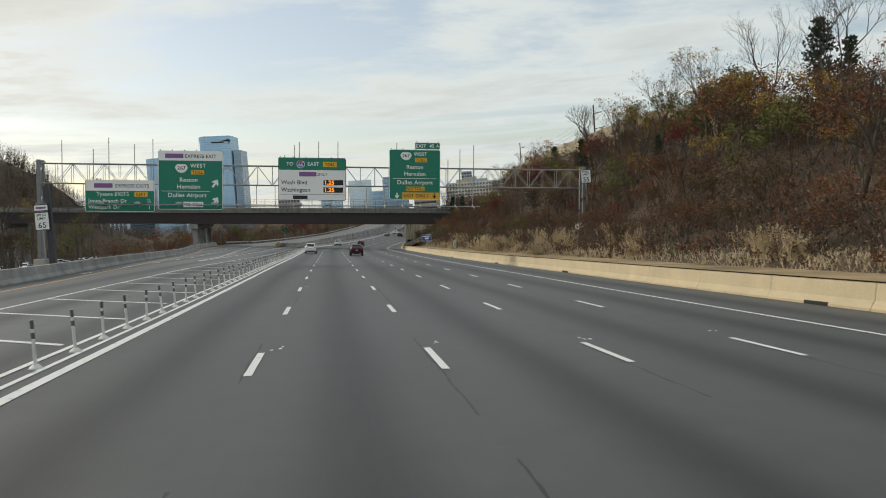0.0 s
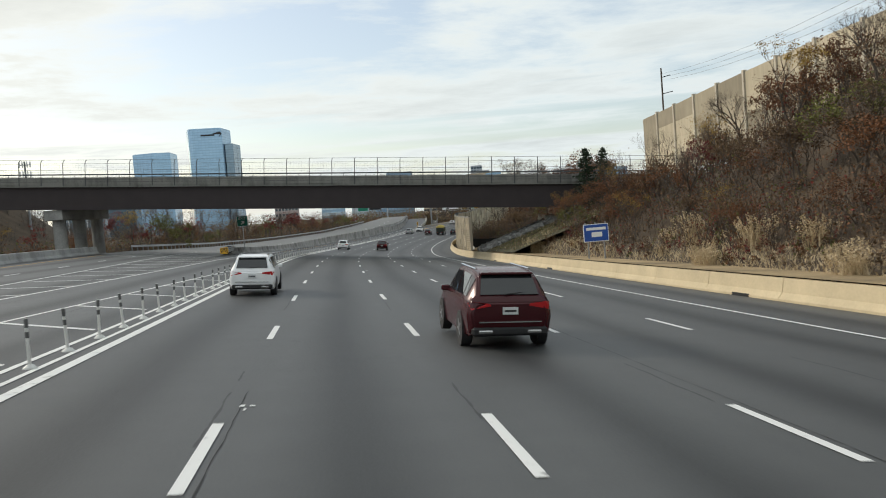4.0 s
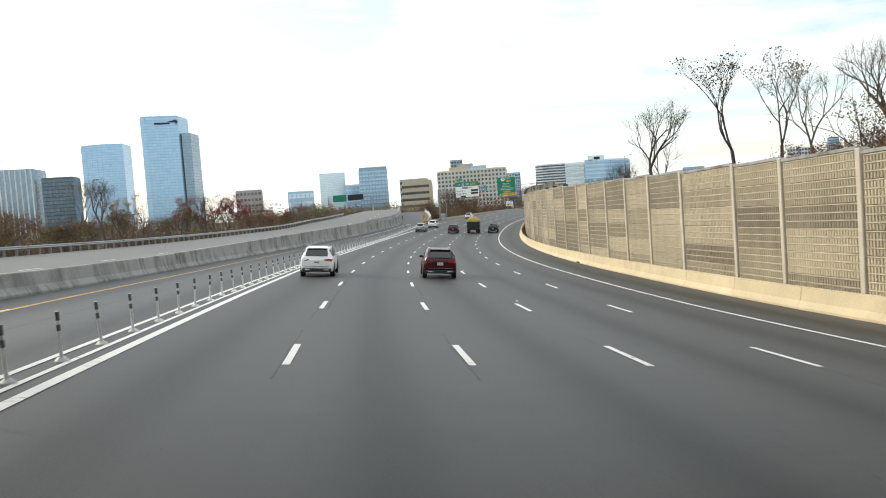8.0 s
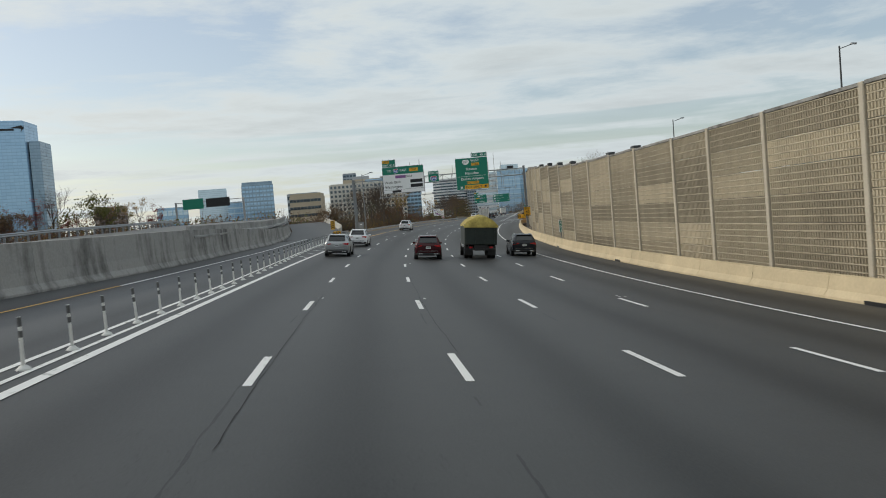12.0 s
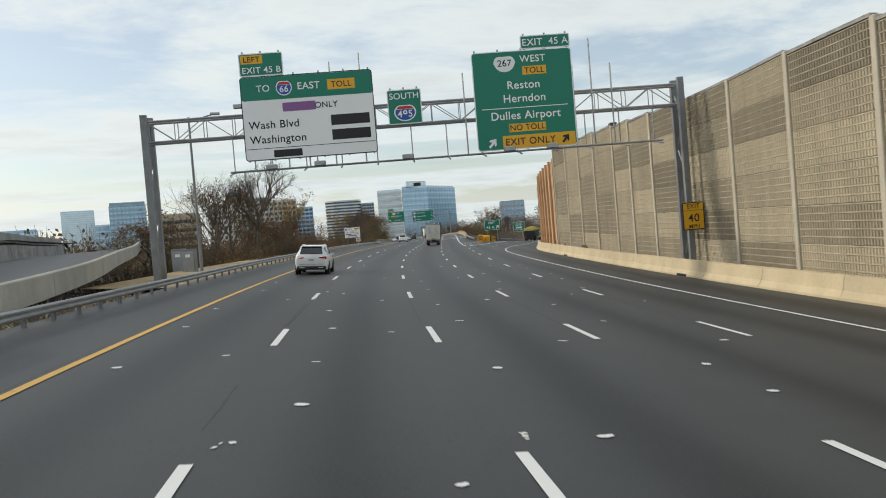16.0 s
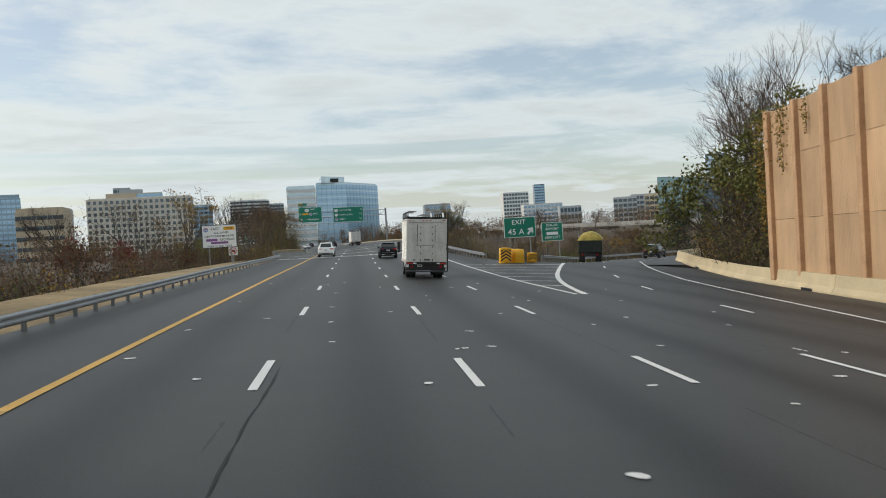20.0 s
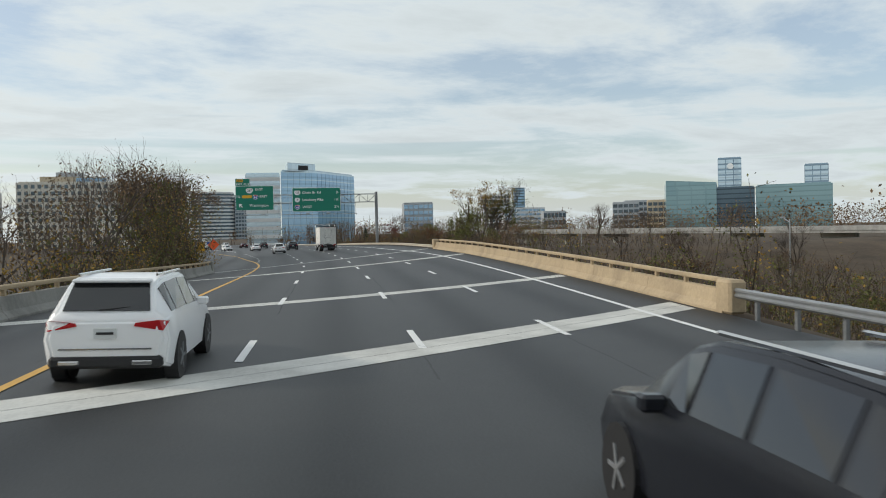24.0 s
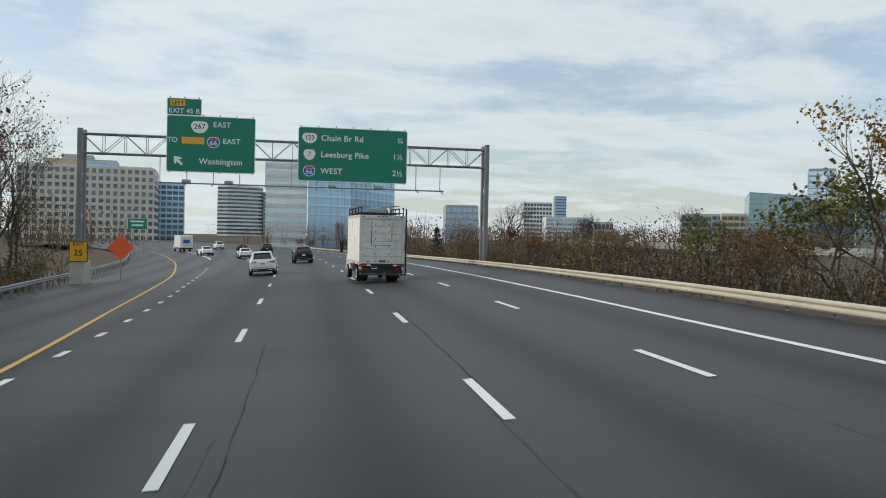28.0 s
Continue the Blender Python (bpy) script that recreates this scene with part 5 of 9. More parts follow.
def reston(s, d, h, arrows):
    """Green guide sign with a yellow exit-only foot."""
    g = sign_thing("guide_sign", s, d, h, "green guide sign with a yellow exit-only strip")
    g.matrix_world = g.matrix_world @ Matrix.Translation((0, -0.62, 0))
    w, t = 5.45, 5.3
    b = board(g, w, t, "sign_green")
    tab = board(g, 2.7, 0.72, "sign_green", w / 2 - 1.38, t / 2 + 0.4, 0.1, name="exit_tab")
    words("EXIT  45 A", 0.36, "sign_white", tab, w / 2 - 1.38, t / 2 + 0.22)
    shield(b, -0.95, 2.0, 0.95, "267", "state")
    words("WEST", 0.36, "sign_white", b, 0.6, 2.0)
    patch_(b, -0.0, 1.3, 1.32, 1.78, "sign_yellow"); words("TOLL", 0.3, "sign_black", b, 0.65, 1.4, -0.04)
    words("Reston", 0.42, "sign_white", b, 0, 0.6)
    words("Herndon", 0.42, "sign_white", b, 0, -0.12)
    patch_(b, -2.35, 2.35, -0.44, -0.4, "sign_white", "divider")
    words("Dulles Airport", 0.42, "sign_white", b, 0, -1.03)
    patch_(b, -0.95, 1.05, -1.72, -1.28, "sign_yellow"); words("NO TOLL", 0.3, "sign_black", b, 0.05, -1.64, -0.04)
    patch_(b, -1.35, 2.62, -2.6, -1.9, "sign_yellow", "exit_only_strip")
    words("EXIT ONLY", 0.36, "sign_black", b, 0.15, -2.42, -0.042)
    arrow(b, -1.9, -2.25, 0.6, arrows, "sign_white")
    arrow(b, 2.1, -2.25, 0.55, arrows, "sign_black").location.y = -0.008
    return g


def washington(s, d, h, lit):
    g = sign_thing("toll_sign", s, d, h, "white toll sign with a green head and price display")
    g.matrix_world = g.matrix_world @ Matrix.Translation((0, -0.62, 0))
    w, t = 7.0, 4.45
    b = board(g, w, t, "sign_white", edge="sign_black")
    part("green_head", slab(-3.45, 3.45, 0.95, 2.17, -0.034, -0.03, 0.12), M["sign_green"], b)
    words("TO", 0.34, "sign_white", b, -2.3, 1.4, -0.04)
    shield(b, -1.2, 1.55, 0.85, "66", "inter")
    words("EAST", 0.36, "sign_white", b, 0.1, 1.4, -0.04)
    patch_(b, 1.1, 2.55, 1.28, 1.82, "sign_yellow", y=-0.038); words("TOLL", 0.3, "sign_black", b, 1.83, 1.4, -0.044)
    part("logo_bar", slab(-1.35, 0.4, 0.28, 0.75, -0.035, -0.031, 0.05), M["sign_purple"], b)
    words("ONLY", 0.3, "sign_black", b, 0.95, 0.36)
    words("Wash Blvd", 0.4, "sign_black", b, -3.2, -0.55, align="LEFT")
    words("Washington", 0.4, "sign_black", b, -3.2, -1.32, align="LEFT")
    for z in (-0.62, -1.4):
        p = patch_(b, 1.15, 3.2, z, z + 0.55, "sign_black", "display")
        if lit:
            words("1.25", 0.4, "led", p, 1.75, z + 0.08, -0.042, bold=0.02)
    patch_(b, -3.4, 3.4, -1.62, -1.59, "sign_black", "divider")
    patch_(b, -2.0, -0.5, -2.1, -1.72, "sign_black", "display")
    return g


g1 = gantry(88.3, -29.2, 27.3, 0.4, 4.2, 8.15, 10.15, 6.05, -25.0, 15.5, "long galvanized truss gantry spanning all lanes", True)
for x in (-23, -19.5, -15.5, -12, -3.5, -0.5, 8, 10.5):
    lamp(g1, x + 0.95, -1.5, 6.05)
for x in (-27, -24, -22.5, -20, -18.2, -5.0, -4.6, -4.0, -3.5, -1.5, 0.5, 6.7, 12.2, 13.5, 15.0):
    part("sign_hanger", rod((x + 0.95, -0.45, 8.0), (x + 0.95, -0.45, 11.9 + 0.9 * math.sin(x * 3)), 0.045, 5), M["galv"], g1)
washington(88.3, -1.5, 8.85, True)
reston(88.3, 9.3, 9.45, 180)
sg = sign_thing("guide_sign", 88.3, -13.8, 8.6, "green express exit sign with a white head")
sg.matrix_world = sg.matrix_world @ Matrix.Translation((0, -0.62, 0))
b = board(sg, 6.4, 6.0, "sign_green")
part("white_head", slab(-3.15, 3.15, 2.0, 2.95, -0.034, -0.03, 0.1), M["sign_white"], b)
part("logo_bar", slab(-2.5, -0.7, 2.25, 2.7, -0.039, -0.034, 0.05), M["sign_purple"], b)
words("EXPRESS EXIT", 0.34, "sign_black", b, 1.0, 2.3, -0.04)
shield(b, -0.9, 1.25, 1.0, "267", "state"); words("WEST", 0.4, "sign_white", b, 0.75, 1.3)
patch_(b, 0.05, 1.35, 0.6, 1.05, "sign_yellow"); words("TOLL", 0.3, "sign_black", b, 0.7, 0.68, -0.04)
words("Reston", 0.42, "sign_white", b, -0.2, -0.15); words("Herndon", 0.42, "sign_white", b, -0.2, -0.85)
patch_(b, -2.9, 1.9, -1.14, -1.1, "sign_white", "divider")
words("Dulles Airport", 0.42, "sign_white", b, -0.35, -1.72)
patch_(b, -0.75, 1.25, -2.75, -2.2, "sign_white"); words("NO TOLL", 0.3, "sign_black", b, 0.25, -2.62, -0.04)
arrow(b, 2.45, -0.3, 0.95, 35); arrow(b, 2.45, -2.1, 0.95, 35)
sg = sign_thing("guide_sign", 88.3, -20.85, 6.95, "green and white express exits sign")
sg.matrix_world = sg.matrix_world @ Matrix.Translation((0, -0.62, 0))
b = board(sg, 6.75, 3.2, "sign_green")
part("white_head", slab(-3.3, 3.3, 0.5, 1.55, -0.034, -0.03, 0.1), M["sign_white"], b)
part("logo_bar", slab(-2.5, -0.7, 0.8, 1.25, -0.039, -0.034, 0.05), M["sign_purple"], b)
words("EXPRESS EXITS", 0.33, "sign_black", b, 1.2, 0.85, -0.04)
words("Tysons EXITS", 0.36, "sign_white", b, -0.7, 0.0); patch_(b, 1.4, 2.7, -0.08, 0.4, "sign_yellow"); words("LEFT", 0.3, "sign_black", b, 2.05, 0.02, -0.04)
words("Jones Branch Dr", 0.36, "sign_white", b, -3.05, -0.68, align="LEFT"); words("½", 0.36, "sign_white", b, 2.85, -0.68)
words("Westpark Dr", 0.36, "sign_white", b, -3.05, -1.32, align="LEFT"); words("1", 0.36, "sign_white", b, 2.85, -1.32)

g2 = gantry(445.3, -11.1, 17.8, 0.5, -0.6, 8.35, 9.45, 6.35, -6.6, 16.3, "galvanized truss gantry over the lanes")
for x in (-4.5, -2.0, 2.6, 8.0, 10.3):
    lamp(g2, x - 3.35, -1.5, 6.35)
for x in (-5.5, -4.6, -3.7, -2.6, -2.2, -1.2, 0.4, 5.9, 11.9, 12.9, 14.0):
    part("sign_hanger", rod((x - 3.35, -0.45, 6.5), (x - 3.35, -0.45, 11.6 + 0.8 * math.sin(x * 3)), 0.045, 5), M["galv"], g2)
bm = add_rod(bmesh.new(), (-9.0, -0.4, 9.45), (-9.4, -0.5, 9.9), 0.05, 6)
add_box(bm, -9.75, -9.3, -0.65, -0.35, 9.8, 10.02, 0.03)
part("camera_arm", bm, M["galv"], g2)
wg = washington(445.3, -2.45, 8.75, False)
tb = board(wg, 2.3, 1.2, "sign_green", -2.3, 2.85, 0.1, name="exit_tab")
patch_(tb, -3.35, -2.2, 2.9, 3.35, "sign_yellow"); words("LEFT", 0.28, "sign_black", tb, -2.78, 2.99, -0.04)
words("EXIT 45 B", 0.32, "sign_white", tb, -2.3, 2.4)
sg = sign_thing("guide_sign", 445.3, 2.66, 9.2, "small square green interstate marker")
sg.matrix_world = sg.matrix_world @ Matrix.Translation((0, -0.62, 0))
b = board(sg, 1.82, 1.85, "sign_green", r=0.1)
words("SOUTH", 0.32, "sign_white", b, 0, 0.42); shield(b, 0, -0.3, 0.95, "495", "inter")
reston(445.3, 9.15, 9.6, 40)
sg = sign_thing("advisory_sign", 444.2, 17.85, 3.2, "yellow exit advisory speed sign on the gantry column")
sg.matrix_world = sg.matrix_world @ Matrix.Translation((0, 0.1, 0))
b = board(sg, 1.2, 1.5, "sign_yellow", edge="sign_black", r=0.06)
words("EXIT", 0.24, "sign_black", b, 0, 0.42); patch_(b, -0.55, 0.55, 0.3, 0.32, "sign_black", "divider")
words("40", 0.42, "sign_black", b, 0, -0.3); words("MPH", 0.2, "sign_black", b, 0, -0.66)

g3 = gantry(718, -17.0, 13.1, 0.6, 0.4, 8.55, 9.95, 6.5, -11.5, 9.5, "galvanized truss gantry near the bend")
for x in (-9.5, -6.5, 1.0, 4.5):
    lamp(g3, x + 1.95, -1.5, 6.5)
sg = sign_thing("guide_sign", 718, -7.87, 9.85, "green Washington exit sign with route shields")
sg.matrix_world = sg.matrix_world @ Matrix.Translation((0, -0.62, 0))
b = board(sg, 6.35, 4.15, "sign_green")
tb = board(sg, 2.45, 1.25, "sign_green", -1.95, 2.7, 0.1, name="exit_tab")
patch_(tb, -2.95, -1.9, 2.75, 3.2, "sign_yellow"); words("LEFT", 0.28, "sign_black", tb, -2.42, 2.84, -0.04); words("EXIT 45 B", 0.34, "sign_white", tb, -1.95, 2.24)
shield(b, -0.85, 1.3, 1.0, "267", "state"); words("EAST", 0.38, "sign_white", b, 0.75, 1.3)
words("TO", 0.34, "sign_white", b, -2.75, 0.1); patch_(b, -2.1, -0.5, 0.0, 0.5, "sign_yellow"); shield(b, 0.15, 0.2, 0.9, "66", "inter"); words("EAST", 0.38, "sign_white", b, 1.45, 0.1)
arrow(b, -2.35, -1.25, 0.85, -45); words("Washington", 0.42, "sign_white", b, 0.7, -1.45)
sg = sign_thing("guide_sign", 718, 2.6, 8.75, "wide green distance sign with three routes")
sg.matrix_world = sg.matrix_world @ Matrix.Translation((0, -0.62, 0))
b = board(sg, 8.3, 4.1, "sign_green")
for z, num, kind, txt, dist in ((1.25, "123", "state", "Chain Br Rd", "¾"), (0.0, "7", "state", "Leesburg Pike", "1½"), (-1.25, "66", "inter", "WEST", "2½")):
    shield(b, -3.3, z, 0.9, num, kind)
    words(txt, 0.42, "sign_white", b, -2.45, z - 0.2, align="LEFT")
    words(dist, 0.42, "sign_white", b, 3.85, z - 0.2, align="RIGHT")


# ---------------- roadside signs ----------------
def post_sign(name, s, d, z_mid, w, h, mat, label, posts=2, edge="sign_white", r=0.06, base=0.0, turn=0.0):
    g = thing(name, rm(s, d, 0, turn), label, "road sign")
    b = board(g, w, h, mat, 0, z_mid, r, edge)
    xs = [0] if posts == 1 else [-w * 0.32, w * 0.32]
    for x in xs:
        part("post", add_box(bmesh.new(), x - 0.05, x + 0.05, 0.05, 0.14, base - 0.8, z_mid + h / 2 - 0.05), M["galv"], g)
    return g, b


g, b = post_sign("service_sign", 163.5, 18.9, 2.85, 1.9, 1.3, "sign_blue", "blue service sign on two posts behind the barrier", base=0.6)
patch_(b, -0.75, 0.75, 3.05, 3.25, "sign_white", "text_bar"); patch_(b, -0.35, 0.45, 2.55, 2.9, "sign_white", "pictogram")
g, b = post_sign("mile_marker", 120.5, 18.1, 1.75, 0.36, 1.25, "sign_green", "narrow green mile marker on a post", 1, base=0.6, r=0.03)
for i, c in enumerate("450"):
    words(c, 0.27, "sign_white", b, 0, 1.98 - 0.37 * i)
g, b = post_sign("speed_sign", 87.0, 27.9, 9.4, 1.15, 1.45, "sign_white", "white speed limit sign on the gantry column", 1, "sign_black", base=7.2)
words("SPEED", 0.19, "sign_black", b, 0, 9.8); words("LIMIT", 0.19, "sign_black", b, 0, 9.52); words("55", 0.46, "sign_black", b, 0, 8.85)
g, b = post_sign("speed_sign", 66, -21.3, 3.95, 1.05, 1.35, "sign_white", "white express speed limit sign beside a grey column", 1, "sign_black", base=0.5)
words("SPEED", 0.17, "sign_black", b, 0, 4.32); words("LIMIT", 0.17, "sign_black", b, 0, 4.07); words("65", 0.4, "sign_black", b, 0, 3.45)
tp = board(g, 1.05, 0.5, "sign_white", 0, 4.95, 0.05, "sign_black", "top_plate"); patch_(tp, -0.35, 0.35, 4.88, 5.02, "sign_purple", "logo_bar")
part("lattice_column", add_box(bmesh.new(), 0.15, 0.6, 0.2, 0.65, -0.5, 6.6, 0.03), M["dark_steel"], g)
g, b = post_sign("exit_sign", 221.0, -14.4, 4.5, 1.5, 1.42, "sign_green", "green exit sign with an arrow behind the cushion", 1, base=0.3)
words("EXIT", 0.33, "sign_white", b, 0, 4.72); arrow(b, 0.05, 4.3, 0.7, 45)
g, b = post_sign("exit_sign", 570.5, 16.4, 3.2, 3.2, 2.0, "sign_green", "green exit sign with an arrow in the gore")
words("EXIT", 0.45, "sign_white", b, -0.1, 3.5); words("45 A", 0.55, "sign_white", b, -0.4, 2.5); arrow(b, 1.05, 2.8, 0.9, 40)
g, b = post_sign("guide_sign", 585.5, 23.3, 2.35, 2.55, 2.2, "sign_green", "green airport advice sign on two posts")
words("DULLES", 0.27, "sign_white", b, 0, 3.0); words("AIRPORT", 0.27, "sign_white", b, 0, 2.55); patch_(b, -0.7, 0.7, 1.98, 2.32, "sign_white"); words("KEEP LEFT", 0.27, "sign_white", b, 0, 1.55)
g, b = post_sign("toll_rules_sign", 574.5, -13.45, 2.7, 3.4, 2.3, "sign_white", "white toll rules sign on two posts by the verge", edge="sign_black", base=-2.0)
shield(b, -1.3, 3.4, 0.5, "66", "inter"); words("EAST", 0.24, "sign_black", b, -0.4, 3.35); patch_(b, 0.45, 1.55, 3.3, 3.65, "sign_yellow"); words("TOLL", 0.2, "sign_black", b, 1.0, 3.37, -0.04)
words("ALL LANES", 0.2, "sign_black", b, 0.2, 2.97); words("5:30-9:30AM MON-FRI", 0.2, "sign_black", b, 0, 2.63)
part("logo_bar", slab(-1.3, -0.2, 2.23, 2.48, -0.034, -0.03), M["sign_purple"], b); words("REQUIRED", 0.2, "sign_black", b, 0.75, 2.27)
part("logo_bar", slab(-0.85, 0.85, 1.95, 2.17, -0.034, -0.03), M["sign_purple"], b); words("HOV 3+ NO TOLL", 0.2, "sign_black", b, 0, 1.63)
g, b = post_sign("prohibition_sign", 576.5, -12.5, 1.2, 0.92, 0.92, "sign_white", "square no-trucks sign on a post", 1, base=-1.0)
ring = [(0.36 * math.cos(i * math.pi / 12), 1.2 + 0.36 * math.sin(i * math.pi / 12)) for i in range(24)]
part("red_ring", poly(ring, -0.036), M["sign_red"], b); part("ring_face", poly([(x * 0.8, 1.2 + (z - 1.2) * 0.8) for x, z in ring], -0.042), M["sign_white"], b)
part("pictogram", slab(-0.2, 0.2, 1.1, 1.26, -0.05, -0.043), M["sign_black"], b); part("red_slash", poly([(-0.26, 1.4), (-0.2, 1.46), (0.26, 1.0), (0.2, 0.94)], -0.054), M["sign_red"], b)
g, b = post_sign("mile_marker", 392.5, 17.6, 2.0, 0.36, 1.25, "sign_green", "narrow green mile marker before the noise wall", 1, base=0.7, r=0.03)
for i, c in enumerate("452"):
    words(c, 0.27, "sign_white", b, 0, 2.22 - 0.37 * i)
g, b = post_sign("advisory_sign", 717.0, -16.9, 2.4, 1.25, 1.5, "sign_yellow", "yellow exit advisory sign on the gantry column", 1, "sign_black", base=0.3)
words("EXIT", 0.24, "sign_black", b, 0, 2.82); words("25", 0.42, "sign_black", b, 0, 2.1)
dm = thing("work_sign", rm(723, -15.2, 0), "orange diamond work sign beyond the gantry", "road sign")
part("diamond", poly([(-1.0, 2.5), (0, 1.5), (1.0, 2.5), (0, 3.5)], -0.04, 0.03), M["sign_orange"], dm)
part("post", box(-0.04, 0.04, 0.0, 0.08, -0.4, 2.3), M["galv"], dm)
g, b = post_sign("guide_sign", 812, -26.0, 5.2, 3.4, 2.0, "sign_green", "green guide sign far along the side ramp")
patch_(b, -1.2, 1.2, 5.5, 5.8, "sign_white", "text_bar"); patch_(b, -1.0, 1.0, 4.8, 5.1, "sign_white", "text_bar")

# toll gantry on the far roadway, with a green board and a dark display
far = thing("toll_gantry", rm(505, -62, 3.5), "slim gantry with a green board over the far roadway", "sign gantry")
for z in (4.2, 5.2):
    part("chord", rod((-9, 0, z), (9, 0, z), 0.09, 6), M["galv"], far)
for x in (-9, 9):
    part("column", box(x - 0.2, x + 0.2, -0.2, 0.2, -9, 5.4), M["galv"], far)
part("green_board", slab(-7.0, -1.5, 3.4, 6.0, -0.3, -0.2), M["sign_green"], far)
part("dark_display", slab(-0.8, 5.5, 3.6, 5.8, -0.3, -0.2), M["sign_black"], far)

def set_words():
    """Turns all lettering into meshes at one go."""
    temp = [bpy.data.objects.new("text", cu) for _, cu, _ in WORDS]
    for t in temp:
        scene.collection.objects.link(t)
    bpy.context.view_layer.update()
    dg = bpy.context.evaluated_depsgraph_get()
    for t, (ob, cu, mat) in zip(temp, WORDS):
        me = bpy.data.meshes.new_from_object(t.evaluated_get(dg))
        me.materials.clear()
        me.materials.append(M[mat])
        ob.data = me
    for t, (_, cu, _) in zip(temp, WORDS):
        bpy.data.objects.remove(t)
        bpy.data.curves.remove(cu)


set_words()

# ---------------- crash cushions, drums, posts ----------------
def chevrons(parent, x0, x1, z0, z1, y):
    n = 4
    for i in range(n):
        z = z0 + (z1 - z0) * i / n
        k = (z1 - z0) / n * 0.5
        xm = (x0 + x1) / 2
        rise = (x1 - x0) * 0.35
        part("stripe", poly([(x0, z), (xm, min(z1, z + rise)), (x1, z), (x1, z + k), (xm, min(z1, z + rise + k)), (x0, z + k)], y), M["sign_black"], parent)


def cushion(name, s, d, length, label, turn=0.0):
    g = thing(name, rm(s, d, 0, turn), label, "crash cushion")
    nose = part("nose", slab(-0.5, 0.5, 0.15, 0.95, -0.06, 0.25, 0.15), M["sign_yellow"], g, "yellow nose with black chevrons")
    chevrons(nose, -0.45, 0.45, 0.2, 0.9, -0.066)
    for k in range(int(length / 0.9)):
        y = 0.3 + k * 0.9
        for x in (-0.45, 0.45):
            bm = bmesh.new()
            for z in (0.28, 0.5, 0.72):
                add_box(bm, x - 0.04, x + 0.04, y, y + 0.95, z, z + 0.17, 0.02)
            part("fender_panel", bm, M["galv"], g)
        part("diaphragm", box(-0.4, 0.4, y + 0.3, y + 0.4, 0.1, 0.9, 0.03), M["dark_steel"], g)
    part("base_rail", box(-0.1, 0.1, 0.0, length, 0.0, 0.12), M["dark_steel"], g)
    return g


cushion("crash_cushion", 210.5, -15.2, 7.5, "crash cushion with a chevron nose at the express gore", 3)
cushion("crash_cushion", 414.0, -8.75, 5.5, "crash cushion with a chevron nose before the guardrail", -2)
g = thing("chevron_marker", rm(418, -9.9, 0), "yellow and black chevron marker on a post", "road sign")
b = part("plate", slab(-0.3, 0.3, 1.1, 2.3, -0.03, 0.0), M["sign_yellow"], g)
chevrons(b, -0.3, 0.3, 1.15, 2.25, -0.036)
part("post", box(-0.04, 0.04, 0.0, 0.08, -0.4, 2.2), M["galv"], g)


def drum(s, d, r, hgt, mat, label, stripes):
    g = thing("crash_drum", rm(s, d, 0, 0, True), label, "crash drum", "crash drums in the gore")
    bm = bmesh.new()
    prof = [(r * 0.98, 0), (r, 0.1), (r * 0.95, hgt * 0.5), (r * 0.97, hgt * 0.55), (r * 0.93, hgt), (r * 0.4, hgt + 0.06)]
    rings = [[bm.verts.new((q * math.cos(2 * math.pi * i / 16), q * math.sin(2 * math.pi * i / 16), z)) for i in range(16)] for q, z in prof]
    for a, c in zip(rings, rings[1:]):
        for i in range(16):
            bm.faces.new((a[i], a[(i + 1) % 16], c[(i + 1) % 16], c[i]))
    bm.faces.new(rings[-1])
    part("barrel", bm, M[mat], g, smooth=True)
    if stripes:
        b = part("plate", slab(-r * 0.9, r * 0.9, 0.12, hgt, -r - 0.06, -r - 0.03), M["sign_yellow"], g)
        chevrons(b, -r * 0.9, r * 0.9, 0.14, hgt - 0.05, -r - 0.067)


drum(563.5, 13.4, 0.55, 1.35, "sign_yellow", "yellow sand drum with a black-striped plate", True)
drum(564.0, 14.7, 0.62, 1.2, "sign_yellow", "plain yellow sand drum", False)
drum(565.2, 14.2, 0.55, 1.2, "sign_yellow", "plain yellow sand drum", False)
drum(564.5, 16.1, 0.45, 0.85, "sign_yellow", "low yellow drum with a striped plate", True)

dp = thing("delineator_post", rm(19.0, -6.1, 0), "white flexible lane post with a grey band", "lane post", "posts along the buffer")
bm = bmesh.new()
for r0, z0, r1, z1 in ((0.14, 0.0, 0.13, 0.03), (0.13, 0.03, 0.06, 0.09)):
    add_rod(bm, (0, 0, z0), (0, 0, z1), r0, 10, r1)
part("base", bm, M["post_white"], dp)
part("stem", rod((0, 0, 0.05), (0, 0, 0.98), 0.036, 8, 0.034), M["post_white"], dp)
part("band", rod((0, 0, 0.6), (0, 0, 0.72), 0.039, 8), M["post_grey"], dp)
part("band", rod((0, 0, 0.8), (0, 0, 0.97), 0.039, 8), M["post_grey"], dp)
rng = random.Random(3)
for k in range(-10, 164):
    s = 19.0 + 2.42 * k
    if k and s < 413:
        d = -6.1 if s < 345 else -6.1 - 1.9 * fade(s, 345, 413)
        copy_thing(dp, rm(s, d + rng.uniform(-0.03, 0.03), 0) @ pose(0, 0, 0, rng.uniform(-3, 3), rng.uniform(-3, 3), rng.uniform(0, 360)))

# ---------------- overpass ----------------
bridge = tagged(new("overpass"), "steel girder overpass with concrete parapet and fence", "bridge", kind="structure")
b_ang = -4.0
flat0 = Matrix.Translation((-14.0, 205.6, 0)) @ pose(0, 0, 0, 0, 0, b_ang)
bm0 = flat0 @ pose(0, 0, 0, 0, 4.1, 0)
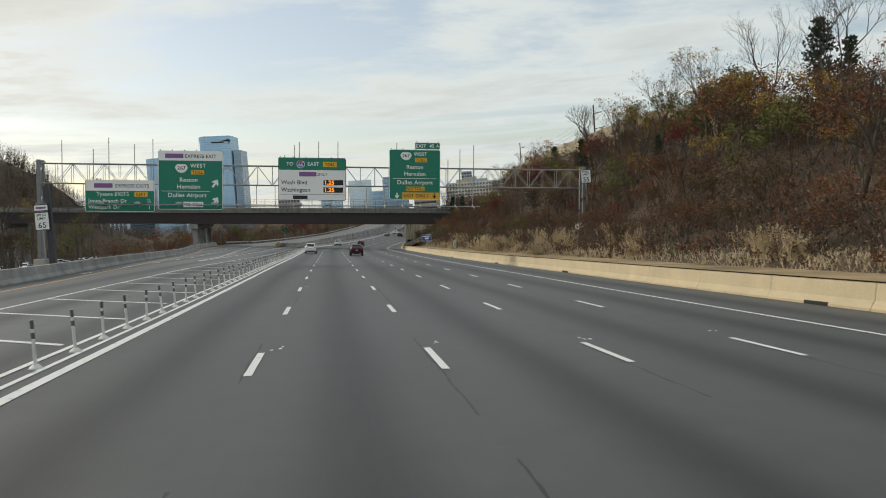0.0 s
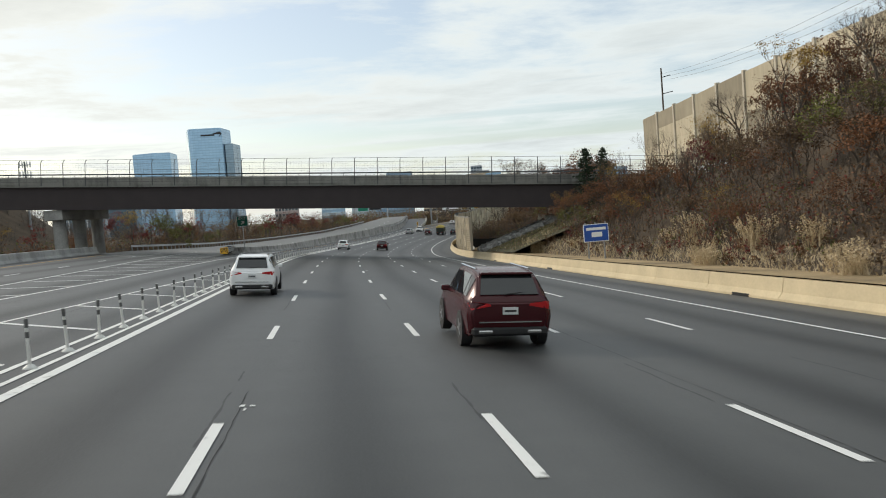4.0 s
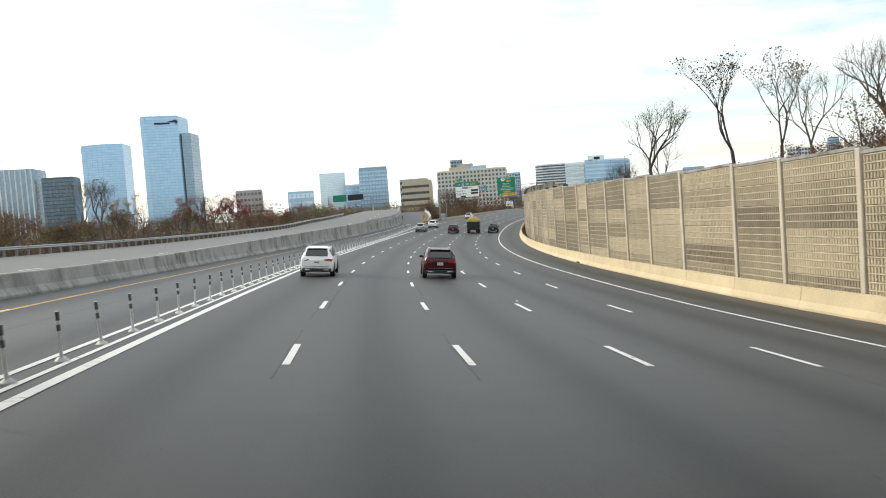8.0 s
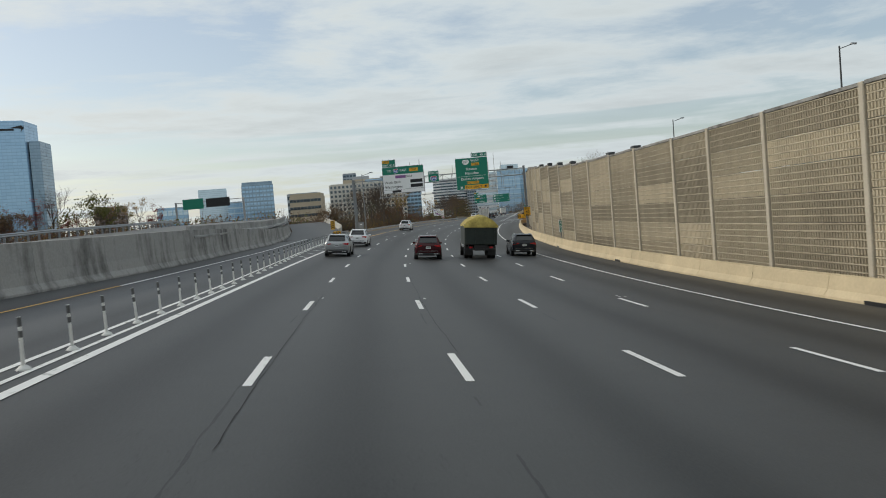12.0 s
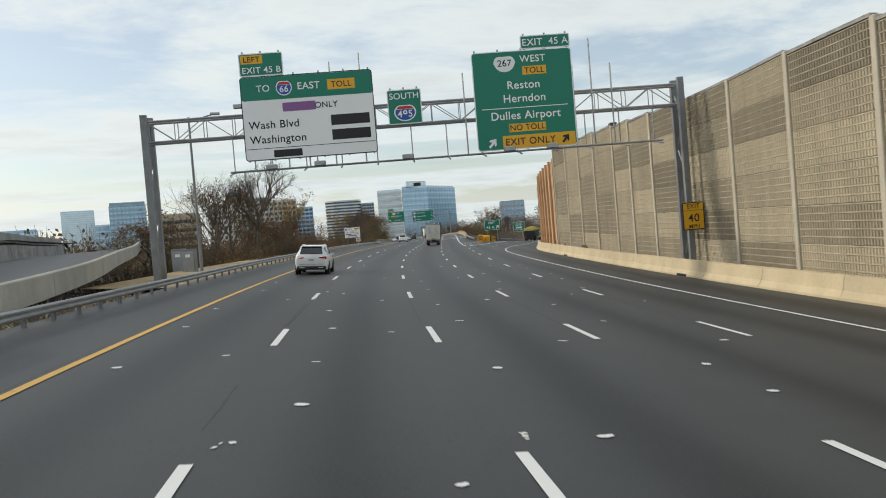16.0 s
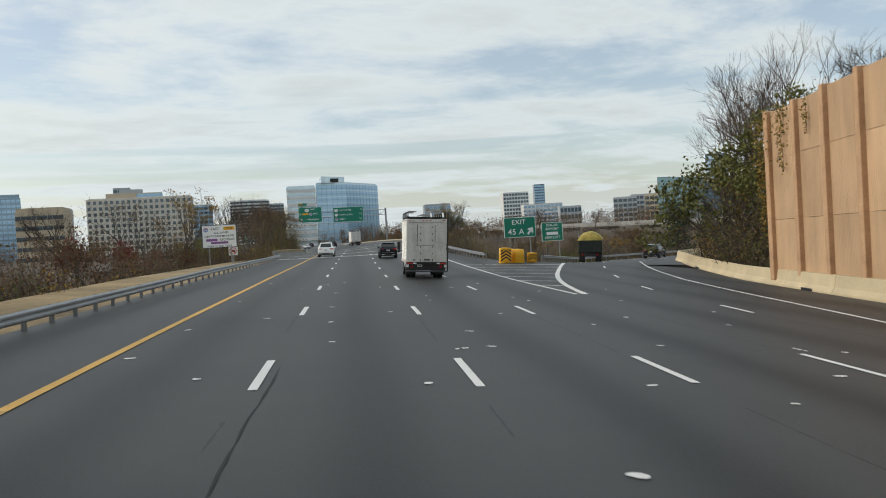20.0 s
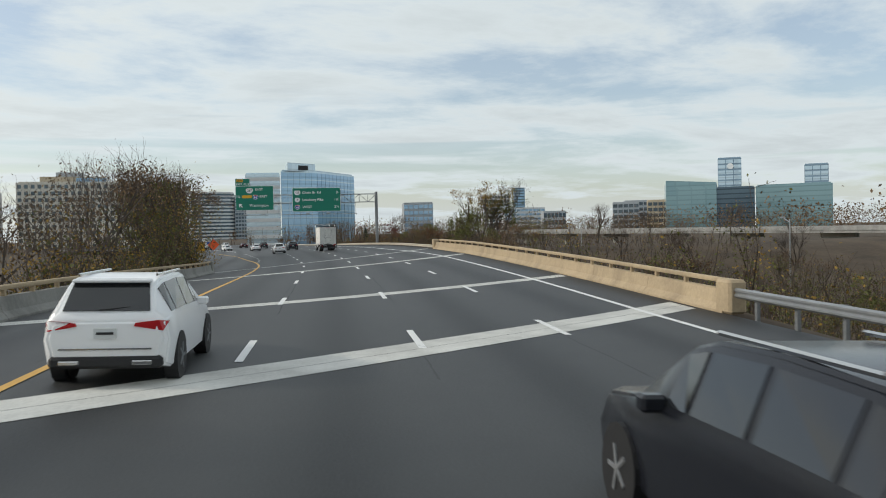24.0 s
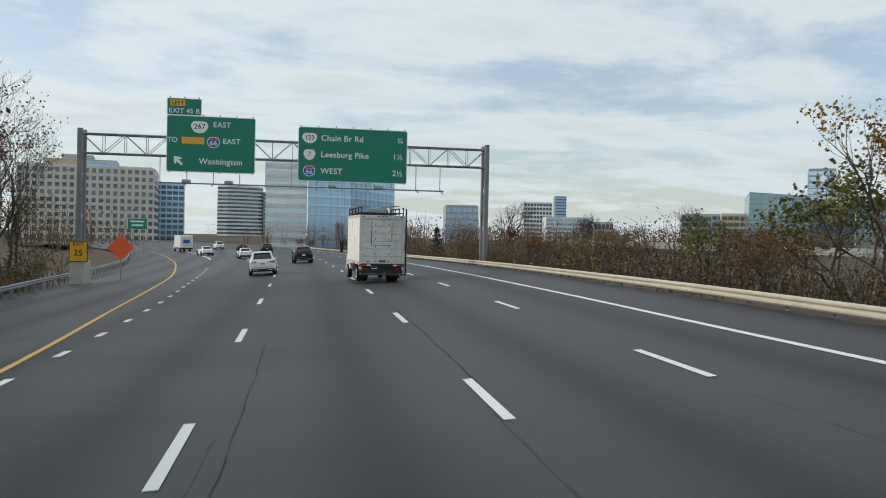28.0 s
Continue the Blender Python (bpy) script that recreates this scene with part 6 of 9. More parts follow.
GB, GT, WID = 0.02, 2.98, 13.5     # underside and top of the outer girder (world height), width of the deck
X0, X1 = -150.0, 34.0


def bpart(name, bm, mat, level=False):
    ob = part(name, bm, M[mat], bridge)
    ob.matrix_world = flat0 if level else bm0
    return ob


for k in range(6):
    y = 0.15 + k * (WID - 0.3) / 5
    bm = bmesh.new()
    add_box(bm, X0, X1, y - 0.03, y + 0.03, GB, GT)
    add_box(bm, X0, X1, y - 0.24, y + 0.24, GB - 0.06, GB)
    add_box(bm, X0, X1, y - 0.2, y + 0.2, GT - 0.25, GT - 0.2)
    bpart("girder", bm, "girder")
bm = bmesh.new()
for k in range(0, 30):
    x = X0 + 6 * k
    add_box(bm, x - 0.05, x + 0.05, 0.2, WID - 0.2, GB + 0.5, GB + 0.7)
    add_box(bm, x - 0.05, x + 0.05, 0.2, WID - 0.2, GT - 0.7, GT - 0.5)
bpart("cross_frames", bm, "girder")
bpart("deck", add_box(bmesh.new(), X0 - 3, X1 + 12, -0.35, WID + 0.35, GT - 0.2, GT + 0.12), "parapet")
bay = 2.8
n = int((X1 + 12 - X0) / bay)
for y, sgn in ((-0.35, 1), (WID + 0.1, -1)):
    for k in range(n):
        x = X0 + k * bay
        bpart("parapet_panel", add_box(bmesh.new(), x + 0.01, x + bay - 0.01, y, y + 0.25, GT - 0.1, GT + 1.0, 0.02), "parapet")
bm = bmesh.new()
for z in (GT + 1.3, GT + 1.38):
    add_rod(bm, (X0, -0.2, z), (X1 + 12, -0.2, z), 0.04, 6)
bpart("hand_rail", bm, "dark_steel")
for k in range(n + 1):
    x = X0 + k * bay
    bm = bmesh.new()
    add_rod(bm, (x, -0.4, GT - 0.05), (x, -0.4, GT + 2.7), 0.045, 6)
    add_rod(bm, (x, -0.4, GT + 2.7), (x, -0.2, GT + 3.05), 0.045, 6)
    add_rod(bm, (x, -0.2, GT + 3.05), (x, 0.15, GT + 3.2), 0.045, 6)
    add_rod(bm, (x + bay / 2, -0.22, GT + 1.0), (x + bay / 2, -0.22, GT + 1.4), 0.035, 5)
    bpart("fence_post", bm, "dark_steel")
bm = bmesh.new()
for z, r in ((1.05, 0.02), (1.9, 0.02), (2.7, 0.02), (0.45, 0.018), (0.75, 0.018)):
    add_rod(bm, (X0, -0.4, GT + z), (X1 + 12, -0.4, GT + z), r, 4)
add_rod(bm, (X0, 0.15, GT + 3.2), (X1 + 12, 0.15, GT + 3.2), 0.025, 4)
bpart("fence_rails", bm, "dark_steel")
bm = bmesh.new()
for k in range(int((X1 + 12 - X0) / 0.34)):    # fence wires, too fine to count
    x = X0 + 0.34 * k
    add_rod(bm, (x, -0.4, GT + 1.0), (x, -0.4, GT + 2.7), 0.005, 3)
for k in range(6):
    add_rod(bm, (X0, -0.4, GT + 1.1 + 0.28 * k), (X1 + 12, -0.4, GT + 1.1 + 0.28 * k), 0.005, 3)
tagged(bpart("fence_wire", bm, "dark_steel"), kind="stuff")
for px in (-42.5, -42.5 - 50):
    top = GB - 0.0715 * px
    for y in (1.6, WID / 2, WID - 1.6):
        bpart("pier_column", rod((px, y, -12), (px, y, top - 1.2), 0.8, 14), "grey_conc", True)
    bpart("pier_cap", add_box(bmesh.new(), px - 1.2, px + 1.2, 0.2, WID - 0.2, top - 1.4, top - 0.1, 0.06), "grey_conc", True)
bpart("abutment", add_box(bmesh.new(), 33.0, 45.0, 0.3, WID + 0.4, -9, GB + 1.0, 0.05), "pale_conc", True)
bpart("abutment_seat", add_box(bmesh.new(), 31.5, 34.0, 0.2, WID, -9, -1.9, 0.05), "pale_conc", True)


def bank_h(s, d):
    """The bank below the bridge's end: it climbs away from the barrier."""
    e = d - 17.0
    return 1.0 + 0.15 * min(e, 1.0) + 0.43 * max(0.0, min(e - 0.6, 11.5)) + 0.05 * math.sin(s * 1.3 + d * 0.9)


bank = tagged(new("bank"), "bank of dry grass and broken stone below the bridge's end", "bank", kind="structure")


def bank_sheet(name, s0, s1, d0, d1, lift, mat, drop=False):
    bm = bmesh.new()
    ns_, nd_ = max(2, int((s1 - s0) / 1.2)), max(2, int((d1 - d0) / 1.2))
    rows = [[bm.verts.new(rp(s0 + (s1 - s0) * i / ns_, d0 + (d1 - d0) * j / nd_, bank_h(s0 + (s1 - s0) * i / ns_, d0 + (d1 - d0) * j / nd_) + lift)) for j in range(nd_ + 1)] for i in range(ns_ + 1)]
    if drop:
        rows.append([bm.verts.new(v.co + Vector((0, 1.5, -0.9 * (v.co.z - rp(s1, d0, 0.2).z) - 0.6))) for v in rows[-1]])
    for a, b in zip(rows, rows[1:]):
        for j in range(nd_):
            bm.faces.new((a[j], a[j + 1], b[j + 1], b[j]))
    bmesh.ops.recalc_face_normals(bm, faces=bm.faces)
    return part(name, bm, M[mat], bank, smooth=True)


bank_sheet("green_slope", 186, 204.5, 17.2, 33, 0.0, "verge")
bank_sheet("stone_bed", 204.4, 212.1, 17.2, 31, -0.05, "earth")
bank_sheet("grass_crest", 212.0, 217.2, 17.2, 31, 0.02, "grass", True)
for nm, s0, s1, d0, d1, z0, z1 in (("seat_block", 208.6, 213.6, 25.9, 31.5, 4.2, 6.15), ("bearing_block", 208.9, 213.3, 27.2, 31.6, 6.15, 7.0)):
    part(nm, add_box(bmesh.new(), d0 - d1, 0, 0, s1 - s0, z0 - z1, 0, 0.05, rm(s0, d1, z1)), M["pale_conc"], bank)
rng = random.Random(8)
sv, sf = [], []
for k in range(1900):
    d_ = 17.4 + 11.0 * rng.random()
    s_ = rng.uniform(204.6, 212.3) - 1.4 * rng.random() ** 3
    p0 = rp(s_, d_, bank_h(s_, d_) - 0.03)
    r = rng.uniform(0.12, 0.36)
    turn = Euler((rng.random() * 3, rng.random() * 3, rng.random() * 3)).to_matrix()
    n0 = len(sv)
    for c in ((-1, -1, -1), (1, -1, -1), (1, 1, -1), (-1, 1, -1), (-1, -1, 1), (1, -1, 1), (1, 1, 1), (-1, 1, 1)):
        q = turn @ Vector((c[0] * r, c[1] * r * 0.8, c[2] * r * 0.65)) + Vector((rng.uniform(-1, 1), rng.uniform(-1, 1), rng.uniform(-1, 1))) * r * 0.3
        sv.append(tuple(p0 + q + Vector((0, 0, r * 0.35))))
    sf += [tuple(n0 + i for i in f) for f in ((0, 3, 2, 1), (4, 5, 6, 7), (0, 1, 5, 4), (1, 2, 6, 5), (2, 3, 7, 6), (3, 0, 4, 7))]
stones = bpy.data.meshes.new("riprap")
stones.from_pydata(sv, [], sf)
stones.materials.append(M["stone"])
tagged(part("riprap", stones, None, bank), "broken grey stones spread below the bridge", kind="stuff")
# near-black wall that holds the ground behind the bridge
black = tagged(new("retaining_wall_black"), "low black retaining wall climbing behind the bank", "wall", kind="structure")
tops = [(18.4, 2.65), (20.5, 2.7), (22.7, 2.9), (24.7, 3.7), (26.7, 4.5), (29.3, 5.35), (32.0, 6.2), (36.0, 7.2), (41.0, 8.2)]
for (d0, h0), (d1, h1) in zip(tops, tops[1:]):
    bm = bmesh.new()
    v = [bm.verts.new(rp(q, d, h)) for q in (228.4, 228.75) for d, h in ((d0 + 0.02, -1.5), (d1 - 0.02, -1.5), (d1 - 0.02, h1), (d0 + 0.02, h0))]
    for f in ((0, 1, 2, 3), (7, 6, 5, 4), (0, 4, 5, 1), (1, 5, 6, 2), (2, 6, 7, 3), (3, 7, 4, 0)):
        bm.faces.new([v[i] for i in f])
    bmesh.ops.recalc_face_normals(bm, faces=bm.faces)
    part("wall_sheet", bm, M["black_wall"], black)
bm = bmesh.new()
for p_, q_, r in (((0, 0, 0), (0.1, 0.25, 0.22), 0.16), ((0.1, 0.25, 0.22), (0.05, 0.5, 0.4), 0.12)):
    add_rod(bm, p_, q_, r, 7, r * 0.55)
sk = part("litter_bag", bm, M["sign_white"])
sk.matrix_world = rm(216.9, 17.3, 1.1)
tagged(sk, "crumpled white litter bag on the bank", "litter")
# ---------------- plants ----------------
def tube(V, F, a, b, r0, r1, sides):
    ax = (b - a).normalized()
    u = ax.orthogonal().normalized()
    v = ax.cross(u)
    n = len(V)
    for p, r in ((a, r0), (b, r1)):
        for i in range(sides):
            t = 2 * math.pi * i / sides
            V.append(p + r * (math.cos(t) * u + math.sin(t) * v))
    for i in range(sides):
        j = (i + 1) % sides
        F.append((n + i, n + j, n + sides + j, n + sides + i))


def leaf(V, F, p, size, rng, droop=0.0):
    a = Vector((rng.gauss(0, 1), rng.gauss(0, 1), rng.gauss(0, 1) - droop)).normalized()
    b = a.orthogonal().normalized()
    b = (b * math.cos(rng.random() * 6.3) + a.cross(b) * math.sin(rng.random() * 6.3)).normalized()
    n = len(V)
    V += [p - a * size * 0.5, p + b * size * 0.32, p + a * size * 0.5, p - b * size * 0.32]
    F.append((n, n + 1, n + 2, n + 3))


def made(name, V, F, mat):
    me = bpy.data.meshes.new(name)
    me.from_pydata([tuple(v) for v in V], [], F)
    me.materials.append(M[mat])
    return me


def grow(seed, height, spread, depth, forks, leaves, leaf_size, trunk_r, upward=0.45, stems=1, twig_cut=2, bald=1.0):
    """Limbs that fork towards the tips, and leaves about the last twigs. Returns meshes' data: wood, twigs, leaves."""
    rng = random.Random(seed)
    wood, twigs, lv = ([], []), ([], []), ([], [])

    def limb(p, way, length, r, level):
        k = 3 if level < 2 else (2 if level < depth - 1 else 1)
        q = p
        w = way.copy()
        for i in range(k):
            w = (w + Vector((rng.gauss(0, 0.13), rng.gauss(0, 0.13), rng.gauss(0, 0.06) + upward * 0.12))).normalized()
            nq = q + w * length / k
            dst = wood if level < twig_cut else twigs
            tube(dst[0], dst[1], q, nq, r * (1 - 0.3 * i / k), r * (1 - 0.3 * (i + 1) / k), 6 if level == 0 else (4 if level == 1 else 3))
            q = nq
            if level < depth and i < k - 1 and level > 0 and rng.random() < 0.7:
                side_limb(q, w, length, r, level)
        if level >= depth:
            for _ in range(leaves if q.z < height * bald else 0):
                lv_p = q + Vector((rng.gauss(0, 1), rng.gauss(0, 1), rng.gauss(0, 0.8))) * length * 0.45
                leaf(lv[0], lv[1], lv_p, leaf_size * rng.uniform(0.6, 1.3), rng)
            return
        for _ in range(forks + (1 if level >= 3 and depth > 5 else 0)):
            side_limb(q, w, length, r, level)

    def side_limb(q, w, length, r, level):
        o = w.orthogonal().normalized()
        o = o * math.cos(a := rng.random() * 6.3) + w.cross(o) * math.sin(a)
        nw = (w * rng.uniform(0.55, 1.0) + o * spread * rng.uniform(0.5, 1.1) + Vector((0, 0, upward * 0.5))).normalized()
        limb(q, nw, length * rng.uniform(0.55, 0.8), r * (0.58 if level < 2 else 0.5), level + 1)

    for k in range(stems):
        way = Vector((rng.gauss(0, 0.3 if stems > 1 else 0.05), rng.gauss(0, 0.3 if stems > 1 else 0.05), 1)).normalized()
        limb(Vector((rng.gauss(0, 0.25) if stems > 1 else 0, rng.gauss(0, 0.25) if stems > 1 else 0, -0.3)), way, height * rng.uniform(0.3, 0.4), trunk_r, 0)
    top = max((v.z for v in (twigs[0] or wood[0])), default=1)
    f = height / top
    for data in (wood, twigs, lv):
        for v in data[0]:
            v *= f
    return wood, twigs, lv


def plant(name, label, category, data, leaf_mat, group):
    g = thing(name, Matrix.Translation((0, 0, -60)), label, category, group)
    wood, twigs, lv = data
    part("trunk", made("trunk", *wood, "bark"), None, g)
    if twigs[0]:
        tagged(part("branchwork", made("branchwork", *twigs, "twig"), None, g), kind="stuff")
    if lv[0]:
        tagged(part("crown", made("crown", *lv, leaf_mat), None, g), kind="stuff")
    return g


def pine(seed, height):
    rng = random.Random(seed)
    wood, lv = ([], []), ([], [])
    tube(wood[0], wood[1], Vector((0, 0, -0.3)), Vector((0, 0, height)), 0.18, 0.03, 6)
    z = height * 0.12
    while z < height * 0.97:
        reach = (height - z) * 0.34 + 0.3
        for k in range(7):
            a = rng.random() * 6.3
            tip = Vector((math.cos(a), math.sin(a), 0.12)) * reach * rng.uniform(0.55, 1.1) + Vector((0, 0, z))
            tube(wood[0], wood[1], Vector((0, 0, z)), tip, 0.04, 0.012, 3)
            for j in range(15):
                t = rng.uniform(0.2, 1.05)
                leaf(lv[0], lv[1], Vector((0, 0, z)).lerp(tip, t) + Vector((rng.gauss(0, 0.14), rng.gauss(0, 0.14), rng.gauss(0, 0.1))), rng.uniform(0.16, 0.36), rng)
        z += height * 0.042
    g = thing("pine_tree", Matrix.Translation((0, 0, -60)), "dark green pine with layered boughs", "pine tree", "pines on the slopes")
    part("trunk", made("trunk", *wood, "bark"), None, g)
    tagged(part("crown", made("crown", *lv, "pine"), None, g), kind="stuff")
    return g


def grass_clump(seed, height, plumes):
    rng = random.Random(seed)
    V, F, PV, PF = [], [], [], []
    for k in range(240):
        a, lean = rng.random() * 6.3, rng.uniform(0.1, 0.75)
        p = Vector((rng.gauss(0, 0.3), rng.gauss(0, 0.3), 0))
        out = Vector((math.cos(a), math.sin(a), 0))
        h = height * rng.uniform(0.5, 1.0)
        pts = [p + out * lean * h * t * t + Vector((0, 0, h * (t - 0.35 * lean * t * t))) for t in (0, 0.4, 0.75, 1.0)]
        side = out.cross(Vector((0, 0, 1))) * 0.022
        n = len(V)
        for i, q in enumerate(pts):
            w = side * (1 - 0.3 * i)
            V += [q - w, q + w]
        F += [(n + 2 * i, n + 2 * i + 1, n + 2 * i + 3, n + 2 * i + 2) for i in range(3)]
        if k < plumes:
            for j in range(15):
                t = j / 15
                leaf(PV, PF, pts[3] + out * 0.1 * t + Vector((rng.gauss(0, 0.05), rng.gauss(0, 0.05), 0.45 * t)), 0.11, rng)
    g = thing("grass_clump", Matrix.Translation((0, 0, -60)), "clump of tall dry ornamental grass with pale plumes", "grass", "grass clumps behind the barrier")
    part("blades", made("blades", V, F, "straw"), None, g)
    if PV:
        part("plumes", made("plumes", PV, PF, "straw"), None, g)
    return g


KINDS = {
    "rust": [plant("shrub_tree", "rust-brown leafy shrub on the slope", "shrub", grow(20 + i, 5.0, 0.75, 4, 2, 15, 0.145, 0.07, 0.3, 4), "rust", "shrubs on the slope") for i in range(2)],
    "brown": [plant("shrub_tree", "dull brown shrub with thin leaves", "shrub", grow(30 + i, 5.0, 0.8, 4, 2, 12, 0.14, 0.06, 0.3, 5), "brown", "shrubs on the slope") for i in range(2)],
    "red": [plant("maple_tree", "small dark red maple", "tree", grow(40 + i, 6.5, 0.6, 5, 2, 13, 0.14, 0.09, 0.4, 1), "dark_red", "trees on the slope") for i in range(2)],
    "gold": [plant("young_tree", "slender tree with sparse golden leaves", "tree", grow(50 + i, 8.0, 0.5, 5, 2, 7, 0.115, 0.1, 0.5, 2), "gold", "trees on the slope") for i in range(2)],
    "olive": [plant("vine_shrub", "olive green shrub with yellowing leaves", "shrub", grow(60 + i, 5.0, 0.8, 4, 2, 19, 0.14, 0.07, 0.25, 3), "olive", "shrubs on the slope") for i in range(2)],
    "bare": [plant("bare_tree", "bare grey tree with fine twigs", "tree", grow(70 + i, 10.0, 0.62, 6, 2, 0, 0.1, 0.17, 0.45, 1, 3), "brown", "bare trees") for i in range(3)],
    "thin": [plant("autumn_tree", "tall tree with some brown leaves still on it" if i else "tall tree with some golden leaves still on it", "tree", grow(80 + i, 10.0, 0.55, 6, 2, 1, 0.14, 0.15, 0.45, 1, 3), "brown" if i else "gold", "thinning trees") for i in range(3)],
    "wood": [plant("vine_tree", "tall brown tree hung with olive vines", "tree", grow(85 + i, 10.0, 0.6, 5, 2, 8, 0.145, 0.14, 0.45, 2, 3, 0.8), "olive" if i else "brown", "vine-hung trees") for i in range(2)],
    "pine": [pine(90, 9.0), pine(91, 8.0)],
    "grass": [grass_clump(100 + i, 1.7, 30 + 20 * i) for i in range(2)],
}
used = set()


def plant_at(kind, s, d, scale, rng, sink=0.0, h=None):
    src = KINDS[kind][rng.randrange(len(KINDS[kind]))]
    hh = ground_height(s, d) if h is None else h
    m = Matrix.Translation(rp(s, d, hh - 0.12 - sink)) @ pose(0, 0, 0, rng.uniform(-4, 4), rng.uniform(-4, 4), rng.uniform(0, 360))
    sc = scale * rng.uniform(0.92, 1.08)
    if src.name not in used:
        used.add(src.name)
        src.matrix_world = m @ Matrix.Diagonal((sc, sc, sc, 1))
        return src
    c = copy_thing(src, m)
    c.matrix_world = m @ Matrix.Diagonal((sc, sc, sc, 1))
    return c


def thicket(name, label, beds, mats, seed, leaf_size=0.2):
    """Undergrowth too dense to count: leaning stems with side twigs and small leaves. beds: s from, to, d from, to, stems, lowest and highest stem, leaves a stem."""
    rg = random.Random(seed)
    me = bpy.data.meshes.new(name)
    V, F, mi = [], [], []
    me.materials.append(M["twig"])
    for m in mats:
        me.materials.append(M[m])
    for s0, s1, d0, d1, count, lo, hi, per in beds:
        for k in range(count):
            s, d = rg.uniform(s0, s1), rg.uniform(d0, d1)
            if s > 645 and left_ramp_rail(s) - 1.3 < d < 0:
                continue
            off = d
            p = rp(s, off, ground_height(s, off) - 0.1)
            patch = math.sin(s * 0.31 + seed) + math.sin(d * 0.43 + s * 0.12) + rg.gauss(0, 0.55)
            which = 1 + int(min(len(mats) - 1, max(0, (patch + 1.6) / 3.2 * len(mats))))
            if math.sin(s * 0.52 + d * 0.31) + math.sin(d * 0.71 - s * 0.17 + seed) < rg.uniform(-1.7, -0.2):
                continue
            h = rg.uniform(lo, hi) * (0.75 + 0.3 * math.sin(s * 0.23 + d * 0.6 + seed))
            lean = Vector((rg.gauss(0, 0.25), rg.gauss(0, 0.25), 1)).normalized()
            mid_ = p + lean * h * 0.5
            top = mid_ + (lean + Vector((rg.gauss(0, 0.25), rg.gauss(0, 0.25), 0))).normalized() * h * 0.5
            n = len(F)
            tube(V, F, p, mid_, 0.03, 0.02, 3)
            tube(V, F, mid_, top, 0.02, 0.008, 3)
            tips = [top]
            for j in range(3):
                a = p.lerp(mid_, rg.uniform(0.3, 1.0)) if j else mid_.lerp(top, rg.random())
                b = a + Vector((rg.gauss(0, 1), rg.gauss(0, 1), rg.uniform(0.2, 1.2))).normalized() * h * rg.uniform(0.15, 0.35)
                tube(V, F, a, b, 0.014, 0.005, 3)
                tips.append(b)
            mi += [0] * (len(F) - n)
            n = len(F)
            for j in range(per):
                q = tips[j % 4].lerp(mid_, rg.random() ** 2 * 0.8)
                leaf(V, F, q + Vector((rg.gauss(0, 1), rg.gauss(0, 1), rg.gauss(0, 0.8))) * h * 0.07, leaf_size * rg.uniform(0.5, 1.35), rg)
            mi += [which] * (len(F) - n)
    me.from_pydata([tuple(v) for v in V], [], F)
    me.polygons.foreach_set("material_index", mi)
    return tagged(new(name, me), label, "undergrowth", kind="stuff")


def bank_grass(label, beds, seed):
    rg = random.Random(seed)
    me = bpy.data.meshes.new("bank_grass")
    V, F, mi = [], [], []
    for m in ("straw", "olive", "brown"):
        me.materials.append(M[m])
    for s0, s1, d0, d1, count, lo, hi, tone in beds:
        for k in range(count):
            s, d = rg.uniform(s0, s1), rg.uniform(d0, d1)
            p = rp(s, d, bank_h(s, d) - 0.02)
            h = rg.uniform(lo, hi)
            out = Vector((rg.gauss(0, 0.5), rg.gauss(0, 0.5), 0))
            w = Vector((rg.gauss(0, 1), rg.gauss(0, 1), 0)).normalized() * rg.uniform(0.012, 0.03)
            n = len(V)
            V += [p - w, p + w, p + out * h + Vector((0, 0, h * 0.85))]
            F.append((n, n + 1, n + 2))
            mi.append(0 if tone == "straw" or rg.random() < 0.12 else rg.choice((1, 2)))
    me.from_pydata([tuple(v) for v in V], [], F)
    me.polygons.foreach_set("material_index", mi)
    return tagged(new("bank_grass", me), label, "grass", kind="stuff")


def verge_grass(label, beds, seed):
    rg = random.Random(seed)
    V, F = [], []
    for s0, s1, d0, d1, count, lo, hi in beds:
        for k in range(count):
            s, d = rg.uniform(s0, s1), rg.uniform(d0, d1)
            p = rp(s, d, ground_height(s, d) - 0.03)
            h = rg.uniform(lo, hi)
            out = Vector((rg.gauss(0, 0.5), rg.gauss(0, 0.5), 0))
            w = Vector((rg.gauss(0, 1), rg.gauss(0, 1), 0)).normalized() * rg.uniform(0.012, 0.03)
            n = len(V)
            V += [p - w, p + w, p + out * h * 0.4 + w * 0.7 + Vector((0, 0, h * 0.6)), p + out * h * 0.4 - w * 0.7 + Vector((0, 0, h * 0.6)), p + out * h + Vector((0, 0, h * 0.85))]
            F += [(n, n + 1, n + 2, n + 3), (n + 3, n + 2, n + 4)]
    return tagged(new("verge_grass", made("verge_grass", V, F, "straw")), label, "grass", kind="stuff")


rng = random.Random(21)
MIX = ["rust"] * 4 + ["brown"] * 6 + ["olive", "red", "gold"]
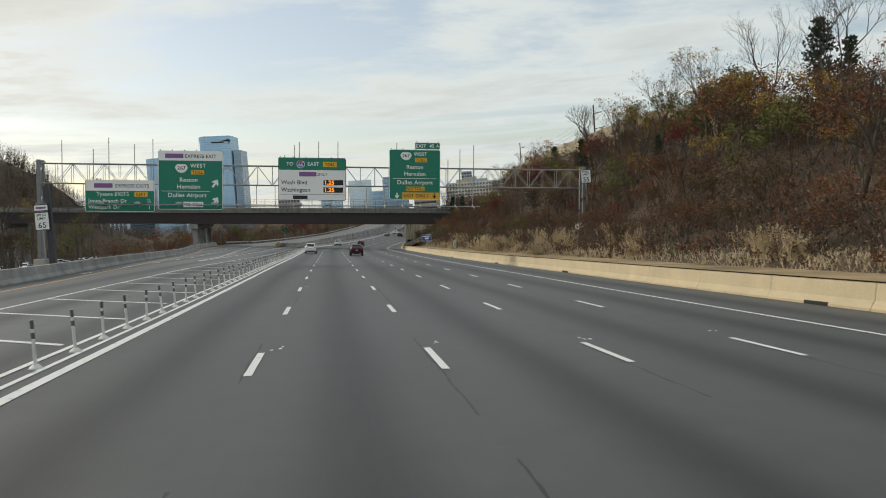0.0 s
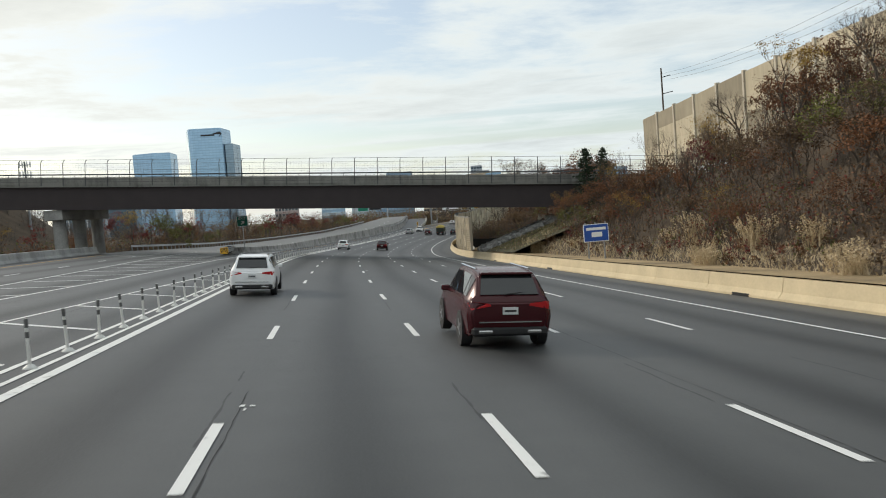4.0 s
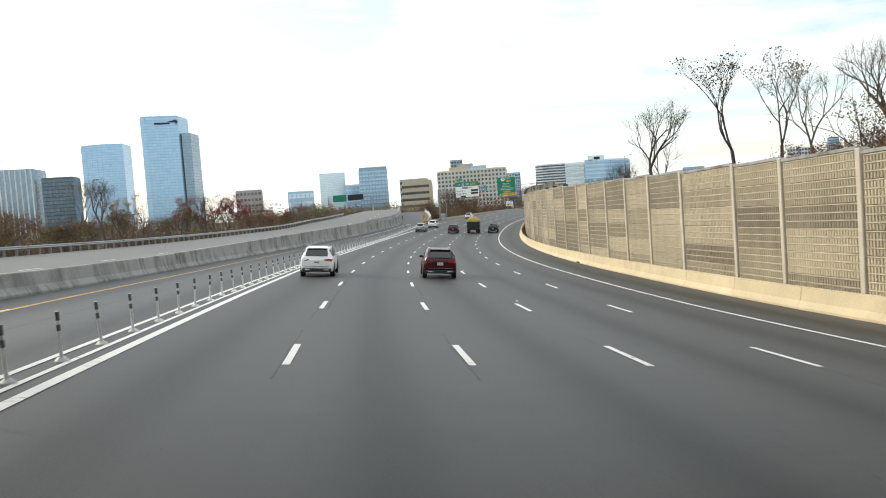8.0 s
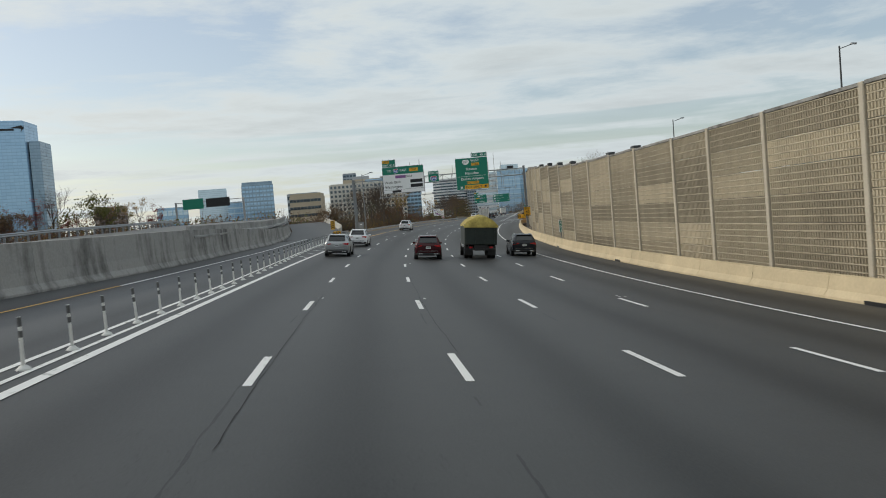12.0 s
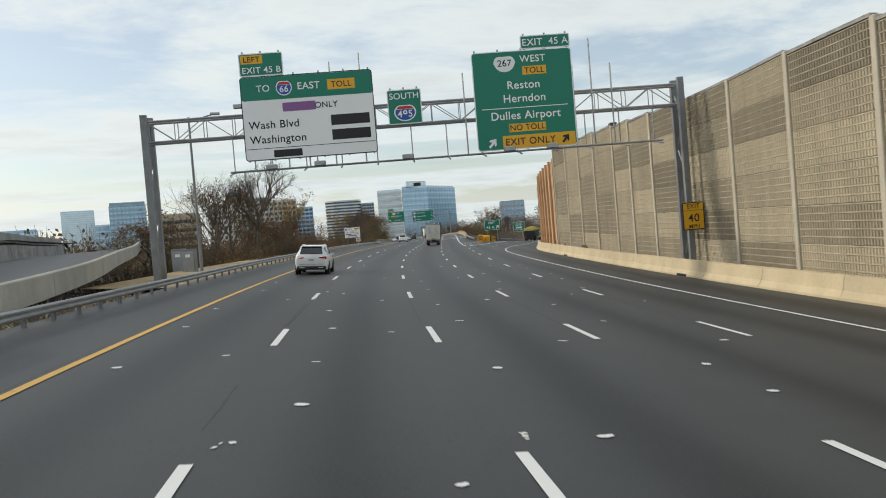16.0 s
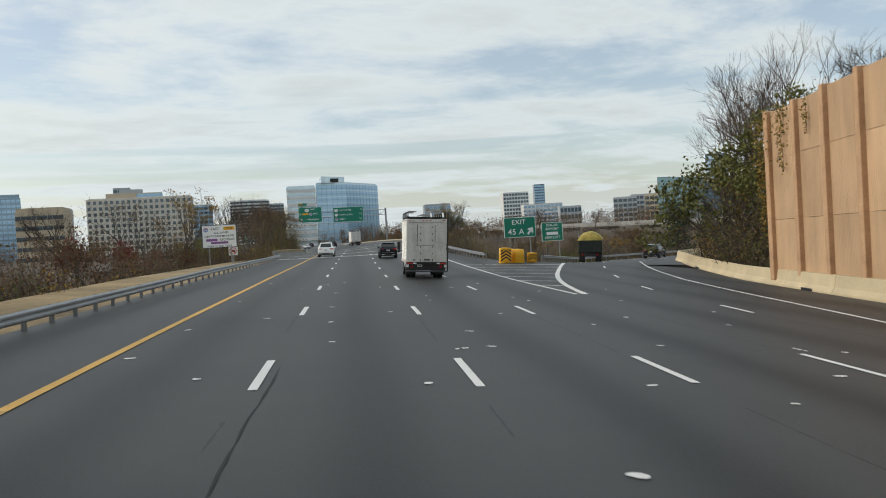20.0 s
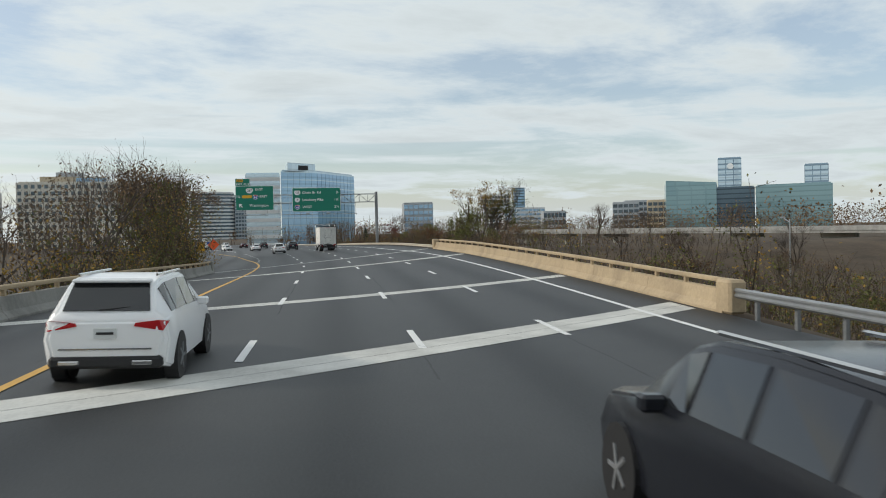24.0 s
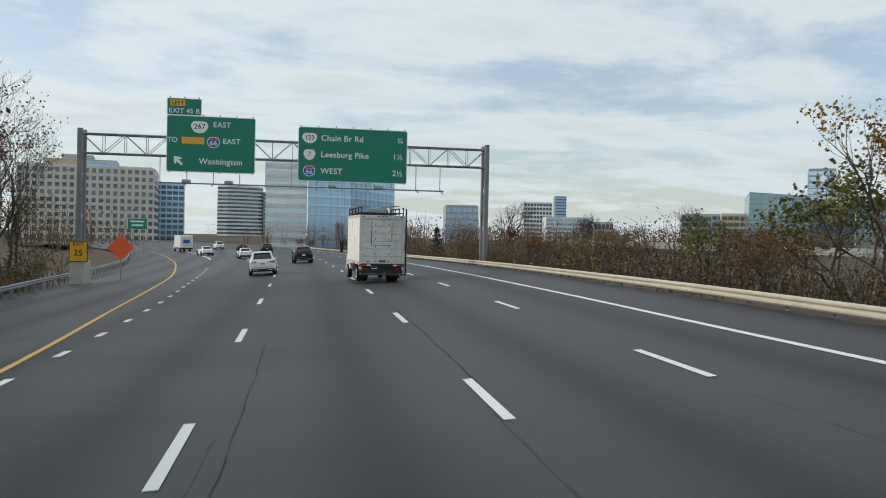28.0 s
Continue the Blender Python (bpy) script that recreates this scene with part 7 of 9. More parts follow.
# the hillside beside the road
for s0, s1, step, dmin, dmax, lo, hi, mix in (
        (-20, 186, 5.0, 23.5, 27.5, 0.45, 0.8, MIX), (-24, 192, 5.0, 28, 33, 0.7, 1.05, MIX), (-24, 188, 5.6, 34, 40, 0.8, 1.15, MIX + ["red", "thin"]),
        (-24, 96, 5.0, 40, 46.5, 1.1, 1.5, MIX + ["red", "bare", "bare"]), (97, 180, 7.0, 40, 45.5, 0.8, 1.1, MIX + ["thin", "bare"])):
    s = s0
    while s < s1:
        plant_at(rng.choice(mix), s + rng.uniform(-1.6, 1.6), rng.uniform(dmin, dmax), rng.uniform(lo, hi), rng)
        s += step
for s, d, k, sc in ((80, 51, "pine", 1.5), (78.5, 53, "pine", 1.3), (88.5, 50, "bare", 1.35), (97, 49.5, "pine", 0.75), (70, 51, "red", 1.4), (80, 43, "gold", 0.9), (84, 41, "gold", 0.95), (104, 49.5, "bare", 0.95), (112, 49.5, "thin", 0.9), (57, 44, "rust", 1.0), (98, 38, "gold", 1.0), (94, 40, "olive", 1.4), (90, 36, "gold", 1.0), (120, 34, "olive", 1.2), (72, 38, "gold", 1.1), (60, 35, "olive", 1.3), (112, 36, "pine", 0.75), (127, 32, "pine", 0.7), (150, 31, "olive", 1.1), (84, 30, "olive", 1.0), (68, 32, "gold", 0.8), (92, 44, "pine", 0.55), (74, 47.5, "bare", 0.8), (132, 38, "pine", 0.75), (140, 36, "red", 1.0),
                    (128, 42, "bare", 0.75), (112, 46, "bare", 0.6), (100, 33, "thin", 0.8), (105, 40, "bare", 0.7), (86, 36, "pine", 0.45), (66, 29, "bare", 0.8), (46, 31, "bare", 0.95), (165, 36, "gold", 0.9), (176, 34, "gold", 0.85), (185, 33, "bare", 0.7),
                    (194, 31, "rust", 0.9), (30, 30, "gold", 0.8), (196, 33, "rust", 0.85), (190, 28.5, "rust", 0.8), (186, 30, "rust", 0.95), (180, 26.5, "rust", 0.7)):
    plant_at(k, s, d, sc, rng)
for k in range(20):
    plant_at(rng.choice(["red", "rust", "brown", "gold", "rust"]), 40 + 4.2 * k + rng.uniform(-1, 1), rng.uniform(41.5, 46), rng.uniform(0.75, 1.0), rng)
for k in range(18):
    plant_at(rng.choice(["bare", "thin", "bare"]), rng.uniform(70, 185), rng.uniform(26, 44), rng.uniform(0.5, 0.8), rng)
thicket("hillside_undergrowth", "brown and rust undergrowth covering the hillside", [(-15, 186, 20.5, 24, 1300, 0.5, 1.6, 14), (-15, 196, 23.0, 30, 3600, 1.4, 3.9, 13), (-15, 192, 29, 45, 4400, 2.6, 6.0, 13), (100, 200, 42, 46.5, 900, 2.0, 4.5, 16), (-5, 100, 42, 46.5, 900, 2.0, 4.0, 16)], ["brown", "rust", "brown", "dark_red", "rust", "olive", "rust", "brown", "brown"], 3, 0.165)
s = 26.0
while s < 190:
    for _ in range(2):
        if rng.random() < (0.55 if 60 < s < 160 else 0.35):
            plant_at("grass", s + rng.uniform(-1, 1), rng.uniform(19.8, 25), rng.choice((0.4, 0.5, 0.65, 0.85, 1.1)), rng)
    s += 2.6
verge_grass("dry straw-coloured grass on the bank behind the barrier", [(-10, 190, 17.3, 24.5, 34000, 0.12, 0.45)], 12)
bank_grass("short green and straw grass on the bank below the bridge", [(187, 204.6, 17.4, 30, 9000, 0.1, 0.3, "verge_blade"), (212.2, 217.3, 17.4, 29, 9000, 0.12, 0.38, "straw")], 15)
for s, d, k, sc in ((201, 29.6, "pine", 0.95), (202, 32.0, "pine", 0.85), (196, 25.6, "rust", 0.62), (198, 27.2, "rust", 0.6), (194, 23.6, "rust", 0.5), (197, 25.2, "gold", 0.5), (199.5, 27.2, "brown", 0.6)):
    plant_at(k, s, d, sc, rng, h=bank_h(s, d))
# behind the noise wall
for s, d, k, sc in ((284, 33.5, "thin", 1.4), (281, 35.5, "thin", 1.25), (308, 31.5, "bare", 1.4), (312, 34, "bare", 1.0), (318, 29, "bare", 0.55), (275, 37, "bare", 1.05), (262, 36, "bare", 0.95), (268, 33, "rust", 0.9), (252, 33, "rust", 1.1), (246, 30, "rust", 1.1), (238, 31, "rust", 1.1), (234, 33, "olive", 0.9), (250, 38, "red", 1.1), (236, 42, "brown", 1.3),
                    (296, 34, "gold", 0.5), (330, 26, "brown", 0.6), (345, 30, "bare", 0.45), (360, 27, "thin", 0.45), (392, 23, "bare", 0.5), (240, 24, "brown", 0.8), (236, 22.5, "brown", 0.7), (233, 26, "brown", 1.0), (236, 28, "wood", 0.9), (240, 30, "bare", 1.0), (244, 25, "wood", 0.8), (238, 36, "rust", 1.7), (242, 39, "rust", 1.7)):
    plant_at(k, s, d, sc, rng)
thicket("bank_undergrowth", "brown undergrowth on the bank above the noise wall", [(230.5, 290, 21, 44, 2600, 1.6, 4.2, 18), (290, 330, 24, 34, 350, 1.5, 3.0, 14)], ["brown", "brown", "rust", "brown", "olive"], 5, 0.15)
# over the brown wall's end and along the exit ramp
for s, d, k, sc in ((536, 27, "olive", 1.5), (541, 30, "olive", 1.6), (547, 32, "gold", 1.1), (540, 27, "gold", 1.0), (545, 33, "wood", 0.95), (546, 36, "olive", 1.5), (552, 35, "brown", 1.2), (560, 36.0, "bare", 1.95), (566, 39.5, "bare", 2.1), (556, 37, "bare", 1.95), (562, 38, "thin", 1.8), (556, 32.5, "olive", 1.9), (553, 31, "olive", 1.8), (559, 34.5, "olive", 1.9), (552, 30, "gold", 1.15), (563, 37.5, "wood", 1.2), (566, 38, "olive", 1.3), (529, 26.5, "bare", 0.6), (531, 28, "bare", 0.65), (543, 29, "bare", 1.15), (548, 34, "bare", 1.2), (520, 25, "bare", 0.35),
                    (639, 60.6, "pine", 1.45), (641, 63, "pine", 1.3), (624, 60, "pine", 1.15), (636, 52, "brown", 1.5), (634, 50, "brown", 1.3), (628, 52, "olive", 1.0), (612, 36, "olive", 1.0), (620, 46, "brown", 1.0), (616, 40, "gold", 0.8), (606, 30, "olive", 0.9), (618, 36, "brown", 0.8), (590, 26, "olive", 0.5), (584, 22, "gold", 0.45), (622, 34, "olive", 0.8)):
    plant_at(k, s, d, sc, rng)
thicket("wall_end_undergrowth", "olive and gold vine-hung undergrowth past the wall's end", [(533, 552, 25.5, 37, 700, 3.0, 6.5, 34), (552, 565, 31.5, 42, 700, 3.0, 7.0, 32), (565, 575, 36, 46, 350, 1.5, 5.0, 26), (600, 640, 15, 34, 700, 2.5, 5.0, 26), (626, 645, 34, 60, 500, 2.0, 4.5, 24)], ["olive", "gold", "olive", "brown", "olive"], 17, 0.14)


def ivy(name, label, beds, mats, seed):
    """Climbers flat on the brown wall: creeping stems and small leaves. beds: station, lowest, highest, spread, leaves."""
    rg = random.Random(seed)
    me = bpy.data.meshes.new(name)
    V, F, mi = [], [], []
    for m in ("twig",) + mats:
        me.materials.append(M[m])
    for s0, z0, z1, spread, count in beds:
        n, a = len(F), rp(s0, brown_off(s0) - 0.02, z0)
        for k in range(10):
            z = z0 + (z1 - z0) * (k + 1) / 10
            q = s0 + rg.gauss(0, spread * 0.3)
            b = rp(q, brown_off(q) - 0.03, z)
            tube(V, F, a, b, 0.02, 0.015, 3)
            a = b
        mi += [0] * (len(F) - n)
        n = len(F)
        for k in range(count):
            u = rg.random() ** 0.7
            q = s0 + rg.gauss(0, spread * (0.4 + u))
            leaf(V, F, rp(q, brown_off(q) - rg.uniform(0.02, 0.22), z0 + (z1 - z0) * u + rg.gauss(0, 0.15)), rg.uniform(0.08, 0.2), rg)
        mi += [1 + (k * 7 + seed) % len(mats) for k in range(len(F) - n)]
    me.from_pydata([tuple(v) for v in V], [], F)
    me.polygons.foreach_set("material_index", mi)
    return tagged(new(name, me), label, "ivy", kind="stuff")


ivy("wall_ivy", "yellowing ivy hanging over the brown wall's end", [(534.2, 2.5, 9.2, 0.45, 900), (531.5, 6.0, 9.4, 0.4, 260), (528.4, 7.6, 9.0, 0.16, 70), (516.0, 6.5, 8.4, 0.15, 60), (513.0, 5.2, 6.4, 0.12, 40)], ("gold", "olive", "gold"), 21)
# between the express roadway and the city
for k in range(46):
    s, d = rng.uniform(236, 440), rng.uniform(-60, -31)
    d += (mid_barrier(min(s, 500)) + 13)
    plant_at(rng.choice(["rust", "brown", "brown", "olive", "gold", "red"]), s, d, rng.uniform(0.8, 1.5), rng, h=-0.6)
for k in range(18):
    plant_at(rng.choice(["bare", "thin", "bare"]), rng.uniform(265, 400), rng.uniform(-58, -34), rng.uniform(0.75, 1.1), rng, h=-0.6)
thicket("express_undergrowth", "mixed autumn undergrowth beside the express roadway", [(225, 330, -50, -29.6, 2600, 1.2, 4.0, 18), (330, 430, -56, -29, 1900, 1.2, 4.0, 18)], ["rust", "brown", "olive", "brown", "gold", "rust"], 7, 0.16)
for s, d, k, sc in ((196, -36, "gold", 0.75), (198, -40, "rust", 0.7), (190, -44, "rust", 0.6), (186, -48, "rust", 0.7), (232, -40, "rust", 0.6), (228, -46, "rust", 0.7)):
    plant_at(k, s, d, sc, rng, h=-1.5)
for k in range(16):     # dark wood beyond the opposite roadway
    plant_at(rng.choice(["brown", "wood", "olive", "thin"]), rng.uniform(96, 185), rng.uniform(-75, -46), rng.uniform(1.1, 1.5), rng, h=-1.0)
# median trees before and beyond the bridge
for s, d, k, sc in ((482, -14.5, "bare", 0.95), (484, -17, "wood", 1.1), (487, -14, "bare", 1.05), (489, -20, "wood", 1.25), (493, -16, "bare", 1.2), (497, -14, "rust", 1.2), (500, -19, "wood", 1.25), (504, -24, "bare", 1.35), (507, -14.5, "gold", 1.0), (510, -20, "wood", 1.15), (513, -25, "thin", 1.25), (515, -14.3, "gold", 1.22), (517, -15.4, "gold", 1.1), (522, -20, "rust", 1.4), (527, -24, "wood", 1.0), (534, -20, "gold", 0.95), (498, -27, "wood", 1.1), (491, -26, "brown", 1.7), (541, -16, "brown", 0.9), (548, -18, "red", 0.7), (556, -20, "rust", 0.9), (563, -17, "rust", 0.6), (568, -22, "red", 0.8), (576, -19, "rust", 0.8), (584, -24, "bare", 0.9), (572, -28, "bare", 1.0), (590, -17, "brown", 0.9), (596, -22, "wood", 0.9), (604, -26, "bare", 1.1), (645, -18.5, "olive", 1.6), (648, -19.5, "gold", 1.25), (640, -20.5, "olive", 1.45)):
    plant_at(k, s, d, sc, rng)
thicket("median_undergrowth", "brown and olive undergrowth on the median", [(478, 512, -30, -11.6, 2400, 1.5, 5.0, 24), (478, 512, -27, -12.5, 700, 4.5, 7.5, 30), (578, 604, -24, -12, 500, 2.5, 5.5, 26), (512, 530, -30, -13, 700, 0.8, 2.6, 20), (528, 600, -30, -13.5, 2200, 1.2, 3.6, 20), (530, 606, -46, -26, 900, 2.5, 5.5, 18), (440, 480, -26, -13, 260, 0.5, 1.4, 14)], ["brown", "olive", "brown", "rust", "olive", "brown", "gold", "brown"], 9, 0.145)
verge_grass("dry grass along the median guardrail", [(424, 600, -13, -9.3, 9000, 0.12, 0.4)], 14)
for s, d, k, sc in ((640, -14.5, "wood", 1.25), (647, -15, "wood", 1.35), (652, -18, "bare", 1.6), (634, -18, "wood", 1.3), (626, -19, "bare", 1.3), (616, -24, "thin", 1.2), (592, -20, "brown", 1.2), (581, -17, "gold", 1.25), (584, -19.5, "gold", 1.15), (587, -16, "bare", 1.0), (590, -20, "olive", 1.5), (596, -17, "olive", 1.6), (601, -15, "wood", 1.1), (577, -22, "wood", 1.1)):
    plant_at(k, s, d, sc, rng)
for s, d, k, sc in ((700, -19.6, "bare", 1.5), (705, -21, "bare", 1.6), (696, -18.5, "thin", 1.3)):
    plant_at(k, s, d, sc, rng)
s = 657.0
while s < 716:
    base = left_ramp_rail(s)
    plant_at(rng.choice(["wood", "wood", "thin"]), s, base - rng.uniform(1.8, 3.5), rng.uniform(1.0, 1.25), rng)
    plant_at(rng.choice(["bare", "thin", "wood", "bare"]), s + 2.5, base - rng.uniform(4, 8), rng.uniform(1.35, 1.7), rng)
    s += 6.5
thicket("exit_undergrowth", "brown and olive undergrowth hung with vines beside the exit", [(648, 690, -22, -11.0, 2000, 1.5, 5.5, 28), (690, 730, -30, -16, 1200, 1.5, 5.0, 24), (604, 634, -24, -12.0, 1100, 3.5, 7.2, 30), (634, 646, -20, -11.4, 700, 5.5, 9.0, 40), (646, 655, -20, -11.6, 500, 6.5, 10.0, 40)], ["gold", "olive", "gold", "brown", "olive"], 11, 0.17)
for k in range(9):
    s = 628 + 4 * k
    plant_at(rng.choice(["wood", "brown", "bare", "wood"]), s, rng.uniform(30, 46), rng.uniform(0.45, 0.65), rng)
# beyond the bridge, along the outer guardrail
for s, d, k, sc in ((684, 23.5, "gold", 1.35), (686, 25.5, "gold", 1.25), (685, 24.5, "wood", 1.1), (687, 25, "olive", 1.5), (689, 24, "olive", 1.2), (683, 15.5, "rust", 0.5), (690, 17, "olive", 0.7), (697, 16, "brown", 0.6), (704, 17, "olive", 0.6), (711, 15, "rust", 0.5), (716, 17, "brown", 0.6), (724, 16, "red", 0.7), (728, 18, "bare", 0.7), (734, 16, "brown", 0.6), (744, 17, "brown", 0.6), (752, 16, "pine", 0.5), (676, 20, "olive", 0.9), (660, 19, "brown", 0.8), (720, 22, "rust", 0.8)):
    plant_at(k, s, d, sc, rng)
for k in range(26):
    plant_at(rng.choice(["brown", "bare", "bare"]), rng.uniform(600, 800), rng.uniform(34, 70), rng.uniform(0.6, 0.95), rng)
thicket("valley_undergrowth", "brown brush beyond the outer guardrail", [(596, 700, 24, 60, 1500, 2.0, 4.4, 14), (600, 650, 16, 24, 400, 1.5, 2.6, 8), (680, 800, 12.6, 17, 900, 1.4, 2.8, 12), (676, 800, 17, 28, 2200, 2.2, 4.4, 18)], ["brown", "olive", "brown", "gold", "brown"], 13, 0.14)
for k in range(20):     # beyond the bend
    plant_at(rng.choice(["brown", "bare", "brown", "thin"]), rng.uniform(790, 900), rng.uniform(13, 40), rng.uniform(0.6, 0.9), rng)


def far_woods():
    """Woods on the skyline: clumped crowns with gaps, too many to count."""
    rg = random.Random(77)
    V, F = [], []
    for k in range(1900):
        y = rg.uniform(560, 1400)
        x = rg.uniform(-620, 820)
        dist = np.min((RX - x) ** 2 + (RY - y) ** 2) ** 0.5
        if dist < 130 or math.hypot(x - 60, y - 300) < 250:
            continue
        h = rg.uniform(8, 13) + 0.005 * dist
        base = -9
        for j in range(52):
            t = rg.random()
            p = Vector((x + rg.gauss(0, 1) * h * 0.28, y + rg.gauss(0, 1) * h * 0.28, base + h * (0.15 + 0.85 * t)))
            leaf(V, F, p, rg.uniform(0.5, 1.25), rg)
    me = made("far_woods", V, F, "brown")
    return tagged(new("far_woods", me), "brown leafless woods on the skyline", "woods", kind="stuff")


far_woods()


def city_woods():
    """Brown woods between the express roadway and the towers."""
    rg = random.Random(78)
    V, F, mi = [], [], []
    me = bpy.data.meshes.new("city_woods")
    for m in ("twig", "brown", "olive", "rust"):
        me.materials.append(M[m])
    for k in range(620):
        s = rg.uniform(300, 640)
        lo_ = opp_edge(s)
        d = rg.uniform(lo_ - 95, lo_) if s < 470 else rg.uniform(-130, -48)
        p = rp(s, d, 0)
        p.z = rp(s, -30, 0).z - 3.0
        h = rg.uniform(5, 9.5)
        n = len(F)
        for j in range(5):
            a = p + Vector((rg.gauss(0, 0.8), rg.gauss(0, 0.8), 0))
            tube(V, F, a, a + Vector((rg.gauss(0, 1.2), rg.gauss(0, 1.2), h * rg.uniform(0.7, 1.05))), 0.09, 0.02, 3)
        mi += [0] * (len(F) - n)
        n = len(F)
        for j in range(46):
            q = p + Vector((rg.gauss(0, 0.26) * h, rg.gauss(0, 0.26) * h, h * (0.15 + 0.75 * rg.random())))
            leaf(V, F, q, rg.uniform(0.35, 0.9), rg)
        mi += [rg.choice((1, 1, 1, 2, 3))] * (len(F) - n)
    me.from_pydata([tuple(v) for v in V], [], F)
    me.polygons.foreach_set("material_index", mi)
    return tagged(new("city_woods", me), "brown autumn woods below the city towers", "woods", kind="stuff")


def belt_woods():
    """Brown trees that hide the feet of the offices beyond the bend."""
    rg = random.Random(79)
    V, F, mi = [], [], []
    me = bpy.data.meshes.new("belt_woods")
    for m in ("twig", "brown", "rust", "olive"):
        me.materials.append(M[m])
    n_ = 0
    while n_ < 330:
        x, y = rg.uniform(-60, 340), rg.uniform(800, 985)
        if np.min((RX - x) ** 2 + (RY - y) ** 2) < 24 ** 2:
            continue
        n_ += 1
        p = Vector((x, y, -9.5))
        h = rg.uniform(6.5, 11.5)
        n = len(F)
        for j in range(6):
            a = p + Vector((rg.gauss(0, 0.9), rg.gauss(0, 0.9), 0))
            tube(V, F, a, a + Vector((rg.gauss(0, 1.3), rg.gauss(0, 1.3), h * rg.uniform(0.7, 1.05))), 0.1, 0.02, 3)
        mi += [0] * (len(F) - n)
        n = len(F)
        for j in range(50):
            q = p + Vector((rg.gauss(0, 0.26) * h, rg.gauss(0, 0.26) * h, h * (0.15 + 0.75 * rg.random())))
            leaf(V, F, q, rg.uniform(0.35, 0.8), rg)
        mi += [rg.choice((1, 1, 1, 2, 3))] * (len(F) - n)
    me.from_pydata([tuple(v) for v in V], [], F)
    me.polygons.foreach_set("material_index", mi)
    return tagged(new("belt_woods", me), "brown autumn woods at the foot of the offices", "woods", kind="stuff")


def hill_woods():
    """Bare dark woods on the rise beyond the opposite roadway, and along that road."""
    rg = random.Random(80)
    V, F, mi = [], [], []
    me = bpy.data.meshes.new("hill_woods")
    for m in ("twig", "brown", "bark", "olive"):
        me.materials.append(M[m])
    spots = []
    while len(spots) < 520:
        x, y = rg.gauss(-228, 44), rg.gauss(430, 60)
        if x < -165:
            spots.append((x, y, far_hill(x, y) - 10.5, rg.uniform(8, 13)))
    for k in range(260):
        s = rg.uniform(110, 330)
        p = rp(s, opp_c(s) - rg.uniform(13, 70))
        spots.append((p.x, p.y, terrain_z(s, opp_c(s)) - 0.5, rg.uniform(4, 8.5)))
    for x, y, z, h in spots:
        p = Vector((x, y, z))
        n = len(F)
        for j in range(7):
            a = p + Vector((rg.gauss(0, 0.8), rg.gauss(0, 0.8), 0))
            tube(V, F, a, a + Vector((rg.gauss(0, 1.5), rg.gauss(0, 1.5), h * rg.uniform(0.7, 1.05))), 0.12, 0.02, 3)
        mi += [rg.choice((0, 2))] * (len(F) - n)
        n = len(F)
        for j in range(54):
            q = p + Vector((rg.gauss(0, 0.24) * h, rg.gauss(0, 0.24) * h, h * (0.1 + 0.8 * rg.random())))
            leaf(V, F, q, rg.uniform(0.3, 0.8), rg)
        mi += [rg.choice((2, 2, 2, 2, 1))] * (len(F) - n)
    me.from_pydata([tuple(v) for v in V], [], F)
    me.polygons.foreach_set("material_index", mi)
    return tagged(new("hill_woods", me), "dark leafless woods on a far rise", "woods", kind="stuff")


belt_woods()
opp_edge = wave([(300, -58), (420, -62), (640, -70)])
city_woods()
# ---------------- far buildings ----------------
def glass_material(name, tint, dark, storey=3.9, bay=3.0, line=0.55):
    """Curtain glass: darker spandrel lines at every storey and thin upright mullions, panes that differ a little."""
    mat = bpy.data.materials.new(name)
    n, l, b = nodes_of(mat)
    geo, info = n.new("ShaderNodeNewGeometry"), n.new("ShaderNodeObjectInfo")
    sep = n.new("ShaderNodeSeparateXYZ"); l.new(geo.outputs["Position"], sep.inputs[0])

    def math_(op, a, c=None, d=None):
        m = n.new("ShaderNodeMath"); m.operation = op
        for i, v in enumerate((a, c, d)):
            if v is None:
                continue
            if isinstance(v, (int, float)):
                m.inputs[i].default_value = v
            else:
                l.new(v, m.inputs[i])
        return m.outputs[0]

    along = math_("MULTIPLY_ADD", sep.outputs["X"], 0.8, math_("MULTIPLY", sep.outputs["Y"], 0.6))
    up, across = math_("DIVIDE", sep.outputs["Z"], storey), math_("DIVIDE", along, bay)
    band = math_("LESS_THAN", math_("FRACT", up), 0.24)
    bar = math_("LESS_THAN", math_("FRACT", across), 0.1)
    lines = math_("SUBTRACT", 1.0, math_("MULTIPLY", math_("MAXIMUM", band, math_("MULTIPLY", bar, 0.7)), 1.0 - line))
    cell = n.new("ShaderNodeCombineXYZ")
    l.new(math_("FLOOR", up), cell.inputs[0]); l.new(math_("FLOOR", across), cell.inputs[1])
    rnd = n.new("ShaderNodeTexWhiteNoise"); l.new(cell.outputs[0], rnd.inputs["Vector"])
    mix = n.new("ShaderNodeMix"); mix.data_type = "RGBA"
    mix.inputs["A"].default_value, mix.inputs["B"].default_value = (*tint, 1), (*dark, 1)
    l.new(math_("MULTIPLY_ADD", rnd.outputs["Value"], 0.6, math_("MULTIPLY", info.outputs["Random"], 0.4)), mix.inputs["Factor"])
    v = n.new("ShaderNodeVectorMath"); v.operation = "SCALE"
    l.new(mix.outputs["Result"], v.inputs[0]); l.new(lines, v.inputs["Scale"]); l.new(v.outputs[0], b.inputs["Base Color"])
    b.inputs["Metallic"].default_value, b.inputs["Roughness"].default_value = 0.55, 0.16
    return mat


M["glass_blue"] = glass_material("blue_curtain_glass", (0.38, 0.56, 0.74), (0.31, 0.48, 0.65), 3.9, 4.5, 0.84)
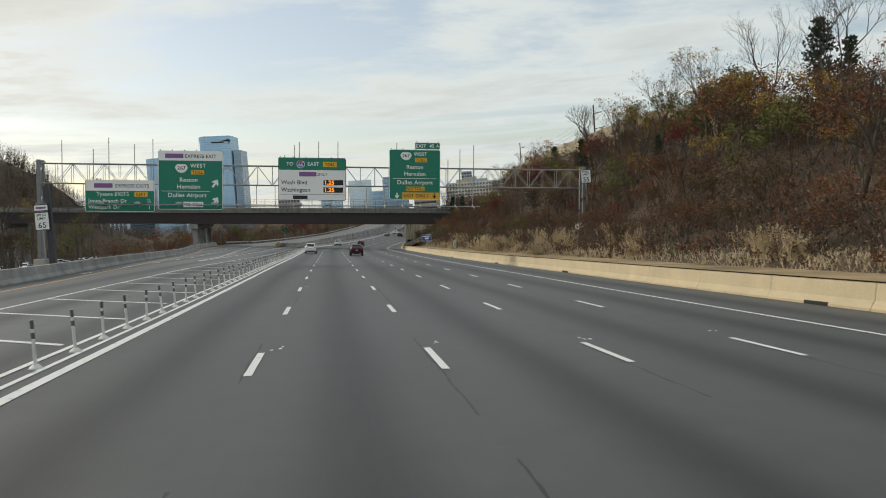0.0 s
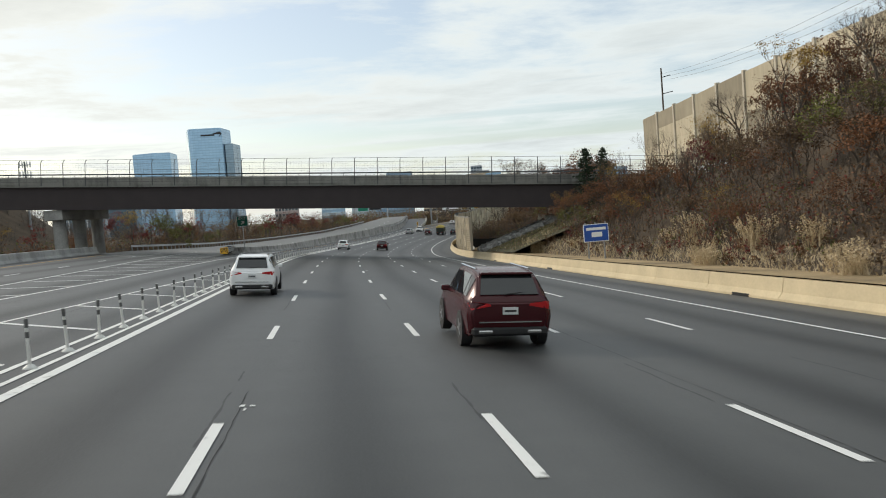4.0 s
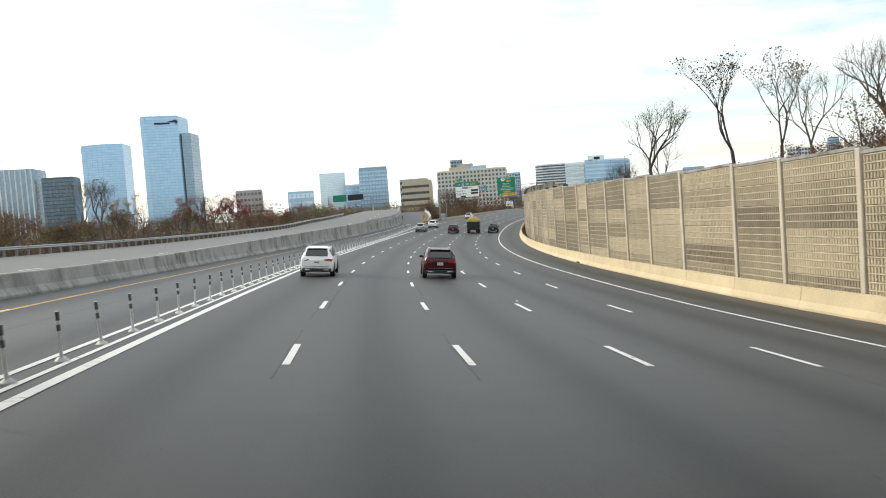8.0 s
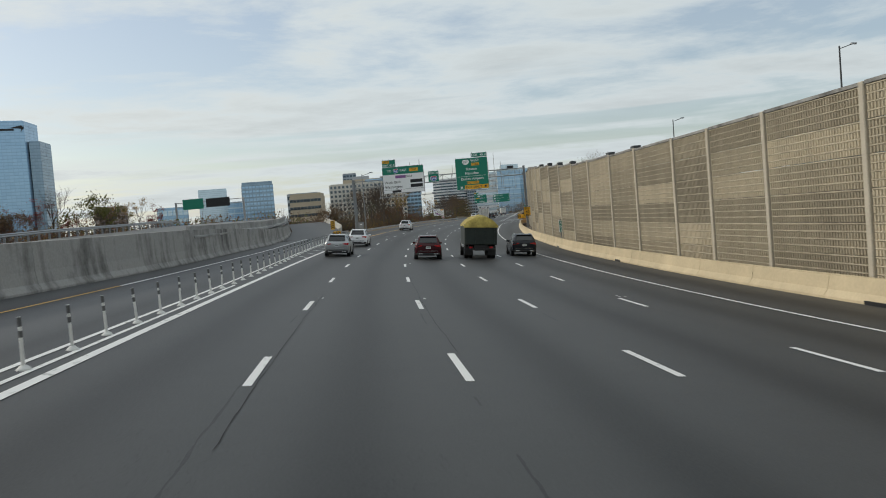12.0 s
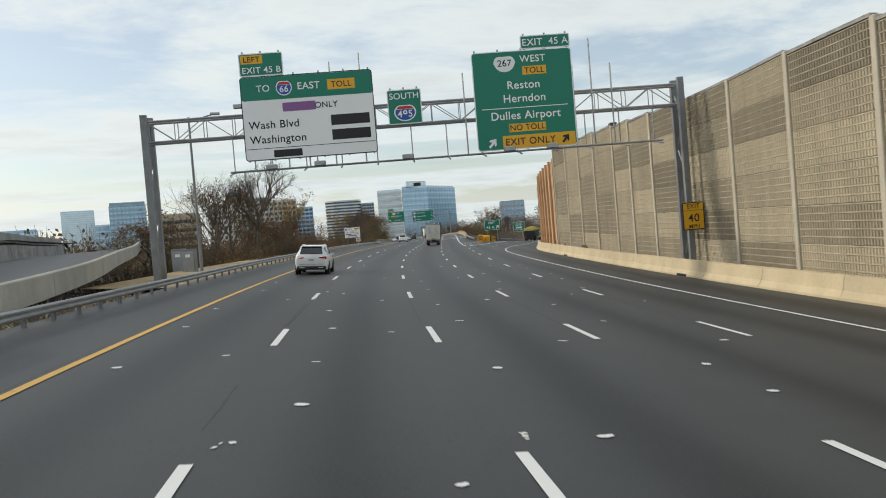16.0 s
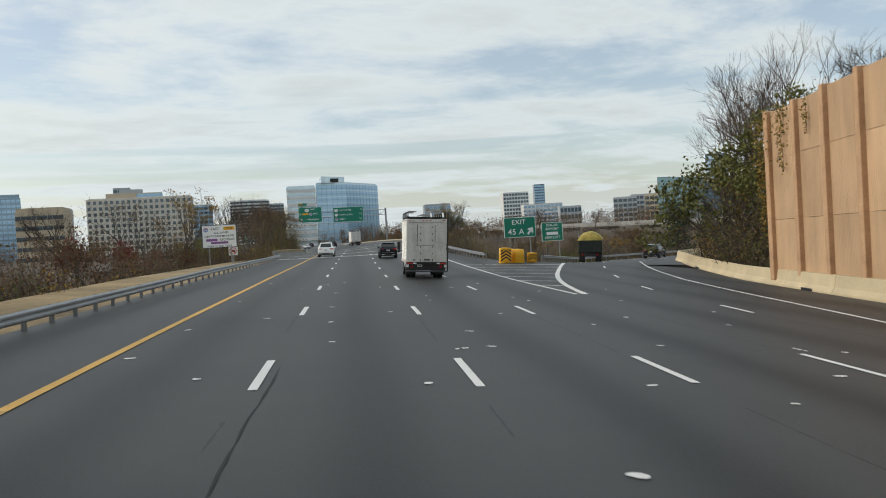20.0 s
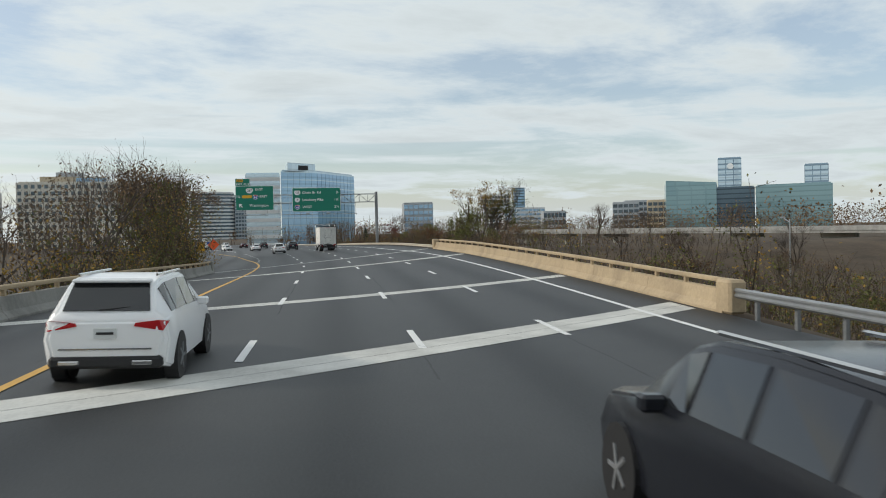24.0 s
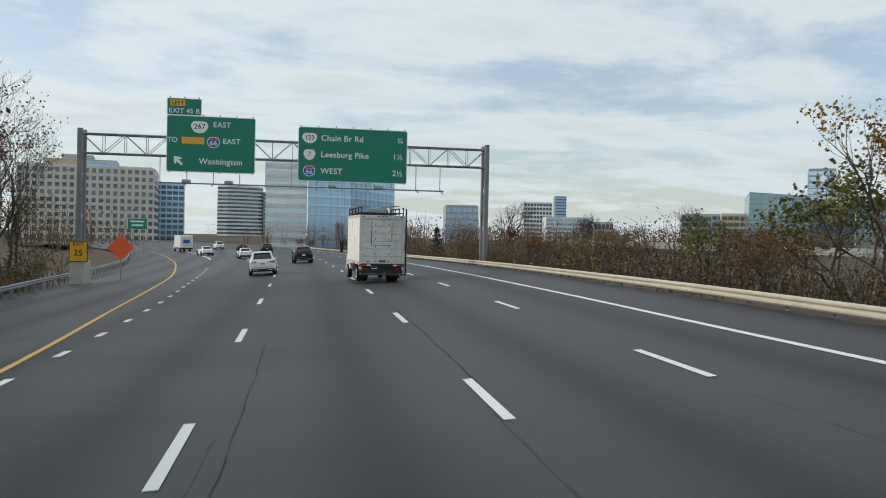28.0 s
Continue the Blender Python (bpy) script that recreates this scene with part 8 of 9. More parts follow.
M["glass_pale"] = glass_material("pale_curtain_glass", (0.64, 0.76, 0.84), (0.53, 0.66, 0.75), 3.9, 3.0, 0.8)
M["glass_dark"] = glass_material("dark_curtain_glass", (0.13, 0.19, 0.24), (0.08, 0.12, 0.16))
M["glass_teal"] = glass_material("teal_curtain_glass", (0.3, 0.44, 0.47), (0.22, 0.35, 0.39), 3.9, 2.0, 0.8)
M["glass_mid"] = glass_material("blue_grey_curtain_glass", (0.29, 0.39, 0.48), (0.22, 0.31, 0.4), 3.9, 3.0, 0.75)
M["window"] = glass_material("office_window_glass", (0.09, 0.12, 0.15), (0.2, 0.25, 0.28))
M["tan_stone"] = stuff("tan_facade", (0.5, 0.42, 0.31), 0.85, vary=0.08, scale=0.2, fine=2, bump=0)
M["cream_stone"] = stuff("cream_facade", (0.62, 0.585, 0.52), 0.85, vary=0.08, scale=0.2, fine=2, bump=0)
# distance haze is lightened into this grey and the brownish facade below
M["grey_stone"] = stuff("hazy_grey_facade", (0.39, 0.42, 0.45), 0.8, vary=0.08, scale=0.2, fine=2, bump=0)
M["white_stone"] = stuff("white_facade", (0.66, 0.67, 0.67), 0.8, vary=0.06, scale=0.2, fine=2, bump=0)
M["pink_stone"] = stuff("hazy_brownish_facade", (0.43, 0.36, 0.34), 0.85, vary=0.08, scale=0.2, fine=2, bump=0)


def prism(points, z0, z1):
    bm = bmesh.new()
    a = [bm.verts.new((x, y, z0)) for x, y in points]
    b = [bm.verts.new((x, y, z1)) for x, y in points]
    bm.faces.new(a)
    bm.faces.new(b)
    for i in range(len(points)):
        j = (i + 1) % len(points)
        bm.faces.new((a[i], a[j], b[j], b[i]))
    bmesh.ops.recalc_face_normals(bm, faces=bm.faces)
    return bm


def building(label, points, z1, wall, glass, floors, bays, faces, z0=-14.0, fill=(0.8, 0.6), parapet=0.0, name="office_building", single=False):
    """points: footprint; faces: edges that carry windows, each with its own number of bays. fill: the window's share of a bay and of a floor."""
    cx, cy = sum(p[0] for p in points) / len(points), sum(p[1] for p in points) / len(points)
    g = thing(name, Matrix.Translation((cx, cy, z0)), label, "building")
    loc = [(x - cx, y - cy) for x, y in points]
    part("wall", prism(loc, 0, z1 - z0), M[wall], g)
    roof = [(x * 0.96, y * 0.96) for x, y in loc]
    part("roof", prism(roof, z1 - z0, z1 - z0 + 0.8 + parapet), M[wall], g)
    fh = (z1 - z0 - 2) / floors
    verts, quads = [], []
    area = sum(loc[i][0] * loc[(i + 1) % len(loc)][1] - loc[(i + 1) % len(loc)][0] * loc[i][1] for i in range(len(loc)))
    for e, nb in zip(faces, bays if isinstance(bays, (list, tuple)) else [bays] * len(faces)):
        a, b = Vector((*loc[e], 0)), Vector((*loc[(e + 1) % len(loc)], 0))
        ax = b - a
        nrm = Vector((ax.y, -ax.x, 0)).normalized() * (1 if area > 0 else -1)
        bw = ax.length / nb
        w, h = bw * fill[0], fh * fill[1]
        bm = bmesh.new()
        u = ax.normalized()
        q = [(-u * w / 2, 0), (u * w / 2, 0), (u * w / 2, h), (-u * w / 2, h)]
        f = [bm.verts.new(p + nrm * 0.25 + Vector((0, 0, z))) for p, z in q]
        k = [bm.verts.new(p - nrm * 0.2 + Vector((0, 0, z))) for p, z in q]
        bm.faces.new(f)
        for i in range(4):
            bm.faces.new((f[i], k[i], k[(i + 1) % 4], f[(i + 1) % 4]))
        bmesh.ops.recalc_face_normals(bm, faces=bm.faces)
        bm.verts.index_update()
        src = [v.co.copy() for v in bm.verts]
        idx = [[v.index for v in f_.verts] for f_ in bm.faces]
        bm.free()
        if single:
            me = bpy.data.meshes.new("window")
            me.from_pydata([tuple(v) for v in src], [], idx)
            me.materials.append(M[glass])
            for r in range(floors):
                for c in range(nb):
                    part("window", me, None, g).location = a + ax * ((c + 0.5) / nb) + Vector((0, 0, 1.5 + r * fh + fh * (1 - fill[1]) / 2))
            continue
        for r in range(floors):
            for c in range(nb):
                o_ = a + ax * ((c + 0.5) / nb) + Vector((0, 0, 1.5 + r * fh + fh * (1 - fill[1]) / 2))
                n0 = len(verts)
                verts += [tuple(v + o_) for v in src]
                quads += [[n0 + i for i in f_] for f_ in idx]
    if verts:
        me = bpy.data.meshes.new("glazing")
        me.from_pydata(verts, [], quads)
        me.materials.append(M[glass])
        tagged(part("glazing", me, None, g), kind="stuff")
    return g


building("tall blue glass office tower", [(-345, 1352), (-344, 1343), (-340, 1336), (-333, 1333.5), (-292, 1343), (-288, 1385), (-335, 1392)], 146, "glass_blue", "glass_blue", 26, [1, 1, 1, 5, 3], (0, 1, 2, 3, 4), fill=(0.985, 0.94))
building("blue-grey glass side wing of the tower", [(-290, 1350), (-279, 1352.5), (-276, 1392), (-288, 1392)], 122, "glass_mid", "glass_mid", 24, [2, 2], (0, 1), fill=(0.95, 0.8))
lg = thing("tower_logo", Matrix.Translation((-308, 1338.6, 135)) @ pose(0, 0, 0, 0, 0, 13.4), "dark wordless logo mark on the tower", "logo")
part("mark", slab(-14, 6, 0, 2.2, -0.6, -0.4), M["sign_black"], lg)
part("swoosh", poly([(2, 3), (14, 6), (17, 3), (13, -2), (14, 2)], -0.6, 0.2), M["sign_black"], lg)
building("blue glass office tower with a pale crown", [(-497, 1548), (-462, 1540), (-432, 1550), (-434, 1600), (-490, 1600)], 134, "glass_blue", "glass_blue", 22, [4, 4], (0, 1), fill=(0.97, 0.85))
# wall in paler glass, to carry distance haze
building("white lattice-fronted office block", [(-421, 1072), (-383, 1085), (-388, 1130), (-426, 1118)], 66, "glass_mid", "white_stone", 9, [8], (0,), fill=(0.28, 1.0))
building("low dark office block", [(-378, 1090), (-348, 1097), (-352, 1130), (-380, 1125)], 56, "glass_dark", "window", 7, [6], (0,))
building("brown brick office block", [(-213, 1290), (-180, 1296), (-182, 1320), (-214, 1315)], 35, "pink_stone", "window", 6, [7], (0,), fill=(0.7, 0.4))
building("long low blue glass block", [(-146, 1298), (-112, 1304), (-114, 1330), (-148, 1325)], 29, "glass_blue", "glass_pale", 4, [6], (0,))
building("pale glass office building", [(-158, 2040), (-101, 2046), (-104, 2090), (-160, 2085)], 87, "glass_pale", "glass_pale", 9, [5], (0,), fill=(0.95, 0.7))
building("lower pale glass wing", [(-101, 2044), (-40, 2048), (-44, 2090), (-104, 2090)], 58, "glass_pale", "glass_blue", 6, [5], (0,), fill=(0.95, 0.7))
# paler blue glass puts distance haze on this slab
building("dark grey office slab", [(-60, 1700), (-8, 1704), (-10, 1740), (-62, 1736)], 72, "glass_mid", "glass_blue", 12, [9], (0,), fill=(0.8, 0.55), parapet=4)
building("tan stone office building with window strips", [(2, 1107), (32, 1101), (38, 1133), (8, 1140)], 24, "tan_stone", "window", 5, [9], (0,), fill=(0.92, 0.38), parapet=2)
cb = building("cream office building with a grid of windows", [(54, 1276), (144, 1261), (152, 1305), (62, 1320)], 41, "cream_stone", "window", 10, [19, 6], (0, 1), fill=(0.55, 0.55), single=True)
part("penthouse", prism([(-32, -12), (16, -20), (20, 10), (-28, 18)], 54, 60), M["tan_stone"], cb)
part("roof_plant", prism([(-20, -6), (0, -8), (2, 4), (-18, 6)], 60, 64), M["grey_stone"], cb)
part("blue_band", prism([(-6, -18.0), (16.2, -21.6), (16.2, -20), (-6, -16.4)], 55.5, 59), M["glass_blue"], cb)
building("grey office block beside the cream one", [(4, 1284), (40, 1278), (44, 1305), (8, 1310)], 34, "grey_stone", "window", 6, [7], (0,), fill=(0.75, 0.5))
building("slender grey tower behind the offices", [(97, 1552), (117, 1549), (119, 1575), (99, 1578)], 70, "grey_stone", "glass_dark", 14, [4], (0,))
building("rounded white office building with ribbon windows", [(288, 1800), (300, 1790), (322, 1786), (344, 1790), (352, 1800), (340, 1840), (300, 1840)], 62, "white_stone", "glass_dark", 14, [2, 3, 3, 2], (0, 1, 2, 3), fill=(0.98, 0.5))
building("grey ribbed office block", [(352, 1796), (374, 1792), (378, 1830), (356, 1834)], 55, "grey_stone", "glass_dark", 12, [5], (0,))
building("glass office building with white ribbon floors", [(166, 1014), (184, 1008), (196, 1048), (178, 1055)], 29.5, "glass_pale", "white_stone", 9, [1], (0,), fill=(1.0, 0.42))
lm2 = building("large pale blue glass office building", [(184, 1006), (206, 1008), (240, 1036), (212, 1062), (196, 1046)], 31, "glass_pale", "glass_blue", 10, [6, 10], (0, 1), fill=(0.93, 0.86))
part("raised_corner", prism([(-21, -30), (-2, -22), (2, -8), (-12, 4)], 45, 49.5), M["glass_pale"], lm2)
part("logo_letters", slab(-17, -8, 45.6, 48.2, -27.0, -26.6), M["sign_black"], lm2)
building("slab tower of dark glass", [(1130, 2205), (1156, 2198), (1166, 2220), (1140, 2228)], 97, "glass_dark", "glass_blue", 16, [4], (0,), fill=(0.9, 0.6))
building("white gridded office block", [(884, 1945), (934, 1925), (944, 1955), (894, 1975)], 66, "white_stone", "glass_dark", 10, [9], (0,), fill=(0.75, 0.6))
building("low white office block", [(905, 1900), (975, 1862), (985, 1890), (915, 1928)], 38, "white_stone", "glass_blue", 6, [10], (0,), fill=(0.85, 0.5))
building("low dark block on the skyline", [(872, 1722), (904, 1700), (912, 1720), (880, 1742)], 26, "grey_stone", "glass_dark", 3, [6], (0,))
tg = building("teal glass block with a slanted roofline", [(528, 1064), (557, 1037), (584, 1061), (555, 1094)], 26.5, "glass_teal", "glass_teal", 9, [8], (0,), fill=(0.985, 0.95))
bm = prism([(-28, 0), (1, -27), (28, -3), (-1, 30)], 40.5, 46.5)
for v in bm.verts:
    if v.co.z > 44:
        v.co.z -= 5.0 * (v.co.x + 28) / 56
part("slanted_crown", bm, M["glass_teal"], tg)
building("dark recessed glass court", [(558, 1038), (576, 1015), (600, 1040), (582, 1062)], 25, "glass_dark", "glass_dark", 8, [5], (0,), fill=(0.95, 0.8))
building("wide teal glass block", [(576, 1014), (610, 970), (640, 994), (606, 1038)], 25.5, "glass_teal", "glass_teal", 8, [11], (0,), fill=(0.985, 0.95))
bg = thing("tower_badge", Matrix.Translation((594, 1055.6, 45)) @ pose(0, 0, 0, 0, 0, -47), "white wordless badge high on the slim tower", "logo")
part("disc", poly([(2.6 * math.cos(i * math.pi / 8), 2.6 * math.sin(i * math.pi / 8)) for i in range(16)], -0.6, 0.3), M["sign_white"], bg)
building("slim glass tower with a white badge", [(588, 1064), (601, 1050), (612, 1060), (599, 1074)], 52, "glass_mid", "glass_pale", 14, [3], (0,), fill=(0.9, 0.7))
building("distant slim teal glass tower", [(640, 1018), (652, 1004), (662, 1012), (650, 1026)], 44, "glass_mid", "glass_pale", 12, [3], (0,), fill=(0.9, 0.7))
building("row of flats on the skyline", [(715, 1330), (745, 1305), (755, 1320), (725, 1345)], 27, "grey_stone", "window", 6, [7], (0,))
building("tan flats on the skyline", [(549, 1156), (566, 1139), (575, 1150), (558, 1167)], 18, "grey_stone", "window", 6, [5], (0,))
building("tan flats on the skyline", [(572, 1134), (588, 1117), (597, 1128), (581, 1145)], 19, "tan_stone", "window", 6, [5], (0,))
building("grey office with a glass end", [(385, 1268), (410, 1255), (416, 1272), (391, 1285)], 23, "grey_stone", "glass_blue", 6, [6], (0,))
building("blue glass office behind the offices", [(153, 1340), (176, 1336), (180, 1360), (157, 1364)], 35, "glass_blue", "glass_dark", 10, [5], (0,))

# parking deck and viaduct beyond the right-hand trees
via = thing("viaduct", Matrix.Translation((0, 0, 0)), "grey concrete viaduct on single piers across the valley", "viaduct")
V0, V1 = Vector((208, 830, -6.0)), Vector((197, 600, -7.4))
ax = (V1 - V0)
nn = Vector((-ax.y, ax.x, 0)).normalized()
for k in range(9):
    a, b = V0 + ax * (k / 9), V0 + ax * ((k + 0.995) / 9)
    bm = bmesh.new()
    for off, z0, z1 in ((0, -0.5, 0.0), (-0.2, 0.0, 0.9), (9.6, 0.0, 0.9)):
        w = 10 if off == 0 else 0.35
        pts = [(a + nn * off), (a + nn * (off + w)), (b + nn * (off + w)), (b + nn * off)]
        lo = [bm.verts.new((p.x, p.y, p.z + z0)) for p in pts]
        hi = [bm.verts.new((p.x, p.y, p.z + z1)) for p in pts]
        bm.faces.new(lo); bm.faces.new(hi)
        for i in range(4):
            bm.faces.new((lo[i], lo[(i + 1) % 4], hi[(i + 1) % 4], hi[i]))
    bmesh.ops.recalc_face_normals(bm, faces=bm.faces)
    part("deck_span", bm, M["grey_conc"], via)
    c = a + nn * 5
    bm = add_rod(bmesh.new(), (c.x, c.y, -22), (c.x, c.y, c.z - 1.6), 0.8, 10)
    part("pier", bm, M["pale_conc"], via)
    part("pier_head", add_box(bmesh.new(), -1.3, 1.3, -3.6, 3.6, -1.6, -0.5, 0.1, Matrix.Translation(c) @ pose(0, 0, 0, 0, 0, 21)), M["pale_conc"], via)


# ---------------- poles and masts ----------------
def terrain_z(s, d):
    h = ground_height(s, d)
    z = rp(s, max(-30, min(30, d))).z + h
    far = fade(abs(d), 60, 300)
    return z * (1 - far) - 9.0 * far


def pole(x, y, z0, z1, label, arms=0, r=0.13, mat="dull_galv", name="light_pole", turn=0.0):
    g = thing(name, Matrix.Translation((x, y, z0)) @ pose(0, 0, 0, 0, 0, turn), label, "pole")
    part("shaft", rod((0, 0, -1), (0, 0, z1 - z0), r, 8, r * 0.55), M[mat], g)
    for k in range(arms):
        sgn = 1 if k % 2 == 0 else -1
        bm = add_rod(bmesh.new(), (0, 0, z1 - z0 - 0.3 - 0.9 * (k // 2)), (sgn * 1.7, 0, z1 - z0 + 0.2 - 0.9 * (k // 2)), 0.045, 6)
        part("arm", bm, M[mat], g)
        part("lantern", add_box(bmesh.new(), sgn * 1.7 - 0.32, sgn * 1.7 + 0.32, -0.13, 0.13, z1 - z0 + 0.1 - 0.9 * (k // 2), z1 - z0 + 0.28 - 0.9 * (k // 2), 0.04), M["galv"], g)
    return g


def wooden_pole(x, y, z0, z1):
    g = thing("utility_pole", Matrix.Translation((x, y, z0)), "weathered utility pole with short cross arms", "pole")
    part("shaft", rod((0, 0, -1), (0, 0, z1 - z0), 0.2, 8, 0.13), M["bark"], g)
    for z, l in ((1.6, 1.6), (4.4, 1.9)):
        part("cross_arm", rod((0, 0, z1 - z0 - z), (l, 0.2, z1 - z0 - z + 0.35), 0.07, 6), M["dark_steel"], g)
    return g


wooden_pole(33, 244, 2, 20.5)
wooden_pole(34, 150, 8, 19.5)
bm = bmesh.new()
for off in (0, 0.8, 1.6):
    pts = [Vector((33 + off, 244, 19.5 - off * 0.6)).lerp(Vector((34 + off, 150, 18.7 - off * 0.6)), t) - Vector((0, 0, 2.2 * 4 * t * (1 - t))) for t in np.linspace(0, 1, 9)]
    for a, b in zip(pts, pts[1:]):
        add_rod(bm, a, b, 0.02, 3)
tagged(part("power_line", bm, M["sign_black"]), "thin overhead power lines", "cable", kind="stuff")
pole(39.6, 379.5, -9, 8.2, "dark street pole behind the noise wall", 1, 0.14, "dark_steel")
pole(48, 430, -9, 7.0, "dark street pole behind the noise wall", 1, 0.14, "dark_steel")
q = rp(455.5, -11.4)
pole(q.x, q.y, q.z - 1, q.z + 10.2, "slim grey pole with a small camera arm", 1, 0.12)
for s, d in ((456.5, -12.4), (457.3, -13.3)):
    g = thing("control_cabinet", rm(s, d, -0.4), "grey roadside control cabinet on a plinth", "cabinet", "cabinets by the gantry")
    part("body", add_box(bmesh.new(), -0.42, 0.42, -0.4, 0.4, 0.2, 1.85, 0.03), M["dull_galv"], g)
    part("door", add_box(bmesh.new(), -0.36, 0.36, -0.43, -0.405, 0.3, 1.7, 0.01), M["galv"], g)
    part("label_plate", add_box(bmesh.new(), -0.16, 0.16, -0.44, -0.432, 1.3, 1.5), M["sign_white"], g)
    part("plinth", box(-0.5, 0.5, -0.5, 0.5, -1.2, 0.2), M["pale_conc"], g)
for (x, y), z in (((123.4, 659.6), -4.2), ((115.2, 617.1), -4.9), ((150, 740), -3.0)):
    pole(x, y, -14, z, "thin pale street lamp in the valley", 1, 0.1, "galv", turn=60)
g = thing("radio_mast", Matrix.Translation((-170, 446, -8)), "grey monopole mast with antenna panels", "mast")
part("shaft", rod((0, 0, 0), (0, 0, 40), 0.6, 10, 0.35), M["dull_galv"], g)
for k in range(8):
    a = k * math.pi / 4
    for z in (33.5, 37.5):
        part("antenna_panel", add_box(bmesh.new(), -0.25, 0.25, -0.15, 0.15, z, z + 2.4, 0.04, pose(2.2 * math.cos(a), 2.2 * math.sin(a), 0, 0, 0, math.degrees(a))), M["sign_white"], g)
for z in (34.5, 38.5):
    bm = bmesh.new()
    for k in range(8):
        a, b = k * math.pi / 4, (k + 1) * math.pi / 4
        add_rod(bm, (2.2 * math.cos(a), 2.2 * math.sin(a), z), (2.2 * math.cos(b), 2.2 * math.sin(b), z), 0.07, 4)
        add_rod(bm, (0, 0, z), (2.2 * math.cos(a), 2.2 * math.sin(a), z), 0.06, 4)
    part("platform_ring", bm, M["galv"], g)
# ---------------- vehicles ----------------
SUV = [  # y from the rear, then half widths and heights: sill, waist, belt, roof
    (0.00, .80, .52, .87, .78, .80, 1.00, .70, 1.04), (0.10, .90, .33, .96, .74, .90, 1.08, .72, 1.20), (0.42, .93, .26, .98, .72, .93, 1.12, .66, 1.60), (0.75, .94, .25, .98, .72, .94, 1.12, .68, 1.69),
    (1.70, .94, .25, .98, .72, .94, 1.11, .70, 1.73), (2.60, .94, .25, .98, .72, .94, 1.09, .69, 1.70), (3.05, .94, .25, .98, .72, .93, 1.08, .66, 1.60), (3.75, .94, .26, .97, .72, .91, 1.06, .78, 1.10), (4.50, .90, .30, .94, .66, .86, .95, .70, 1.00), (4.88, .78, .40, .80, .60, .74, .80, .60, .84)]
SEDAN = [
    (0.00, .76, .50, .84, .72, .78, .92, .66, .96), (0.12, .86, .32, .92, .70, .84, .98, .70, 1.02), (0.65, .88, .24, .93, .66, .86, 0.98, .70, 1.06), (1.25, .88, .22, .93, .66, .86, 0.97, .60, 1.38),
    (1.95, .88, .22, .93, .66, .86, 0.96, .62, 1.45), (2.55, .88, .22, .93, .66, .86, 0.95, .60, 1.40), (3.30, .88, .22, .92, .66, .85, .94, .70, .98), (4.30, .84, .28, .88, .60, .80, .82, .64, .87), (4.72, .72, .38, .74, .55, .68, .70, .54, .74)]


def loft(rows):
    bm = bmesh.new()
    rings = []
    for y, w0, z0, w1, z1, w2, z2, w3, z3 in rows:
        pts = [(-w0, z0), (-w1, z1), (-w2, z2), (-w3, z3), (w3, z3), (w2, z2), (w1, z1), (w0, z0)]
        rings.append([bm.verts.new((x, y, z)) for x, z in pts])
    for a, b in zip(rings, rings[1:]):
        for i in range(8):
            bm.faces.new((a[i], a[(i + 1) % 8], b[(i + 1) % 8], b[i]))
    bm.faces.new(rings[0])
    bm.faces.new(rings[-1][::-1])
    bmesh.ops.recalc_face_normals(bm, faces=bm.faces)
    bmesh.ops.bevel(bm, geom=[e for e in bm.edges if e.calc_face_angle(0) > 0.5], offset=0.035, segments=2, affect="EDGES")
    return bm


def panel(points, out, thick=0.012):
    """A pane a little proud of the body; points in order, out: the way outwards."""
    bm = bmesh.new()
    o = Vector(out).normalized()
    f = [bm.verts.new(Vector(p) + o * thick) for p in points]
    b = [bm.verts.new(Vector(p) - o * 0.02) for p in points]
    bm.faces.new(f)
    n = len(points)
    for i in range(n):
        bm.faces.new((f[i], b[i], b[(i + 1) % n], f[(i + 1) % n]))
    bmesh.ops.recalc_face_normals(bm, faces=bm.faces)
    return bm


def wheel(parent, x, y, r=0.36, w=0.24, rim="rim", simple=False):
    g = part("wheel", rod((x - w / 2, y, r), (x + w / 2, y, r), r, 20), M["tyre"], parent)
    sx = 1 if x > 0 else -1
    bm = rod((x + sx * (w / 2 - 0.03), y, r), (x + sx * (w / 2 + 0.012), y, r), r * 0.68, 16, r * 0.6)
    part("rim", bm, M[rim], g)
    if simple:
        return g
    bm = bmesh.new()
    for k in range(5):
        a = k * 2 * math.pi / 5
        add_rod(bm, (x + sx * (w / 2 + 0.014), y, r), (x + sx * (w / 2 + 0.014), y + 0.6 * r * math.cos(a), r + 0.6 * r * math.sin(a)), 0.03, 4)
    part("spokes", bm, M["dull_galv"], g)
    return g


